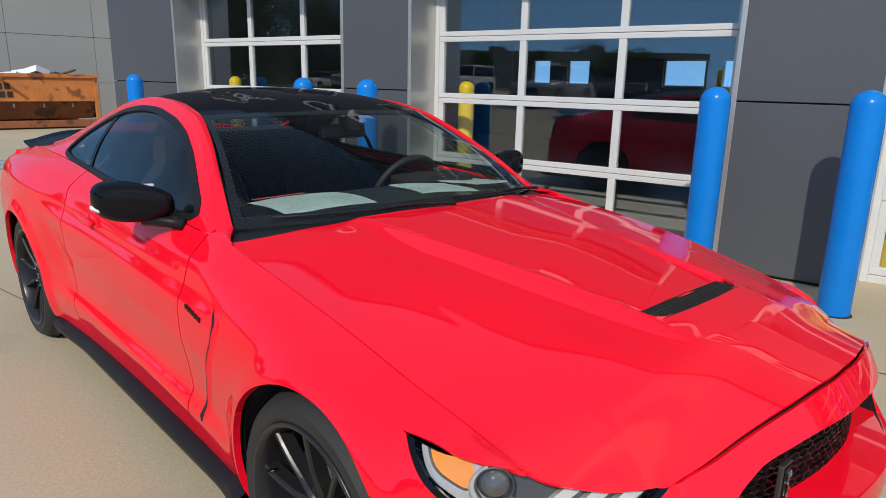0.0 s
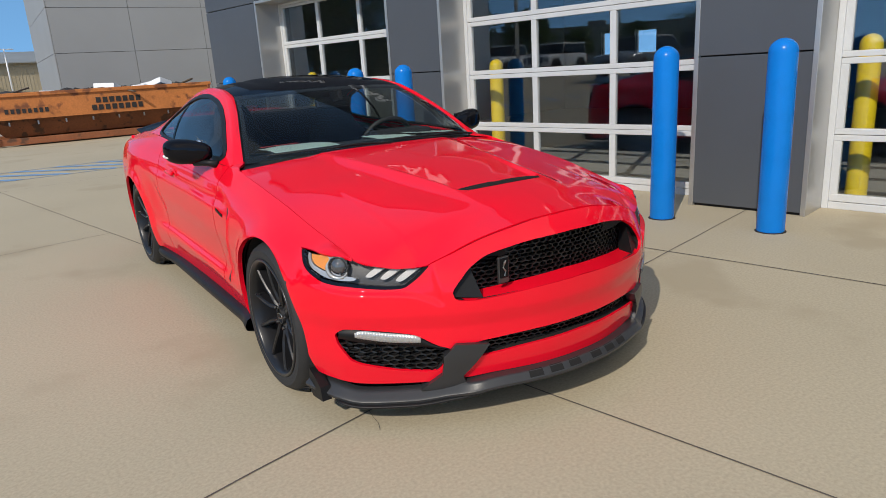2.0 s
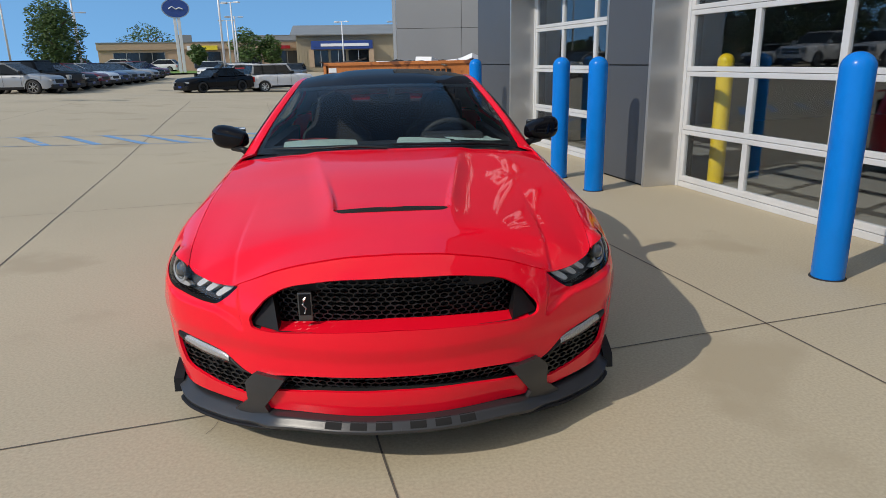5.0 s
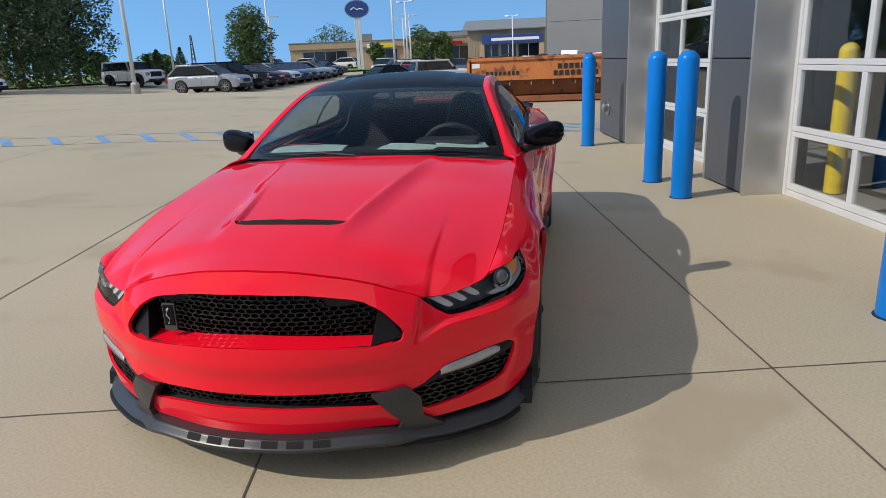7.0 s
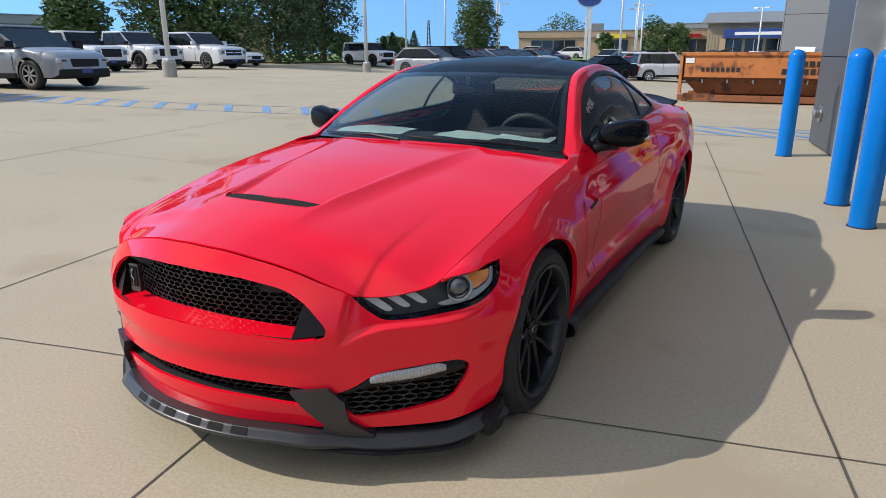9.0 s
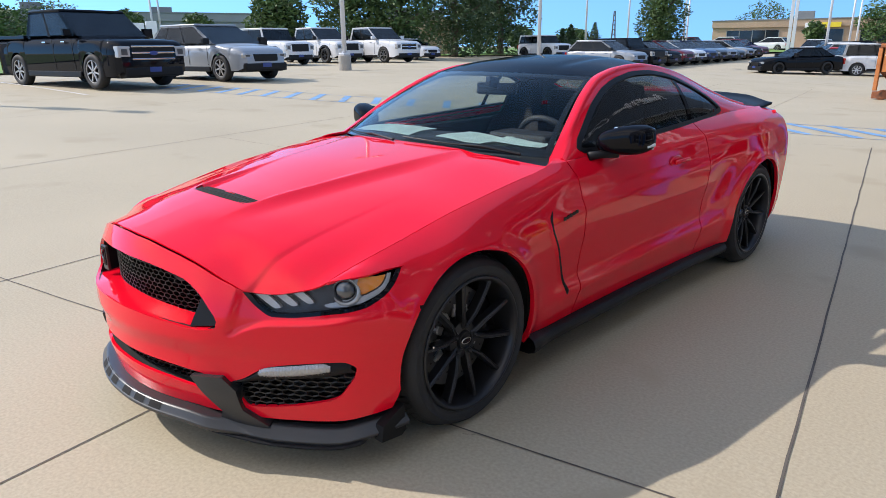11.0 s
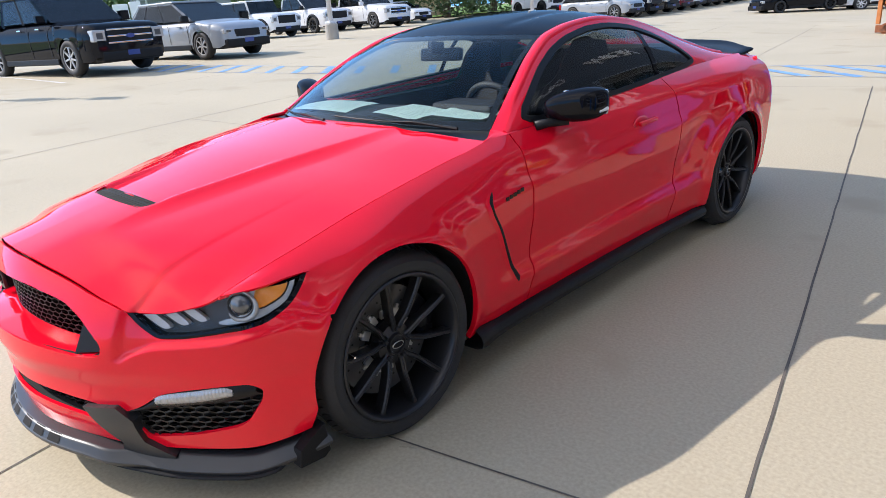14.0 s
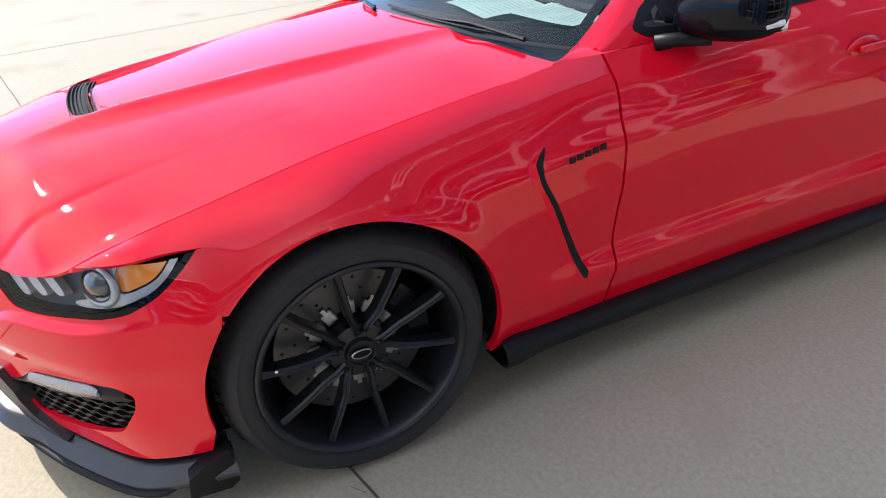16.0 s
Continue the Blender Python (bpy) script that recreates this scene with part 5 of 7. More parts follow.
    part("chrome_sweep", sheet(off(lamp_face, -0.016), 110, 44, [lambda p: min(-br(p.y, p.z), am(p.y, p.z) - 0.002)], 0.02, False, mir), M["lamp_clear"], hl, "chrome sweep round the turn signal")


# ---- sills, vents, handles, badges, mirrors ----
def skirt_profile(y, v):
    prof = [(-0.075, 0.212), (-0.030, 0.206), (-0.006, 0.196), (0.006, 0.172), (0.0, 0.150), (-0.03, 0.142), (-0.12, 0.140)]
    x = v * (len(prof) - 1)
    i = min(int(x), len(prof) - 2)
    o, z = (lerp(prof[i][k], prof[i + 1][k], x - i) for k in (0, 1))
    kick = math.exp(-((y - 0.38) / 0.10) ** 2)
    return Vector((0.905 + o + 0.028 * kick + 0.02 * smooth01((y - 1.9) / 0.4), y, z + 0.018 * kick * (1 - v)))


both("side_skirt", M["black_plastic"], lambda u, v: skirt_profile(lerp(0.375, 2.36, u), v), 60, 18, (), 0.0, False, "black side skirt")


def proud(y, z, d):
    xc, zc = crest(y)
    return side(y, (z - 0.20) / (zc - 0.20)) + Vector((d, 0, 0))


VENT_Y = spline([(0.345, 0.637), (0.45, 0.587), (0.60, 0.517), (0.68, 0.481), (0.705, 0.478), (0.74, 0.504)])
for _sx in (1, -1):
    mir = _sx < 0

    def scoop(u, v):
        z = lerp(0.340, 0.742, v)
        w = spline([(0.0, 0.008), (0.05, 0.027), (0.5, 0.021), (0.85, 0.018), (0.93, 0.023), (1.0, 0.003)])(v)
        y = VENT_Y(z) + w * (u - 0.3)
        return proud(y, z, 0.0012 + 0.001 * math.sin(math.pi * u))
    sv = part("side_vent", sheet(scoop, 8, 40, (), 0, mir, mir), M["dark_void"], car, "narrow black side vent")
    def vent_lip(u, v):
        z = lerp(0.345, 0.738, v)
        w = spline([(0.0, 0.008), (0.05, 0.027), (0.5, 0.021), (0.85, 0.018), (0.93, 0.023), (1.0, 0.003)])(v)
        y = VENT_Y(z) - 0.3 * w - 0.022 * (1 - u)
        return proud(y, z, 0.0003 + 0.0065 * u ** 1.5 * smooth01(v * 8) * smooth01((1 - v) * 8))
    part("vent_lip", sheet(vent_lip, 5, 40, (), 0, mir, mir), M["paint"], sv, "red raised lip before the vent")
    bm = bmesh.new()
    for k in range(5):
        y, z = 0.566 + 0.0235 * k, 0.690 + 0.0035 * k
        p = proud(y, z, 0.0)
        b_box((p.x - 0.001, y, z), (p.x + 0.0025, y + 0.018, z + 0.015), 0.001, bm)
    for v in bm.verts:
        v.co.x *= _sx
    bg = part("fender_badge", bm, M["black_gloss"], car, "small dark fender badge")
    # handle
    hx = proud(1.66, 0.800, 0)
    bm = b_box((-0.012, -0.080, -0.010), (0.008, 0.080, 0.012), 0.008)
    bmesh.ops.transform(bm, matrix=pose(hx.x + 0.018, 1.67, 0.803, 2, 0, 0), verts=bm.verts[:])
    for v in bm.verts:
        v.co.x *= _sx
    hd = part("door_handle", bm, M["paint"], car, "body-coloured door handle", True)
    bm = b_lathe([(0.0, 0.004), (0.035, 0.003), (0.05, 0.0)], 24)
    bmesh.ops.transform(bm, matrix=pose(hx.x - 0.001, 1.63, 0.798, 0, 90, 0) @ Matrix.Diagonal((0.75, 1.5, 1, 1)), verts=bm.verts[:])
    for v in bm.verts:
        v.co.x *= _sx
    part("handle_recess", bm, M["paint"], hd, smooth=True)

    # door mirror
    def mirror_shell(u, v):
        a, b = 2 * math.pi * u, math.pi * (v - 0.5)

        def sg(c, e):
            return math.copysign(abs(c) ** e, c)
        x = sg(math.cos(b), 0.55) * sg(math.cos(a), 0.6)
        z = sg(math.cos(b), 0.55) * sg(math.sin(a), 0.7)
        y = sg(math.sin(b), 0.9)
        z = z * (1 - 0.22 * smooth01((-x + 0.2)))
        return Vector((0.925 + 0.112 * x, 1.03 + 0.075 * y + 0.045 * x, 0.978 + 0.068 * z + 0.010 * x))
    mr = part("door_mirror", sheet(mirror_shell, 40, 24, (), 0, False, mir), M["black_gloss"], car, "gloss black door mirror")
    bmesh_ = b_tube([(0.812, 0.90, 0.908), (0.845, 0.945, 0.915), (0.905, 1.00, 0.925)], [0.022, 0.018, 0.024], 10)
    for v in bmesh_.verts:
        v.co.x *= _sx
    part("mirror_arm", bmesh_, M["black_plastic"], mr, smooth=True)
    bm = b_box((0.84, 1.088, 0.93), (1.01, 1.094, 1.03), 0.01)
    for v in bm.verts:
        v.co.x *= _sx
        v.co.y += 0.04 * (abs(v.co.x) - 0.92) / 0.1
    part("mirror_glass", bm, M["chrome"], mr, "mirror glass")
    bm = b_tube([(0.985, 1.00, 0.950), (1.022, 1.045, 0.958), (1.036, 1.085, 0.962)], [0.006, 0.010, 0.008], 6)
    for v in bm.verts:
        v.co.x *= _sx
    part("mirror_signal", bm, M["lamp_white"], mr, "clear turn signal strip")

# under body and wheel liners
part("floor_pan", b_box((-0.78, -0.42, 0.155), (0.78, 3.40, 0.19), 0.01), M["dark_void"], car, "black underbody")
part("firewall", b_box((-0.70, -0.55, 0.19), (0.70, 0.42, 0.60), 0.02), M["dark_void"], car, "dark engine bay fill")
for _wy in (0.0, WHEELBASE):
    for _sx in (1, -1):
        bm = bmesh.new()
        rows = []
        for k in range(21):
            a = math.radians(-15 + 210 * k / 20)
            rows.append([bm.verts.new((x * _sx, _wy + 0.372 * math.cos(a), WHEEL_Z + 0.372 * math.sin(a))) for x in (0.55, 0.905)])
        for a, b in zip(rows, rows[1:]):
            bm.faces.new((a[0], a[1], b[1], b[0]))
        bm.faces.new([r[0] for r in rows])
        part("wheel_liner", bm, M["dark_void"], car, "black wheel arch liner")


# ---- wheels ----
def coupe_wheel(at):
    w = new("wheel")
    w.parent = car
    w.matrix_basis = at
    R = WHEEL_R
    prof = [(0.252, -0.135), (0.270, -0.140), (0.300, -0.142), (0.318, -0.132), (R - 0.002, -0.108), (R, -0.07), (R, -0.062), (R - 0.008, -0.058), (R - 0.008, -0.048), (R, -0.044),
            (R, -0.008), (R - 0.008, -0.004), (R - 0.008, 0.006), (R, 0.010), (R, 0.044), (R - 0.008, 0.048), (R - 0.008, 0.058), (R, 0.062), (R - 0.001, 0.085), (R - 0.006, 0.108),
            (0.312, 0.128), (0.300, 0.136), (0.2985, 0.1385), (0.2965, 0.1370), (0.285, 0.1395), (0.268, 0.136), (0.256, 0.130), (0.252, 0.12)]
    part("tyre", b_lathe(prof, 96, "x", closed=True), M["rubber"], w, "black low-profile tyre", True)
    # shoulder tread blocks
    bm = bmesh.new()
    for k in range(64):
        a = 2 * math.pi * k / 64
        m = Matrix.Rotation(a, 4, "X") @ Matrix.Translation((0.088, 0, R - 0.004)) @ pose(0, 0, 0, 0, 28, 14)
        b_box((-0.026, -0.0115, -0.010), (0.024, 0.0115, 0.0045), 0.0, bm, m)
    part("shoulder_tread", bm, M["rubber"], w)
    part("rim", b_lathe([(0.256, 0.126), (0.262, 0.133), (0.258, 0.140), (0.250, 0.139), (0.243, 0.128), (0.236, 0.10), (0.228, 0.02), (0.222, -0.10), (0.235, -0.13), (0.25, -0.135), (0.25, -0.12), (0.238, -0.1),
                         (0.245, 0.1)], 72, "x", closed=True), M["wheel_black"], w, "satin black alloy rim", True)
    # ten slim spokes in five pairs
    for k in range(10):
        pair = k // 2
        a = 2 * math.pi * pair / 5 + math.radians(8) + (1 if k % 2 else -1) * math.radians(18)
        a0 = 2 * math.pi * pair / 5 + math.radians(8) + (1 if k % 2 else -1) * math.radians(9)
        bm = bmesh.new()
        rows = []
        for j in range(13):
            t = j / 12
            r = lerp(0.045, 0.246, t)
            ang = lerp(a0, a, smooth01(t / 0.36))
            wdt = lerp(0.010, 0.0082, t) + 0.003 * smooth01((t - 0.85) * 6)
            top = 0.088 + 0.030 * t + 0.006 * math.sin(math.pi * t)
            c, s = math.cos(ang), math.sin(ang)

            def pt(dx, h):
                return bm.verts.new((h, r * c - dx * s, r * s + dx * c))
            rows.append([pt(-wdt, top - 0.040), pt(-wdt, top - 0.006), pt(-wdt * 0.55, top), pt(-wdt * 0.25, top - 0.004 * (1 - t)), pt(wdt * 0.25, top - 0.004 * (1 - t)), pt(wdt * 0.55, top), pt(wdt, top - 0.006), pt(wdt, top - 0.040)])
        for p, q in zip(rows, rows[1:]):
            for i in range(8):
                bm.faces.new((p[i], p[(i + 1) % 8], q[(i + 1) % 8], q[i]))
        bm.faces.new(rows[0])
        bm.faces.new(rows[-1])
        bmesh.ops.recalc_face_normals(bm, faces=bm.faces[:])
        part("spoke", bm, M["wheel_black"], w)
    hub = part("hub", b_lathe([(0.0, 0.088), (0.030, 0.088), (0.033, 0.096), (0.036, 0.096), (0.040, 0.084), (0.072, 0.078), (0.078, 0.05), (0.075, 0.0)], 40, "x"), M["wheel_black"], w, smooth=False)
    bm = b_lathe([(0.0, 0.0985), (0.024, 0.098), (0.026, 0.096)], 32, "x")
    bmesh.ops.scale(bm, vec=(1, 1, 0.5), verts=bm.verts[:])
    part("centre_oval", bm, M["steel"], hub, "plain oval on the centre cap")
    bm = b_lathe([(0.0, 0.0995), (0.021, 0.099), (0.022, 0.098)], 32, "x")
    bmesh.ops.scale(bm, vec=(1, 1, 0.42), verts=bm.verts[:])
    part("centre_inlay", bm, M["black_gloss"], hub)
    for k in range(5):
        a = 2 * math.pi * k / 5 + math.radians(8)
        bm = b_lathe([(0.0, 0.100), (0.006, 0.100), (0.009, 0.094), (0.0095, 0.07)], 6, "x")
        bmesh.ops.translate(bm, vec=(0, 0.056 * math.cos(a), 0.056 * math.sin(a)), verts=bm.verts[:])
        part("lug_nut", bm, M["wheel_black"], hub)
    disc = part("brake_disc", b_lathe([(0.090, 0.030), (0.195, 0.030), (0.195, 0.0), (0.090, 0.0)], 64, "x", closed=True), M["disc_grey"], w, "drilled steel brake disc")
    bm = bmesh.new()
    for k in range(48):
        a = 2 * math.pi * k / 48
        r = 0.115 + 0.030 * (k % 3)
        h = b_lathe([(0.0, 0.0315), (0.004, 0.0312), (0.0045, 0.0305)], 8, "x")
        bmesh.ops.translate(h, vec=(0, r * math.cos(a), r * math.sin(a)), verts=h.verts[:])
        me = bpy.data.meshes.new("tmp")
        h.to_mesh(me)
        h.free()
        bm.from_mesh(me)
        bpy.data.meshes.remove(me)
    tagged(part("drilling", bm, M["dark_void"], disc), kind="stuff")
    bell = part("bell", b_lathe([(0.0, 0.045), (0.080, 0.045), (0.088, 0.02)], 40, "x"), M["black_plastic"], disc)
    bm = bmesh.new()
    for k in range(12):
        m = Matrix.Rotation(2 * math.pi * k / 12, 4, "X") @ Matrix.Translation((0.036, 0, 0.104))
        b_box((-0.006, -0.016, -0.022), (0.005, 0.016, 0.012), 0.003, bm, m)
        b_box((-0.006, -0.006, 0.010), (0.004, 0.006, 0.026), 0.002, bm, m)
    part("machined_bell", bm, M["bright_steel"], bell, "bright machined bell teeth")
    bm = bmesh.new()
    rows = []
    for k in range(13):
        a = math.radians(-14 + 62 * k / 12)
        rows.append([bm.verts.new((h, r * math.cos(a), r * math.sin(a))) for r, h in ((0.112, 0.02), (0.112, 0.060), (0.135, 0.072), (0.190, 0.068), (0.212, 0.045), (0.212, 0.0))])
    for p, q in zip(rows, rows[1:]):
        for i in range(5):
            bm.faces.new((p[i], p[i + 1], q[i + 1], q[i]))
    bm.faces.new(rows[0])
    bm.faces.new(rows[-1])
    bmesh.ops.recalc_face_normals(bm, faces=bm.faces[:])
    part("brake_caliper", bm, M["black_gloss"], w, "black brake caliper")
    part("valve", b_tube([(0.10, -0.20, 0.05), (0.128, -0.205, 0.052)], 0.004, 6), M["chrome"], w)
    part("backing", b_lathe([(0.0, -0.06), (0.225, -0.06), (0.225, -0.07)], 40, "x"), M["dark_void"], w)
    return w


_w = coupe_wheel(pose(0.793, 0, WHEEL_Z))
for _x, _y, _rz in ((0.803, WHEELBASE, 0), (-0.793, 0, 180), (-0.803, WHEELBASE, 180)):
    copy_thing(_w, pose(_x, _y, WHEEL_Z + 0.002, 0, 0, _rz))


# ---- cabin ----
def cabin():
    dash = bmesh.new()
    rows = []
    for k in range(21):
        s = k / 10 - 1
        x = 0.715 * s
        c = cowl(s)
        rows.append([dash.verts.new(p) for p in ((x, c.y + 0.03, c.z - 0.035), (x, c.y + 0.16, c.z - 0.012 - 0.01 * s * s), (x, c.y + 0.40, c.z - 0.005), (x, 1.06, c.z - 0.02), (x, 1.09, c.z - 0.07), (x, 1.04, 0.72), (x, 1.10, 0.55))])
    for a, b in zip(rows, rows[1:]):
        for i in range(6):
            dash.faces.new((a[i], b[i], b[i + 1], a[i + 1]))
    part("dashboard", dash, M["interior"], car, "dark dashboard", True)
    part("cluster_hood", b_box((0.20, 0.92, 0.92), (0.56, 1.10, 0.975), 0.02), M["interior"], car)
    bm = b_lathe([(0.185 + 0.016 * math.cos(a * math.pi / 6), 0.016 * math.sin(a * math.pi / 6)) for a in range(12)], 40, "z", closed=True)
    st = part("steering_wheel", bm, M["interior"], car, "dark steering wheel", True)
    st.matrix_basis = pose(0.38, 1.20, 0.865, -66, 0, 0)
    part("wheel_boss", b_box((-0.09, -0.06, -0.03), (0.09, 0.05, 0.02), 0.02), M["interior"], st)
    part("wheel_spoke", b_box((-0.18, -0.025, -0.01), (0.18, 0.015, 0.01), 0.008), M["interior"], st)
    for x in (-0.37, 0.37):
        seat = part("front_seat", b_box((x - 0.26, 1.32, 0.36), (x + 0.26, 1.86, 0.52), 0.06), M["seat"], car, "dark bucket seat")

        def shell(u, v):
            w = spline([(0, 0.25), (0.35, 0.265), (0.62, 0.24), (0.75, 0.16), (0.9, 0.135), (1.0, 0.10)])(v)
            s = u * 2 - 1
            return Vector((x + w * s, 1.80 + 0.24 * v - 0.085 * s * s * (1 - 0.6 * v), 0.46 + 0.70 * v))
        part("backrest", sheet(shell, 20, 24, (), 0.07, False), M["seat"], seat, "bucket backrest with side bolsters")
        part("seat_insert", b_box((x - 0.05, 2.00, 0.985), (x + 0.05, 2.012, 1.02), 0.008), M["steel"], seat, "pale harness slot")
    part("rear_bench", b_box((-0.58, 2.25, 0.38), (0.58, 2.62, 0.60), 0.06), M["seat"], car)
    part("rear_back", b_box((-0.62, 2.54, 0.58), (0.62, 2.72, 1.085), 0.06), M["seat"], car)
    part("parcel_shelf", b_box((-0.62, 2.70, 0.90), (0.62, 3.05, 0.93), 0.01), M["interior"], car)
    for sx in (1, -1):
        part("door_card", b_box((0.72 * sx, 0.80, 0.30), (0.78 * sx, 2.5, 0.90), 0.01), M["interior"], car)
    part("console", b_box((-0.10, 1.0, 0.2), (0.10, 2.2, 0.60), 0.03), M["interior"], car)
    part("cabin_floor", b_box((-0.75, 0.6, 0.19), (0.75, 3.0, 0.22)), M["interior"], car)
    part("headliner", sheet(lambda u, v: (lambda p: Vector((p.x * 0.98, p.y, p.z - 0.022)))(roof(u, v)), 12, 12, (), 0), M["interior"], car)
    part("headliner", sheet(lambda u, v: (lambda p: Vector((p.x * 0.98, p.y, p.z - 0.022)))(roof(u, v)), 12, 12, (), 0, False, True), M["interior"], car)
    mr = part("rear_view_mirror", b_box((-0.125, -0.02, -0.032), (0.125, 0.015, 0.032), 0.014), M["black_plastic"], car, "black rear-view mirror", True)
    mr.matrix_basis = pose(0.02, 1.20, 1.165, -8, 0, 8)
    part("stalk", b_box((-0.015, -0.10, 0.0), (0.015, 0.0, 0.06), 0.006), M["black_plastic"], mr)


cabin()


def dash_paper(x, y, w, h, turn, tilt, red, fold):
    z = 0.952
    pp = thing("window_sticker", "pale green printed paper lying on the dashboard", "paper", pose(x, y, z, tilt, 0, turn), "papers on the dashboard")
    bm = bmesh.new()
    rows = []
    for j in range(9):
        v = j / 8 - 0.5
        rows.append([bm.verts.new((w * (i / 8 - 0.5), h * v, 0.008 * math.sin(3 * i / 8 + fold) + 0.006 * math.cos(4 * v + fold))) for i in range(9)])
    for a, b in zip(rows, rows[1:]):
        for i in range(8):
            bm.faces.new((a[i], a[i + 1], b[i + 1], b[i]))
    bmesh.ops.solidify(bm, geom=bm.faces[:], thickness=0.0015)
    part("sheet", bm, M["paper"], pp)
    for k in range(11):
        y = h * (0.42 - 0.078 * k)
        for side_ in (-1, 1):
            ln = w * random.uniform(0.22, 0.40)
            x0 = side_ * w * 0.235 - ln / 2
            bm = bmesh.new()
            row = []
            for i in range(9):
                x = x0 + ln * i / 8
                z = 0.008 * math.sin(3 * (x / w + 0.5) + fold) + 0.006 * math.cos(4 * y / h + fold) + 0.0028
                row.append([bm.verts.new((x, y - 0.0022, z)), bm.verts.new((x, y + 0.0022, z))])
            for a, b in zip(row, row[1:]):
                bm.faces.new((a[0], b[0], b[1], a[1]))
            part("print_bar", bm, M["paper_print"], pp)
    if red:
        part("print_bar", b_box((-w * 0.46, h * 0.44, 0.010), (w * 0.1, h * 0.48, 0.0115)), M["red_print"], pp, "red printed band")


dash_paper(-0.38, 0.80, 0.40, 0.24, 6, 3, True, 0.3)
dash_paper(0.20, 0.80, 0.30, 0.24, -4, 3, False, 1.2)
dash_paper(0.48, 0.86, 0.28, 0.24, 12, 2, False, 2.0)


# ---- the end wing and the skip ----
def wing():
    w = thing("wall_wing", "light grey lapped panel wall of the building's wing", "wall", kind="structure")
    x0, y0 = 0.45, 22.6
    for r in range(5):
        for c in range(6):
            a, z = x0 + 0.02 + c * 2.4, -0.3 + r * 1.4
            part("panel", b_box((a + 0.006, y0 - 0.03, z + 0.006), (a + 2.394, y0, z + 1.394), 0.004), M["panel_light"], w)
    part("backing", b_box((x0 + 0.03, y0 + 0.001, -0.3), (x0 + 14.4, y0 + 0.35, 6.7)), M["joint_dark"], w)
    for r in range(5):
        z = -0.3 + r * 1.4
        part("panel", b_box((x0 - 0.012, y0 - 0.03, z + 0.006), (x0 + 0.018, y0 + 8, z + 1.394), 0.004), M["panel_light"], w)
    part("coping", b_box((x0 - 0.06, y0 - 0.08, 6.7), (x0 + 14.4, y0 + 8, 6.82), 0.01), M["panel"], w)


wing()


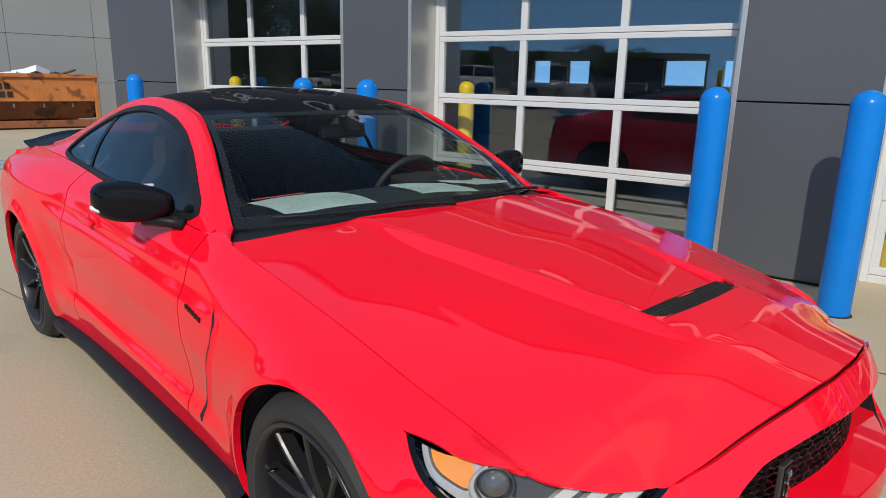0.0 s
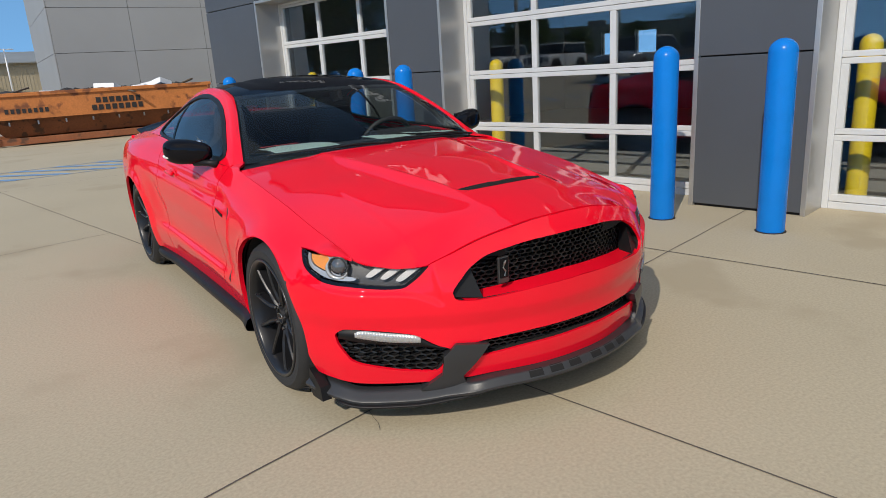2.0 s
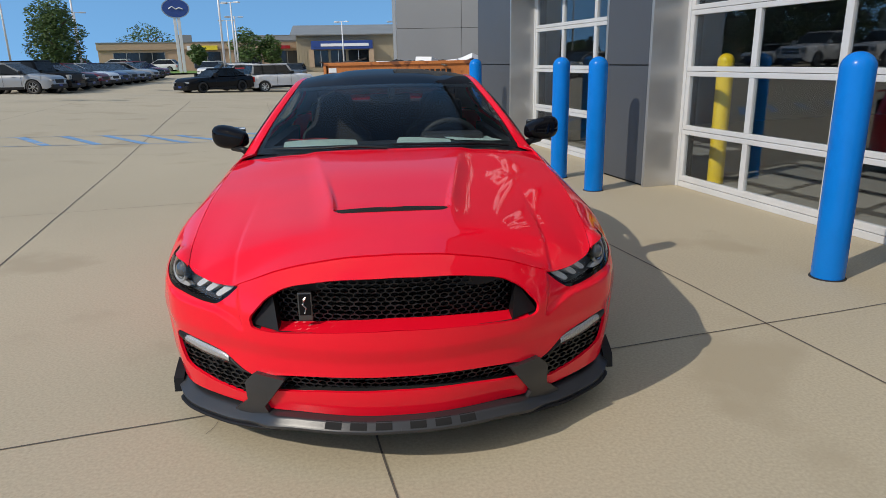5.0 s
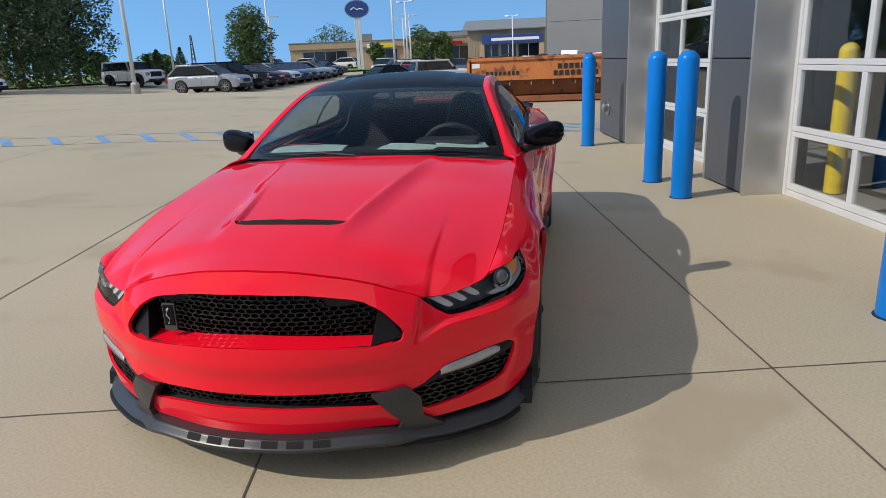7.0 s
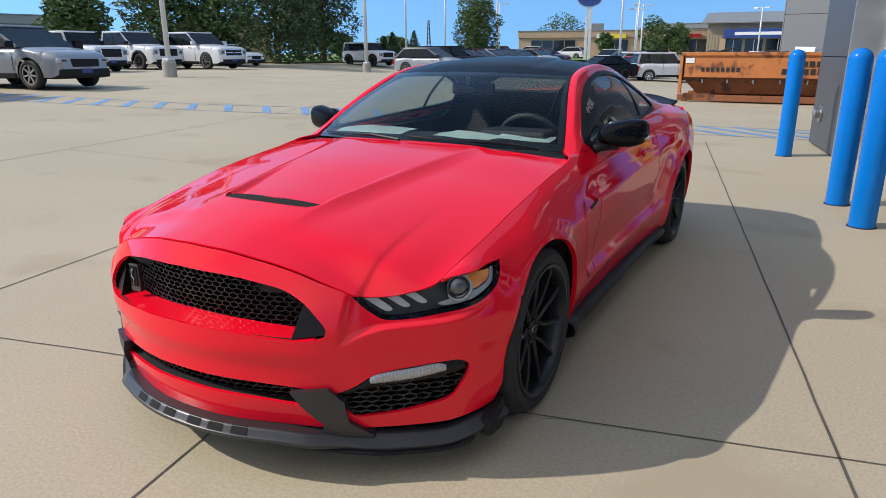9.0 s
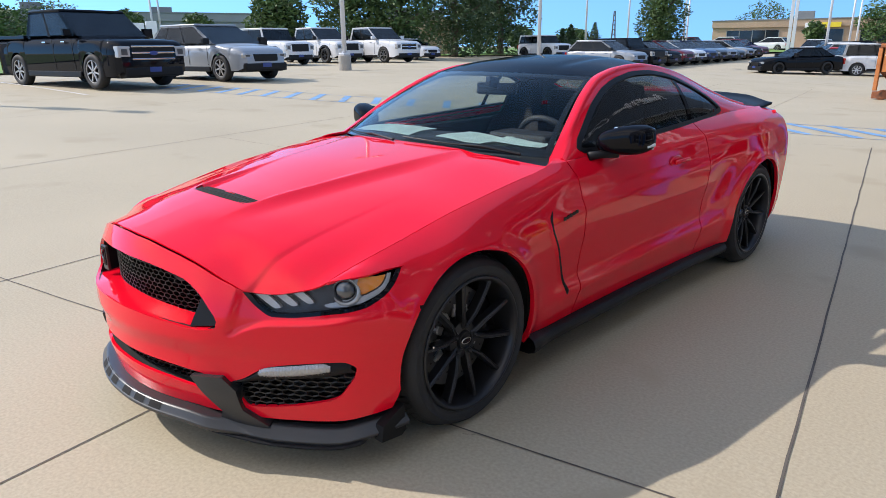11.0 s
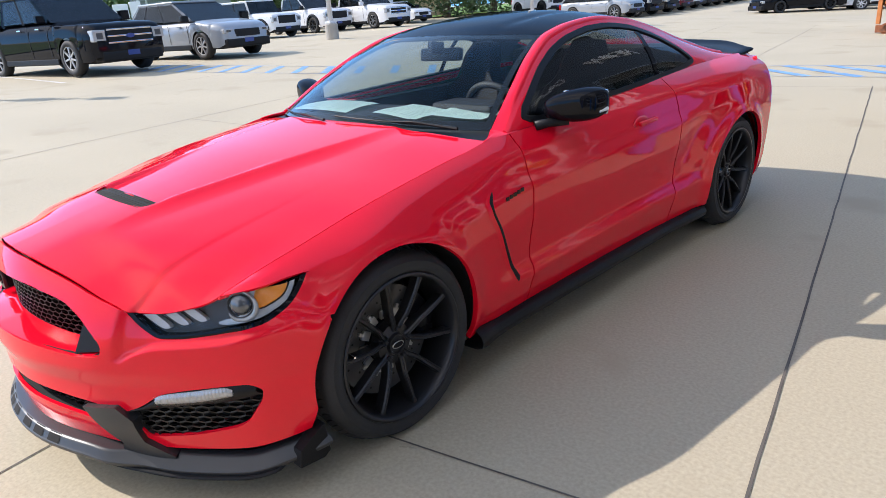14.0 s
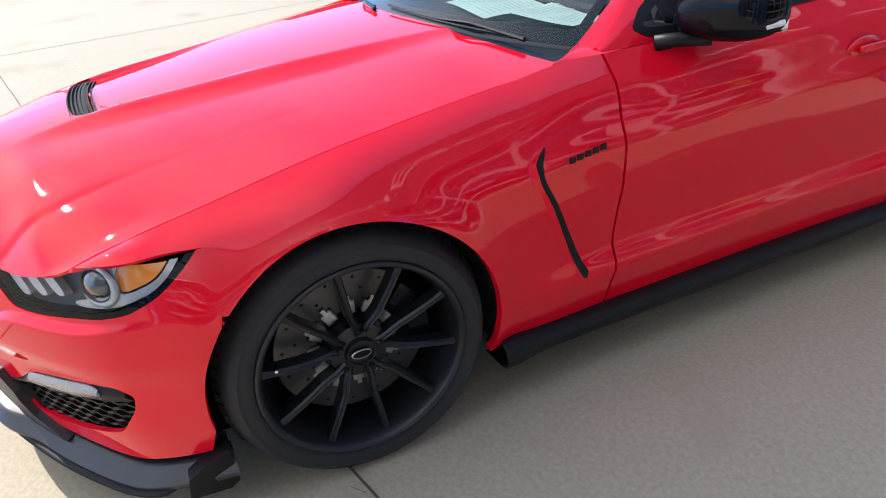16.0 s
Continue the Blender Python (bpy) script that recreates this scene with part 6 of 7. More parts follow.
def skip():
    d = thing("roll_off_skip", "orange-brown rusted steel roll-off skip filled with scrap", "skip", pose(-1.85, 18.75, lot_height(0, 19)), )
    L, W, H = 5.95, 2.3, 1.42
    prof = [(0.0, 0.28), (0.0, 1.32), (W, 1.32), (W, 0.28)]

    def face(name, pts, mat, label=""):
        bm = bmesh.new()
        v = [bm.verts.new(p) for p in pts]
        bm.faces.new(v)
        r = bmesh.ops.solidify(bm, geom=bm.faces[:], thickness=0.03)
        return part(name, bm, mat, d, label)
    # long sides: upright upper plate and a tapered lower plate
    for y, t in ((0.0, 0.22), (W, -0.22)):
        part("side_plate", b_box((0.05, y - 0.02, 0.72), (L - 0.07, y + 0.02, 1.32)), M["rust"], d)
        face("lower_plate", [(0.42, y + t, 0.26), (L - 0.1, y + t, 0.26), (L, y, 0.72), (0.0, y, 0.72)], M["rust_dark"], "dark brown lower plate")
        part("top_rail", b_box((-0.05, y - 0.07, 1.32), (L + 0.05, y + 0.07, H), 0.015), M["rust"], d)
        part("foot_beam", b_box((-0.12, y + t - 0.08, 0.04), (L, y + t + 0.08, 0.22), 0.015), M["rust_dark"], d, "rusty foot beam")
    face("end_plate", [(0.0, 0, 0.72), (0.0, W, 0.72), (0.0, W, 1.32), (0.0, 0, 1.32)], M["rust"])
    face("end_slope", [(0.42, 0.22, 0.26), (0.42, W - 0.22, 0.26), (0.0, W, 0.72), (0.0, 0, 0.72)], M["rust_dark"])
    face("end_plate", [(L, 0, 0.26), (L, W, 0.26), (L, W, 1.32), (L, 0, 1.32)], M["rust"])
    face("floor_plate", [(0.42, 0.22, 0.26), (L - 0.1, 0.22, 0.26), (L - 0.1, W - 0.22, 0.26), (0.42, W - 0.22, 0.26)], M["rust_dark"])
    for x in (-0.03, L - 0.02):
        part("end_rail", b_box((x - 0.05, 0.07, 1.32), (x + 0.05, W - 0.07, H), 0.012), M["rust"], d)
        part("end_post", b_box((x - 0.05, -0.06, 0.25), (x + 0.04, 0.06, 1.32), 0.012), M["rust"], d)
    for k in range(8):
        part("hook", b_box((0.55 + k * 0.68, 0.02, 0.56), (0.59 + k * 0.68, 0.06, 0.66), 0.006), M["steel"], d, "small steel lashing hook")
    for y in (0.25, W - 0.25):
        part("roller", b_lathe([(0.0, -0.09), (0.13, -0.09), (0.13, 0.09), (0.0, 0.09)], 20), M["rust_dark"], d).matrix_basis = pose(0.1, y, 0.13, 90, 0, 0)
    # unreadable lettering is kept as plain stencilled bars
    for z, x0, n, s in ((1.02, 2.75, 7, 0.175), (0.82, 2.62, 8, 0.175)):
        for k in range(n):
            part("stencil_bar", b_box((x0 + k * s, -0.036, z), (x0 + k * s + 0.125, -0.032, z + 0.15)), M["ink"], d, "black stencilled bar")
    for k in range(8):
        part("stencil_bar", b_box((0.52 + k * 0.135, -0.036, 0.88), (0.52 + k * 0.135 + 0.085, -0.032, 1.0)), M["ink"], d, "black stencilled bar")
    part("notice", b_box((0.08, -0.036, 1.12), (0.32, -0.032, 1.26)), M["sign_white"], d, "white notice")
    # scrap heap, several loose pieces
    random.seed(5)
    fills = [("scrap_heap", M["ink"], 26), ("scrap_board", M["sign_white"], 7), ("scrap_timber", M["bark"], 9)]
    for nm, mt, n in fills:
        for k in range(n):
            sc = thing(nm, {"scrap_heap": "dark bagged scrap lying in the skip", "scrap_board": "white scrap board in the skip", "scrap_timber": "scrap timber lying in the skip"}[nm], "scrap",
                       pose(-1.85 + random.uniform(0.3, 5.6), 18.75 + random.uniform(0.25, 2.0), lot_height(0, 19) + (1.20 if nm == "scrap_heap" else 1.36), random.uniform(-15, 25), random.uniform(-20, 20), random.uniform(0, 180)), "scrap in the skip")
            bm = bmesh.new()
            if nm == "scrap_heap":
                bmesh.ops.create_icosphere(bm, subdivisions=2, radius=random.uniform(0.22, 0.38))
                for v in bm.verts:
                    v.co *= 1 + 0.45 * noise.noise(v.co * 5 + Vector((k, 0, 0)))
                    v.co.z *= 0.75
            elif nm == "scrap_board":
                b_box((-0.3, -0.22, -0.02), (0.3, 0.22, 0.03 + 0.12 * (k % 2)), 0.01, bm)
            else:
                b_box((-0.8, -0.045, -0.02), (0.8, 0.045, 0.02), 0.004, bm)
            part("piece", bm, mt, sc)


skip()


# ---- other vehicles ----
def car_wheel(R, w, rim_mat, parent, at):
    wh = new("wheel")
    wh.parent = parent
    wh.matrix_basis = at
    part("tyre", b_lathe([(R * 0.66, -w / 2), (R * 0.93, -w / 2), (R, -w * 0.34), (R, w * 0.34), (R * 0.93, w / 2), (R * 0.66, w / 2)], 28, "x", closed=True), M["rubber"], wh, smooth=True)
    part("rim", b_lathe([(0.0, w * 0.30), (R * 0.18, w * 0.32), (R * 0.22, w * 0.12), (R * 0.56, w * 0.10), (R * 0.60, w * 0.44), (R * 0.69, w * 0.46), (R * 0.69, -w * 0.4)], 28, "x"), M["dark_void"], wh)
    for k in range(7):
        a = 2 * math.pi * k / 7
        part("spoke", b_box((w * 0.30, -R * 0.055, R * 0.06), (w * 0.44, R * 0.055, R * 0.66), 0.008, m=Matrix.Rotation(a, 4, "X")), rim_mat, wh)
    part("rim_ring", b_lathe([(R * 0.60, w * 0.40), (R * 0.64, w * 0.50), (R * 0.70, w * 0.48), (R * 0.68, w * 0.36)], 28, "x", closed=True), rim_mat, wh)
    return wh


def vehicle(kind, paint, at, label, category="car", group="", rim="steel", L=4.8, W=1.88, H=1.72, R=0.36, hood_z=1.0, belt=1.05, wb=2.85, nose_x=0.92, ws=0.95, roof0=0.1, roof1=-1.9, tail=-2.25,
            bed=False, chrome_grille=False, flare=False, detail=True):
    """A parked vehicle. Forward is +y of its own frame; wheels touch z = 0."""
    v = thing("parked_" + kind, label, category, at, group)
    f, b = L * 0.5, -L * 0.5
    fa = wb * 0.5 + 0.03
    ra = fa - wb
    clear = 0.22 if kind in ("sedan", "hatchback") else 0.30
    hw = W / 2
    # lower body, lofted along its length, with rounded shoulders and open wheel arches
    top = spline([(b - 0.01, belt - 0.34), (b + 0.03, belt - 0.10), (b + 0.12, belt - 0.01), (b + 0.5, belt), (ws - 0.02, belt), (ws + 0.25, hood_z + (belt - hood_z) * 0.5), (f - 0.85, hood_z), (f - 0.35, hood_z - 0.05),
                  (f - 0.12, hood_z - 0.13), (f - 0.02, hood_z - 0.26), (f + 0.01, hood_z - 0.42)])
    blunt = kind in ("pickup", "off_roader")
    if blunt:
        top = spline([(b - 0.01, belt - 0.20), (b + 0.03, belt - 0.04), (b + 0.12, belt - 0.005), (b + 0.5, belt), (ws - 0.02, belt), (ws + 0.12, hood_z + (belt - hood_z) * 0.6), (f - 0.85, hood_z), (f - 0.30, hood_z - 0.03),
                      (f - 0.10, hood_z - 0.07), (f - 0.02, hood_z - 0.13), (f + 0.01, hood_z - 0.24)])
    plan = spline([(b - 0.01, lerp(0.80, 0.92, blunt)), (b + 0.10, lerp(0.93, 0.98, blunt)), (b + 0.5, 0.99), (0.0, 1.0), (f - 0.9, 0.99), (f - 0.45, lerp(0.95, 0.98, blunt)), (f - 0.15, lerp(0.86, 0.94, blunt)), (f + 0.01, lerp(0.70, 0.86, blunt))])

    def under(y):
        z = clear
        for c in (fa, ra):
            rr = R + 0.055
            if abs(y - c) < rr:
                z = max(z, R + math.sqrt(rr * rr - (y - c) ** 2) - 0.0)
        if y > f - 0.3:
            z = max(z, clear + 0.10 * smooth01((y - f + 0.3) / 0.3))
        return z
    ys = sorted({round(b - 0.01 + (L + 0.02) * k / 54, 4) for k in range(55)} | {round(c + (R + 0.055) * q, 4) for c in (fa, ra) for q in (-1.0, -0.995, -0.97, -0.9, 0.9, 0.97, 0.995, 1.0)} | {b + 0.03, b + 0.06, f - 0.05, f - 0.02, f + 0.005})
    bm = bmesh.new()
    rows = []
    for y in ys:
        zt, zb, w = top(y), under(y), hw * plan(y)
        zb = min(zb, zt - 0.12)
        side_ = []
        for t in (0.0, 0.18, 0.36, 0.52, 0.68, 0.82, 0.92, 0.975):
            z = lerp(zb, zt, t)
            rel = (z - clear) / (belt - clear)
            bulge = 1 - 0.05 * (rel - 0.55) ** 2 * 2 - 0.012 * math.exp(-((rel - 0.42) / 0.08) ** 2)
            rnd = 0.0 if t < 0.8 else (0.015, 0.045, 0.09)[(0.82, 0.92, 0.975).index(t)]
            side_.append((w * bulge - rnd, z))
        side_ += [(w * 0.80, zt + 0.008), (w * 0.45, zt + 0.022), (0.0, zt + 0.028)]
        rows.append([bm.verts.new((x, y, z)) for x, z in side_] + [bm.verts.new((-x, y, z)) for x, z in reversed(side_[:-1])])
    for p, q in zip(rows, rows[1:]):
        for i in range(len(p) - 1):
            bm.faces.new((p[i], p[i + 1], q[i + 1], q[i]))
    bm.faces.new(rows[0])
    bm.faces.new(rows[-1][::-1])
    bmesh.ops.recalc_face_normals(bm, faces=bm.faces[:])
    part("body", bm, paint, v, smooth=True)
    # glasshouse
    inx = 0.20 if kind not in ("pickup", "off_roader") else 0.14
    bx, tx = hw - 0.06, hw - inx

    def quad(name, pts, mat, lab="", th=0.02):
        bmq = bmesh.new()
        bmq.faces.new([bmq.verts.new(p) for p in pts])
        bmesh.ops.solidify(bmq, geom=bmq.faces[:], thickness=th)
        return part(name, bmq, mat, v, lab)
    quad("windscreen", [(-bx, ws, belt), (bx, ws, belt), (tx, roof0, H - 0.05), (-tx, roof0, H - 0.05)], M["dark_glass"], "dark windscreen")
    quad("rear_screen", [(bx, tail, belt), (-bx, tail, belt), (-tx, roof1, H - 0.05), (tx, roof1, H - 0.05)], M["dark_glass"], "dark rear screen")
    for sx in (1, -1):
        def at_(t, h):
            p0 = Vector((bx * sx, lerp(ws, tail, t), belt))
            p1 = Vector((tx * sx, lerp(roof0, roof1, t), H - 0.05))
            return p0.lerp(p1, h)
        for t0, t1 in ((0.06, 0.40), (0.43, 0.72), (0.75, 0.95)) if not bed else ((0.08, 0.50), (0.55, 0.93)):
            quad("side_window", [at_(t0, 0.06), at_(t1, 0.06), at_(t1, 0.92), at_(t0, 0.92)], M["dark_glass"], "dark side window")
        for t0, t1 in ((0.0, 0.06), (0.40, 0.43), (0.72, 0.75), (0.95, 1.0)) if not bed else ((0.0, 0.08), (0.50, 0.55), (0.93, 1.0)):
            quad("pillar", [at_(t0, 0.0), at_(t1, 0.0), at_(t1, 1.0), at_(t0, 1.0)], paint if t0 in (0.0, 0.95, 0.93) else M["black_plastic"])
        if detail:
            mm = part("door_mirror", b_box((hw * sx - 0.02, ws - 0.28, belt + 0.0), (hw * sx + 0.20 * sx, ws - 0.14, belt + 0.18), 0.03), M["black_plastic"] if not chrome_grille else paint, v)
            for yy in ((-0.10, -1.05) if not bed else (-0.02, -0.95)):
                part("door_handle", b_box((hw * sx - 0.005, ws - 0.65 + yy, belt - 0.14), (hw * sx + 0.03 * sx, ws - 0.47 + yy, belt - 0.11), 0.006), paint if not chrome_grille else M["chrome"], v)
                part("door_gap", b_box((hw * sx - 0.004, ws - 0.20 + yy, clear + 0.16), (hw * sx + 0.003 * sx, ws - 0.19 + yy, belt - 0.05)), M["joint_dark"], v)
            part("sill", b_box((hw * sx * 0.97, ra + R + 0.1, clear - 0.02), (hw * sx * 1.01, fa - R - 0.1, clear + 0.12), 0.02), M["black_plastic"], v)
        quad("rail", [at_(0.0, 0.92), at_(1.0, 0.92), at_(1.0, 1.0), at_(0.0, 1.0)], paint, "", 0.025)
    part("roof", b_box((-tx - 0.012, roof1 - 0.03, H - 0.075), (tx + 0.012, roof0 + 0.03, H), 0.036), paint, v, smooth=True)
    # lights, grille, bumpers
    for sx in (1, -1):
        x0, x1 = sorted((sx * hw * lerp(0.50, 0.60, blunt), sx * hw * lerp(0.83, 0.925, blunt)))
        hl_ = part("headlight", b_box((x0, f - 0.20, hood_z - lerp(0.34, 0.44, blunt)), (x1, f - lerp(0.012, -0.012, blunt), hood_z - lerp(0.22, 0.17, blunt)), 0.03), M["lamp_clear"], v, "clear headlight")
        part("lamp_inner", b_box((lerp(x0, x1, 0.25), f - 0.1, hood_z - lerp(0.31, 0.38, blunt)), (lerp(x0, x1, 0.75), f + lerp(-0.008, 0.017, blunt), hood_z - lerp(0.25, 0.24, blunt)), 0.01), M["lamp_grey"], hl_)
        x0, x1 = sorted((sx * hw * 0.80, sx * hw * 0.965))
        part("tail_lamp", b_box((x0, b - 0.01, belt - 0.42), (x1, b + 0.10, belt - 0.10), 0.02), M["red_lens"], v, "red tail lamp")
    part("grille", b_box((-hw * lerp(0.46, 0.57, blunt), f - 0.10, hood_z - lerp(0.46, 0.52, blunt)), (hw * lerp(0.46, 0.57, blunt), f + 0.014, hood_z - lerp(0.24, 0.14, blunt)), 0.03), M["black_plastic"], v, "dark grille")
    if chrome_grille:
        for k in range(3):
            z = hood_z - 0.50 + 0.150 * k
            part("grille_bar", b_box((-hw * 0.585, f - 0.02, z), (hw * 0.585, f + 0.035, z + 0.042), 0.012), M["chrome"], v, "chrome grille bar")
        part("grille_oval", b_lathe([(0.0, 0.05), (0.10, 0.05), (0.11, 0.03)], 24), M["sign_blue"], v, "plain blue oval").matrix_basis = pose(0, f - 0.01, hood_z - 0.34, -90, 0, 0) @ Matrix.Diagonal((1.1, 0.5, 1, 1))
    part("lower_bumper", b_box((-hw * 0.80, f - 0.28, clear - 0.02), (hw * 0.80, f + 0.03, clear + 0.22), 0.05), M["black_plastic"], v, "black lower bumper")
    part("plate", b_box((-0.16, f + 0.031, clear + 0.10), (0.16, f + 0.04, clear + 0.22), 0.004), M["sign_blue"], v, "plain blue front plate")
    part("underbody", b_box((-hw * 0.8, b + 0.2, clear - 0.04), (hw * 0.8, f - 0.2, clear + 0.1)), M["dark_void"], v)
    if bed:
        part("bed_well", b_box((-hw * 0.85, b + 0.12, belt - 0.03), (hw * 0.85, tail - 0.12, belt + 0.004)), M["dark_void"], v, "dark load bed")
        for sx in (1, -1):
            x0, x1 = sorted((sx * hw * 0.86, sx * hw * 0.99))
            part("bed_rail", b_box((x0, b + 0.04, belt - 0.04), (x1, tail - 0.03, belt + 0.06), 0.02), paint, v)
        part("tailgate", b_box((-hw * 0.85, b + 0.0, belt - 0.5), (hw * 0.85, b + 0.08, belt + 0.06), 0.02), paint, v)
    if flare:
        for sx in (1, -1):
            for c in (fa, ra):
                bm = bmesh.new()
                rr = []
                for k in range(13):
                    t = math.pi * k / 12
                    rr.append([bm.verts.new((x, c + q * math.cos(t), R + q * math.sin(t))) for x, q in ((sx * hw * 0.96, R + 0.05), (sx * (hw + 0.05), R + 0.05), (sx * (hw + 0.04), R + 0.14), (sx * hw * 0.96, R + 0.16))])
                for p, q in zip(rr, rr[1:]):
                    for i in range(3):
                        bm.faces.new((p[i], p[i + 1], q[i + 1], q[i]))
                bmesh.ops.recalc_face_normals(bm, faces=bm.faces[:])
                part("arch_flare", bm, M["black_plastic"], v, "black arch flare")
    w0 = car_wheel(R, 0.24, M[rim], v, pose(hw - 0.12, fa, R))
    for x, y, rz in ((hw - 0.12, ra, 0), (-hw + 0.12, fa, 180), (-hw + 0.12, ra, 180)):
        copy_thing(w0, pose(x, y, R, 0, 0, rz))
    return v


def stand(x, y, heading):
    """The pose of a vehicle on the lot; heading in degrees from +y, anticlockwise."""
    return pose(x, y, lot_height(x, y), 0, 0, heading)


TRUCK = dict(L=5.9, W=2.03, H=1.95, R=0.42, hood_z=1.19, belt=1.27, wb=3.68, ws=1.32, roof0=0.50, roof1=-1.02, tail=-1.22, bed=True)
SUV = dict(L=4.85, W=1.93, H=1.67, R=0.38, hood_z=1.01, belt=1.06, wb=2.88, ws=1.22, roof0=0.12, roof1=-1.70, tail=-2.34)
BOXY = dict(L=4.7, W=1.93, H=1.83, R=0.40, hood_z=1.17, belt=1.20, wb=2.95, ws=0.72, roof0=0.45, roof1=-2.15, tail=-2.28)
SEDAN = dict(L=4.75, W=1.85, H=1.42, R=0.33, hood_z=0.90, belt=0.93, wb=2.80, ws=0.80, roof0=0.0, roof1=-1.05, tail=-1.75)
_bp = vehicle("pickup", M["v_black"], stand(-17.7, 5.0, -79), "glossy black crew-cab pickup with chrome grille and bright wheels", "pickup", rim="lamp_clear", chrome_grille=True, **TRUCK)
_yr = part("year_sticker", b_text("2020", 0.17, 0.01), M["sign_white"], _bp, "white year numerals on the windscreen")
_yr.matrix_basis = pose(0.24, 0.67, 1.735, -48, 0, 180)
vehicle("crossover", M["v_silver"], stand(-18.1, 8.95, -82), "silver crossover with bright multi-spoke wheels", "car", rim="lamp_clear", **SUV)
vehicle("off_roader", M["v_white"], stand(-29.2, 17.8, -84), "boxy white off-roader with black bumper and flares", "car", rim="black_plastic", flare=True, **BOXY)
vehicle("pickup", M["v_white"], stand(-31.2, 22.3, -90), "off-white crew-cab pickup with black arch flares", "pickup", rim="black_plastic", flare=True, **TRUCK)
vehicle("pickup", M["v_white"], stand(-29.2, 24.9, -90), "white crew-cab pickup with chrome grille", "pickup", rim="steel", chrome_grille=True, **TRUCK)
vehicle("sedan", M["v_white"], stand(-33.6, 31.8, -92), "small white coupe at the end of the row", "car", **SEDAN)
vehicle("off_roader", M["v_white"], stand(-31.0, 44.3, -104), "white boxy off-roader with a dark roof", "car", rim="black_plastic", flare=True, **BOXY)
vehicle("minivan", M["v_silver"], stand(-20.0, 35.6, -92), "silver crossover at the head of a parked row", "car", group="parked row of cars", **SUV)
random.seed(11)
for _k, (_c, _spec, _kind) in enumerate((("v_black", BOXY, "off_roader"), ("v_black", SUV, "crossover"), ("v_maroon", SUV, "crossover"), ("v_white", SUV, "crossover"), ("v_blue", SUV, "crossover"), ("v_grey", SUV, "crossover"),
                                  ("v_silver", SUV, "crossover"), ("v_grey", SEDAN, "sedan"), ("v_silver", SUV, "crossover"), ("v_black", SUV, "crossover"), ("v_maroon", SUV, "crossover"))):
    vehicle(_kind, M[_c], stand(-20.2 - 0.34 * _k, 38.5 + 2.75 * _k, -94 + random.uniform(-2, 2)), {"v_black": "black", "v_maroon": "dark red", "v_white": "white", "v_blue": "dark blue", "v_grey": "dark grey", "v_silver": "silver"}[_c] + " car in the parked row", "car", "parked row of cars", detail=False, **_spec)
vehicle("sedan", M["v_black"], stand(-10.6, 40.4, 138), "black sports sedan with black wheels", "car", rim="black_plastic", **SEDAN)
vehicle("sedan", M["v_red"], stand(-9.9, 45.5, 138), "red sedan parked behind the black one", "car", **SEDAN)
vehicle("crossover", M["v_white"], stand(-7.1, 43.4, -62), "white compact off-roader with steel-style wheels", "car", rim="sign_white", L=4.4, W=1.88, H=1.79, R=0.36, hood_z=1.12, belt=1.14, wb=2.67, ws=0.80, roof0=0.35, roof1=-1.95, tail=-2.12)
for _k, (_c, _x, _y, _h) in enumerate((("v_white", -11.5, 56, -62), ("v_white", -10.2, 51.5, -62), ("v_grey", -13.0, 60, -62), ("v_blue", -4.6, 62, 180), ("v_grey", -8.6, 63, 180), ("v_black", -12.5, 62, 180), ("v_white", -17, 66, 180), ("v_grey", 0.5, 55, 180),
                                   ("v_maroon", -38, 84, 92), ("v_white", -33, 84, 92), ("v_black", -43, 86, 92), ("v_white", -30.0, 92, 88))):
    vehicle("crossover", M[_c], stand(_x, _y, _h), {"v_white": "white", "v_grey": "grey", "v_blue": "dark blue", "v_black": "black", "v_maroon": "dark red"}[_c] + " car far across the lot", "car", "cars far across the lot", detail=False, **SUV)


# ---- lamp posts and signs ----
def lamp_post(x, y, h, r=0.09, arms=2, base=True, turn=0):
    z = lot_height(x, y)
    p = thing("lamp_post", "white lot lamp post on a concrete base" if base else "white lot lamp post", "lamp post", pose(x, y, z, 0, 0, turn), "lamp posts")
    z0 = 0.0
    if base:
        part("base", b_lathe([(0.26, -0.1), (0.26, 0.58), (0.22, 0.62)], 20), M["grey_conc"], p, "round concrete base")
        part("bolt_cover", b_box((-0.17, -0.17, 0.62), (0.17, 0.17, 0.70), 0.02), M["pole"], p)
        z0 = 0.62
    part("shaft", b_tube([(0, 0, z0), (0, 0, h)], [r, r * 0.75], 12), M["pole"], p, smooth=True)
    for k in range(arms):
        sx = 1 if k == 0 else -1
        a = part("arm", b_box((0.0, -0.03, h - 0.10), (0.55 * sx, 0.03, h - 0.04)), M["pole"], p)
        part("lamp_head", b_box((0.45 * sx, -0.17, h - 0.12), (1.05 * sx, 0.17, h), 0.03), M["pole"], a, "flat lamp head")


lamp_post(-20.3, 15.75, 9.0, 0.10)
lamp_post(-24.6, 34.9, 10.0, 0.12)
lamp_post(-21.1, -3.3, 9.0, 0.10, turn=31)
for _x, _y, _h, _a in ((-13.3, 55.5, 9.5, 2), (-15.5, 70.4, 7.4, 2), (-17.3, 80.2, 6.5, 2), (-20.3, 89.8, 6.6, 2), (-5.6, 91.9, 6.9, 2), (1.5, 92.0, 7.0, 2), (-29.2, 66.1, 6.1, 1), (-35.5, 57.3, 9.5, 1), (-34.5, 63.7, 9, 1), (-27.5, 61.8, 9, 1), (-61.7, 26.3, 9, 1), (-58, 24, 8, 1)):
    lamp_post(_x, _y, _h, 0.10, _a, False, random.uniform(-30, 30))


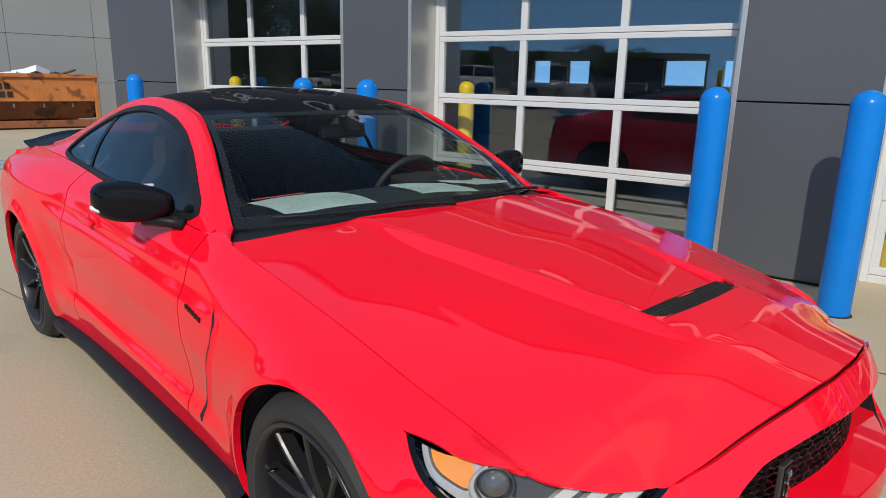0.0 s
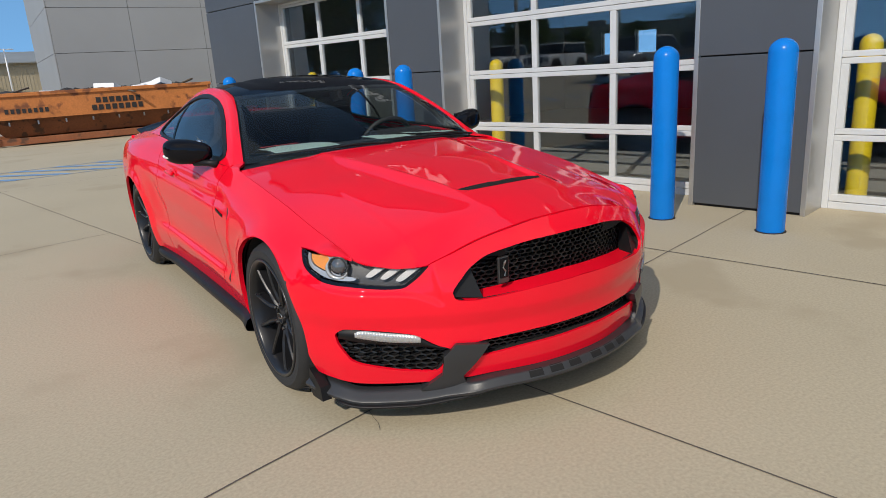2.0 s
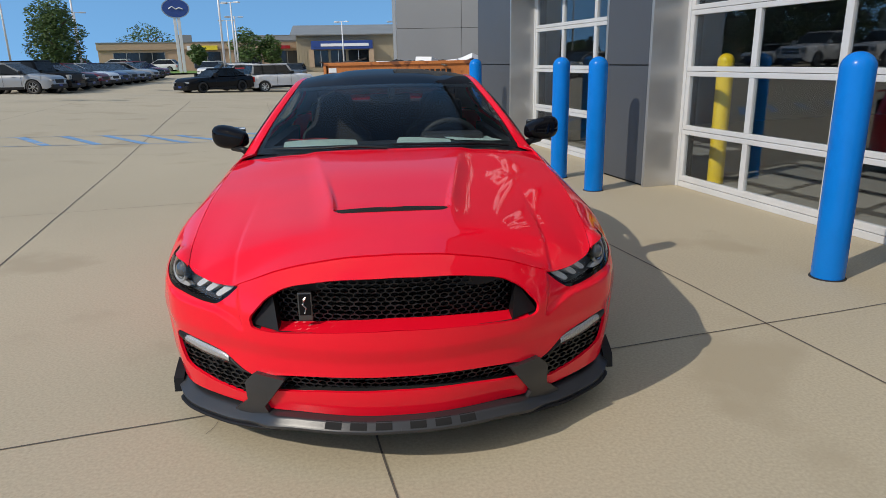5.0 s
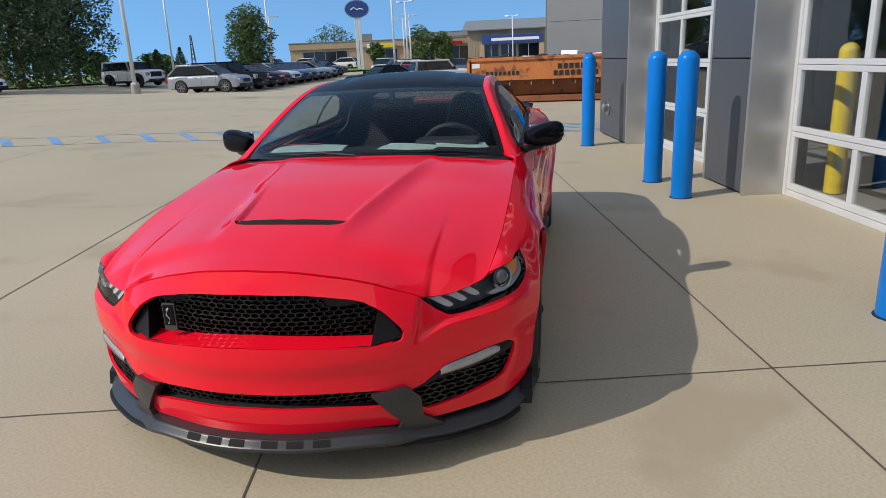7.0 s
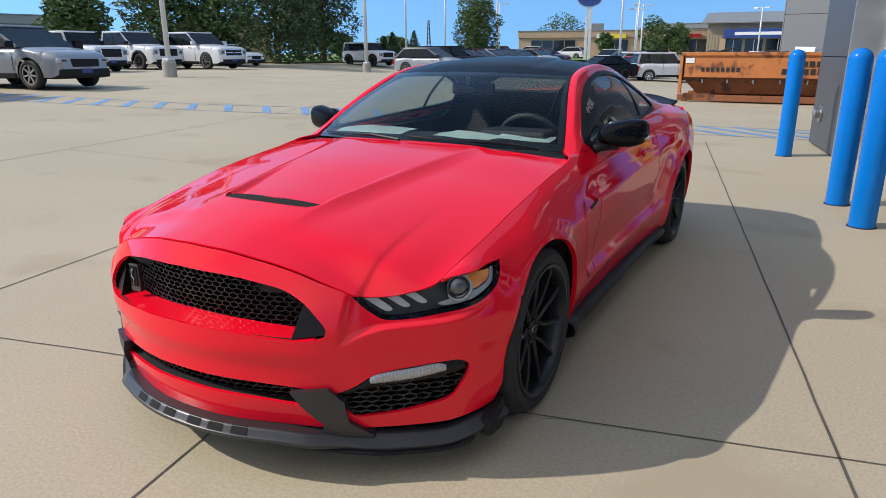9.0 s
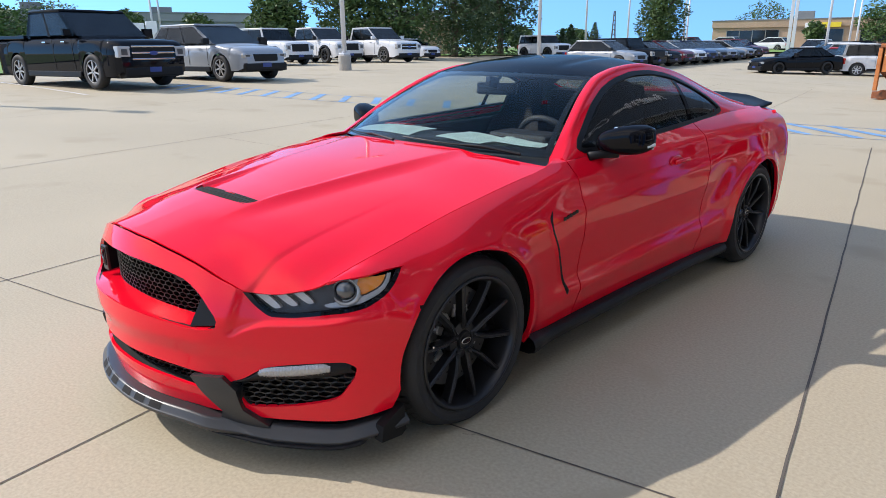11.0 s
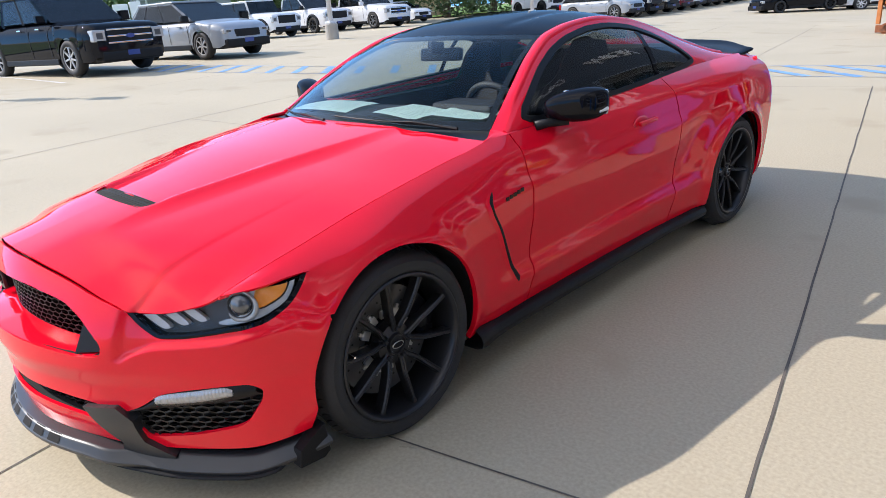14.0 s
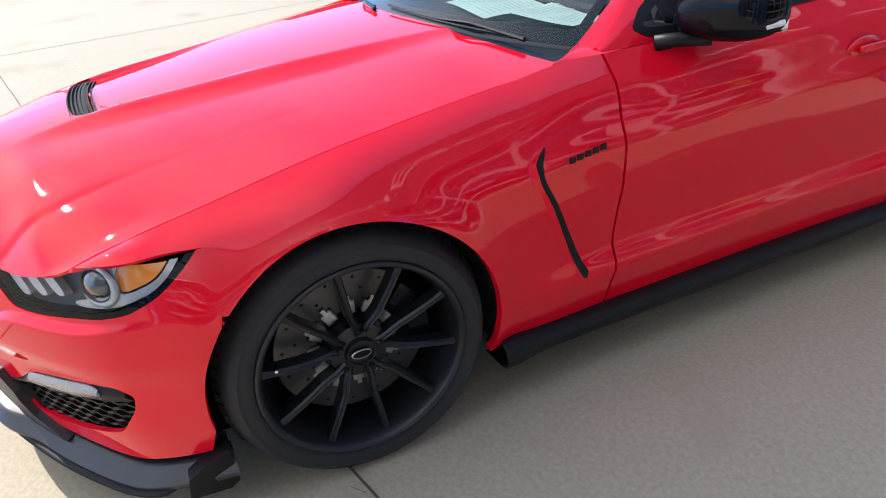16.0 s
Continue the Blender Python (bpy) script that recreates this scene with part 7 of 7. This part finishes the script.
def oval_sign():
    s = thing("oval_sign", "tall white pylon carrying a plain dark blue oval sign", "sign", pose(-24.8, 83.6, lot_height(-24.8, 83.6), 0, 0, 18))
    part("pylon", b_box((-0.40, -0.15, 0.0), (-0.05, 0.15, 6.9), 0.03), M["pole"], s)
    part("pylon", b_box((0.05, -0.15, 0.0), (0.40, 0.15, 6.9), 0.03), M["pole"], s)
    bm = b_lathe([(0.0, -0.2), (1.0, -0.2), (1.04, 0.0), (1.0, 0.2), (0.0, 0.2)], 40, "z")
    ov = part("oval", bm, M["sign_blue"], s, "dark blue oval")
    ov.matrix_basis = pose(0, 0, 7.6, 90, 0, 0) @ Matrix.Diagonal((1.5, 1.05, 1, 1))
    bm = b_lathe([(0.98, 0.205), (1.06, 0.205), (1.06, -0.205), (0.98, -0.205)], 40, "z", closed=True)
    part("oval_rim", bm, M["steel"], s, "silver rim").matrix_basis = pose(0, 0, 7.6, 90, 0, 0) @ Matrix.Diagonal((1.5, 1.05, 1, 1))
    part("script_shape", b_tube([(-0.8, -0.24, 7.5), (-0.4, -0.24, 7.8), (0.0, -0.24, 7.5), (0.4, -0.24, 7.65), (0.8, -0.24, 7.5)], 0.07, 6), M["sign_white"], s, "plain white curl")


oval_sign()


# ---- far buildings ----
def shop(name, label, at, W, D, H, wall, bays, sign, parapet=0.9):
    b = thing(name, label, "building", at)
    part("wall", b_box((0, 0, -1), (W, D, H), 0.02), wall, b)
    part("fascia", b_box((-0.1, -0.25, H - parapet), (W + 0.1, 0.0, H + 0.05), 0.02), wall, b)
    part("coping", b_box((-0.15, -0.32, H + 0.05), (W + 0.15, D, H + 0.2), 0.02), M["roof_grey"], b)
    for x0, x1, z0, z1 in bays:
        w = part("window", b_box((x0, -0.06, z0), (x1, 0.0, z1)), M["dark_glass"], b, "dark shop window")
        n = max(1, int((x1 - x0) / 1.6))
        for k in range(n + 1):
            x = lerp(x0, x1, k / n)
            part("mullion", b_box((x - 0.05, -0.10, z0), (x + 0.05, -0.061, z1)), M["roof_grey"], w)
    for x0, x1, z0, z1, mt in sign:
        part("sign_bar", b_box((x0, -0.42, z0), (x1, -0.26, z1), 0.03), M[mt], b, "plain sign shape")
    part("roof_unit", b_box((W * 0.3, D * 0.4, H), (W * 0.3 + 2.2, D * 0.4 + 1.6, H + 1.4), 0.04), M["roof_grey"], b, "rooftop unit")
    part("roof_unit", b_box((W * 0.62, D * 0.4, H), (W * 0.62 + 2.6, D * 0.4 + 1.6, H + 1.1), 0.04), M["roof_grey"], b, "rooftop unit")
    return b


shop("strip_mall", "low tan brick shop row with dark windows and flat roof", pose(-41.5, 101.0, 0.5, 0, 0, 14.5), 36, 14, 4.0, M["brick_tan"],
     [(2.0, 9.0, 0.3, 2.7), (13, 17, 0.3, 2.7), (19, 23, 0.3, 2.7), (25, 29, 0.3, 2.7), (31, 35, 0.3, 2.7)],
     [(12.2, 14.2, 2.95, 3.6, "sign_white"), (14.25, 16.6, 2.95, 3.6, "sign_yellow"), (24.5, 27.5, 3.0, 3.5, "v_red"), (31.5, 34.0, 3.0, 3.5, "v_red")])


def paint_store():
    b = thing("metal_store", "tan ribbed metal store building with grey gabled roof", "building", pose(-13.0, 101.0, 0.6, 0, 0, 4))
    W, D, He, Hr = 24.0, 18.0, 4.7, 6.3
    part("wall", b_prism([(0, -1), (D, -1), (D, He), (D / 2, Hr - 0.2), (0, He)], 0, W, "x"), M["tan_metal"], b)
    for k in range(60):
        part("rib", b_box((0.2 + 0.4 * k, -0.05, 0.0), (0.28 + 0.4 * k, 0.0, He)), M["tan_metal"], b)
    for s in (0, 1):
        pts = [(-0.9, He - 0.15), (D / 2, Hr), (D / 2, Hr + 0.15), (-0.9, He + 0.0)] if s == 0 else [(D + 0.9, He - 0.15), (D + 0.9, He), (D / 2, Hr + 0.15), (D / 2, Hr)]
        part("roof", b_prism(pts, -0.8, W + 0.8, "x"), M["roof_grey"], b)
    part("canopy", b_box((2.2, -1.6, 2.55), (11.2, 0.0, 3.75), 0.03), M["sign_blue"], b, "dark blue canopy band")
    part("sign_bar", b_box((3.6, -1.66, 2.95), (10.6, -1.605, 3.35)), M["sign_white"], b, "plain white sign shape")
    part("sign_bar", b_box((2.6, -1.66, 2.85), (3.3, -1.605, 3.5)), M["sign_blue"], b, "plain blue sign shape")
    for x0, x1 in ((2.4, 4.6), (5.0, 7.2), (7.6, 10.6)):
        w = part("window", b_box((x0, -0.10, 0.1), (x1, -0.051, 2.4)), M["dark_glass"], b, "dark shop window")
        part("mullion", b_box(((x0 + x1) / 2 - 0.05, -0.14, 0.1), ((x0 + x1) / 2 + 0.05, -0.101, 2.4)), M["sign_white"], w)
    for x in (2.2, 11.0):
        part("canopy_post", b_box((x - 0.35, -1.5, 0.0), (x + 0.35, -0.9, 2.55), 0.03), M["brick_tan"], b)


paint_store()
shop("far_store", "long low grey store behind the lot", pose(-92, 8.5, 1.5, 0, 0, 74), 46, 14, 4.2, M["panel_light"], [(3, 9, 0.3, 2.6), (12, 18, 0.3, 2.6)], [(2.0, 6.0, 3.0, 3.6, "v_red")])
shop("brown_office", "brown low office half hidden by trees", pose(-50, 40, 0.2, 0, 0, 42), 9, 10, 3.6, M["brick_tan"], [(2, 6, 0.8, 2.4)], [])
shop("pale_warehouse", "long pale warehouse on the skyline", pose(-30, 150, 1.5, 0, 0, 4), 60, 20, 5.5, M["ceiling_in"], [(4 + 6 * k, 8 + 6 * k, 2.0, 4.0) for k in range(9)], [])
_tw = thing("pump_post", "grey charging post with a black hose", "charging post", stand(-22.8, 2.0, 80))
part("cabinet", b_box((-0.22, -0.2, 0), (0.22, 0.2, 1.9), 0.04), M["pole"], _tw)
part("hose", b_tube([(0.23, 0, 1.5), (0.45, 0, 1.2), (0.5, 0, 0.5), (0.35, 0, 0.15), (0.23, 0, 0.6)], 0.03, 6), M["black_plastic"], _tw)
_yp = thing("marker_post", "tall yellow marker post", "post", stand(-22.0, 2.75, 0))
part("shaft", b_tube([(0, 0, 0), (0, 0, 1.6)], 0.11, 12), M["yellow"], _yp)
_ub = thing("utility_cabinet", "pale utility cabinets by the lot edge", "cabinet", stand(-39, 15.4, 70))
part("cabinet", b_box((-0.8, -0.4, 0), (0.0, 0.4, 2.3), 0.03), M["sign_white"], _ub)
part("cabinet", b_box((0.1, -0.4, 0), (0.7, 0.4, 2.4), 0.03), M["sign_white"], _ub)


# ---- grass and trees ----
def verge(name, pts, lift, label):
    bm = bmesh.new()
    n = 14
    a, b, c, d = (Vector((*p, 0)) for p in pts)
    g = [[bm.verts.new((q.x, q.y, lot_height(q.x, q.y) + lift + 0.04 * noise.noise(q * 0.3))) for q in [a.lerp(b, i / n).lerp(d.lerp(c, i / n), j / n) for i in range(n + 1)]] for j in range(n + 1)]
    for r0, r1 in zip(g, g[1:]):
        for i in range(n):
            bm.faces.new((r0[i], r0[i + 1], r1[i + 1], r1[i]))
    bmesh.ops.recalc_face_normals(bm, faces=bm.faces[:])
    return tagged(part(name, bm, M["grass"], smooth=True), label, "grass", kind="structure")


verge("grass_verge", [(-60, -30), (-60, 40), (-400, 120), (-400, -60)], 0.10, "mown green grass beyond the lot")
verge("grass_verge", [(-60, 40), (-35, 50), (-60, 300), (-300, 200)], 0.10, "mown green grass beyond the lot")
verge("grass_verge", [(-25.2, -14), (-27, 11), (-60.5, 24), (-60.5, -30)], 0.07, "mown green grass beside the parked pickup")
verge("grass_verge", [(-34, 66), (-14, 92), (-20, 98), (-44, 98)], 0.16, "mown green grass bank before the shops")
verge("grass_verge", [(-45, 28), (-34.5, 45), (-37, 56), (-62, 41)], 0.12, "shaded grass under the trees")


def leaf_crown(bm, centre, radii, n, size):
    """Many small leaf blades scattered in an uneven blob."""
    for _ in range(n):
        d = Vector((random.gauss(0, 1), random.gauss(0, 1), random.gauss(0, 1))).normalized()
        lump = 1 + 0.35 * noise.noise(d * 2.2 + centre * 0.7)
        r = lump * random.uniform(0.45, 1.0) ** 0.5
        p = centre + Vector((d.x * radii[0], d.y * radii[1], d.z * radii[2])) * r
        a = Vector((random.gauss(0, 1), random.gauss(0, 1), random.gauss(0, 0.5))).normalized() * size * random.uniform(0.6, 1.3)
        b = a.cross(Vector((random.gauss(0, 1), random.gauss(0, 1), random.gauss(0, 1)))).normalized() * size * 0.55
        bm.faces.new([bm.verts.new(q) for q in (p - a, p + b * 0.8, p + a, p - b * 0.8)])


def tree(x, y, h, r, mat, label, n=2600, size=0.14, lobes=9, base=None, conifer=False, low=0.30):
    z = lot_height(x, y) if base is None else base
    t = thing("tree", label, "tree", pose(x, y, z), "trees")
    tr = 0.035 * h
    bm = b_tube([(0, 0, -0.3), (0.05, 0.02, h * 0.25), (0.0, 0.1, h * 0.55), (0.1, 0.0, h * 0.85)], [tr, tr * 0.8, tr * 0.5, tr * 0.15], 10)
    for k in range(7):
        a = 2.4 * k
        z0 = h * (0.25 + 0.07 * k)
        b_tube([(0, 0, z0), (math.cos(a) * r * 0.4, math.sin(a) * r * 0.4, z0 + h * 0.10), (math.cos(a) * r * 0.8, math.sin(a) * r * 0.8, z0 + h * 0.16)], [tr * 0.4, tr * 0.25, tr * 0.1], 6, bm)
    part("trunk", bm, M["bark"], t)
    bm = bmesh.new()
    for k in range(lobes):
        a = 2.4 * k + random.uniform(-0.4, 0.4)
        f = k / max(1, lobes - 1)
        if conifer:
            c = Vector((0, 0, h * (0.15 + 0.8 * f)))
            rad = r * (1.0 - 0.85 * f)
            rr = (rad, rad, h * 0.10)
        else:
            q = r * 0.52 * math.sin(math.pi * (0.12 + 0.80 * f)) ** 0.7
            c = Vector((math.cos(a) * q, math.sin(a) * q, h * (low + (0.88 - low) * f)))
            rr = (r * 0.55, r * 0.55, h * 0.17)
        leaf_crown(bm, c, rr, n // lobes, size)
    tagged(part("crown", bm, mat, t), kind="stuff")


random.seed(21)
tree(-25.0, 52.3, 6.0, 2.1, M["leaf"], "round dense green maple by the lot", 9000, 0.13, 14, 0.2, False, 0.20)
for _x, _y, _h, _r, _m in ((-40.5, 25.5, 4.6, 2.2, "leaf"), (-38.5, 30.5, 7.2, 3.0, "leaf"), (-35.8, 33.0, 8.0, 3.0, "leaf"), (-36.5, 39.5, 9.4, 3.4, "leaf_dark"), (-37.5, 46.5, 10.6, 3.6, "leaf_dark"), (-41.0, 47.5, 9.4, 3.4, "leaf_dark")):
    tree(_x, _y, _h, _r, M[_m], "tall leafy tree in the row behind the trucks", 7500, 0.18, 14, None, False, 0.13)
for _x, _y, _h, _r in ((-70.6, 14.9, 4.8, 3.0), (-93, 26, 7, 4.5), (-62.7, 23.8, 4.2, 1.8), (-60.3, 29.4, 3.9, 1.8), (-86, 20, 5.5, 3)):
    tree(_x, _y, _h, _r, M["leaf"], "small green tree beyond the grass", 1800, 0.22, 8)
for _x, _y, _h, _r, _b in ((-39.8, 118.0, 7.0, 5.0, 0.8), (-19.4, 97.0, 5.6, 2.6, 0.4), (-16.2, 97.5, 4.6, 1.7, 0.4), (-46, 60, 3.0, 2.0, 0.5), (-40, 62, 2.6, 2.4, 0.5), (-26.5, 98.0, 3.2, 1.5, 0.8)):
    tree(_x, _y, _h, _r, M["leaf"], "green tree near the far shops", 1800, 0.22, 8, _b)
for _x, _y, _h, _r in ((-34.0, 52.5, 2.6, 1.0), (-35.6, 53.5, 2.2, 0.9), (-36.5, 60.5, 2.9, 1.0)):
    tree(_x, _y, _h, _r, M["leaf_dark"], "small dark conifer beyond the lot", 900, 0.12, 9, None, True)
_lt = thing("lattice_mast", "slim brown lattice mast on the skyline", "mast", pose(-58.7, 101.8, 0.6))
for _a in range(4):
    _c, _s = math.cos(_a * math.pi / 2), math.sin(_a * math.pi / 2)
    part("leg", b_tube([(_c * 0.5, _s * 0.5, 0), (_c * 0.12, _s * 0.12, 6.2)], 0.06, 6), M["bark"], _lt)
for _k in range(8):
    _r = lerp(0.5, 0.12, _k / 8)
    part("brace", b_tube([(_r, 0, 0.75 * _k), (0, _r, 0.75 * _k + 0.4), (-_r, 0, 0.75 * _k), (0, -_r, 0.75 * _k + 0.4), (_r, 0, 0.75 * _k)], 0.04, 4), M["bark"], _lt)
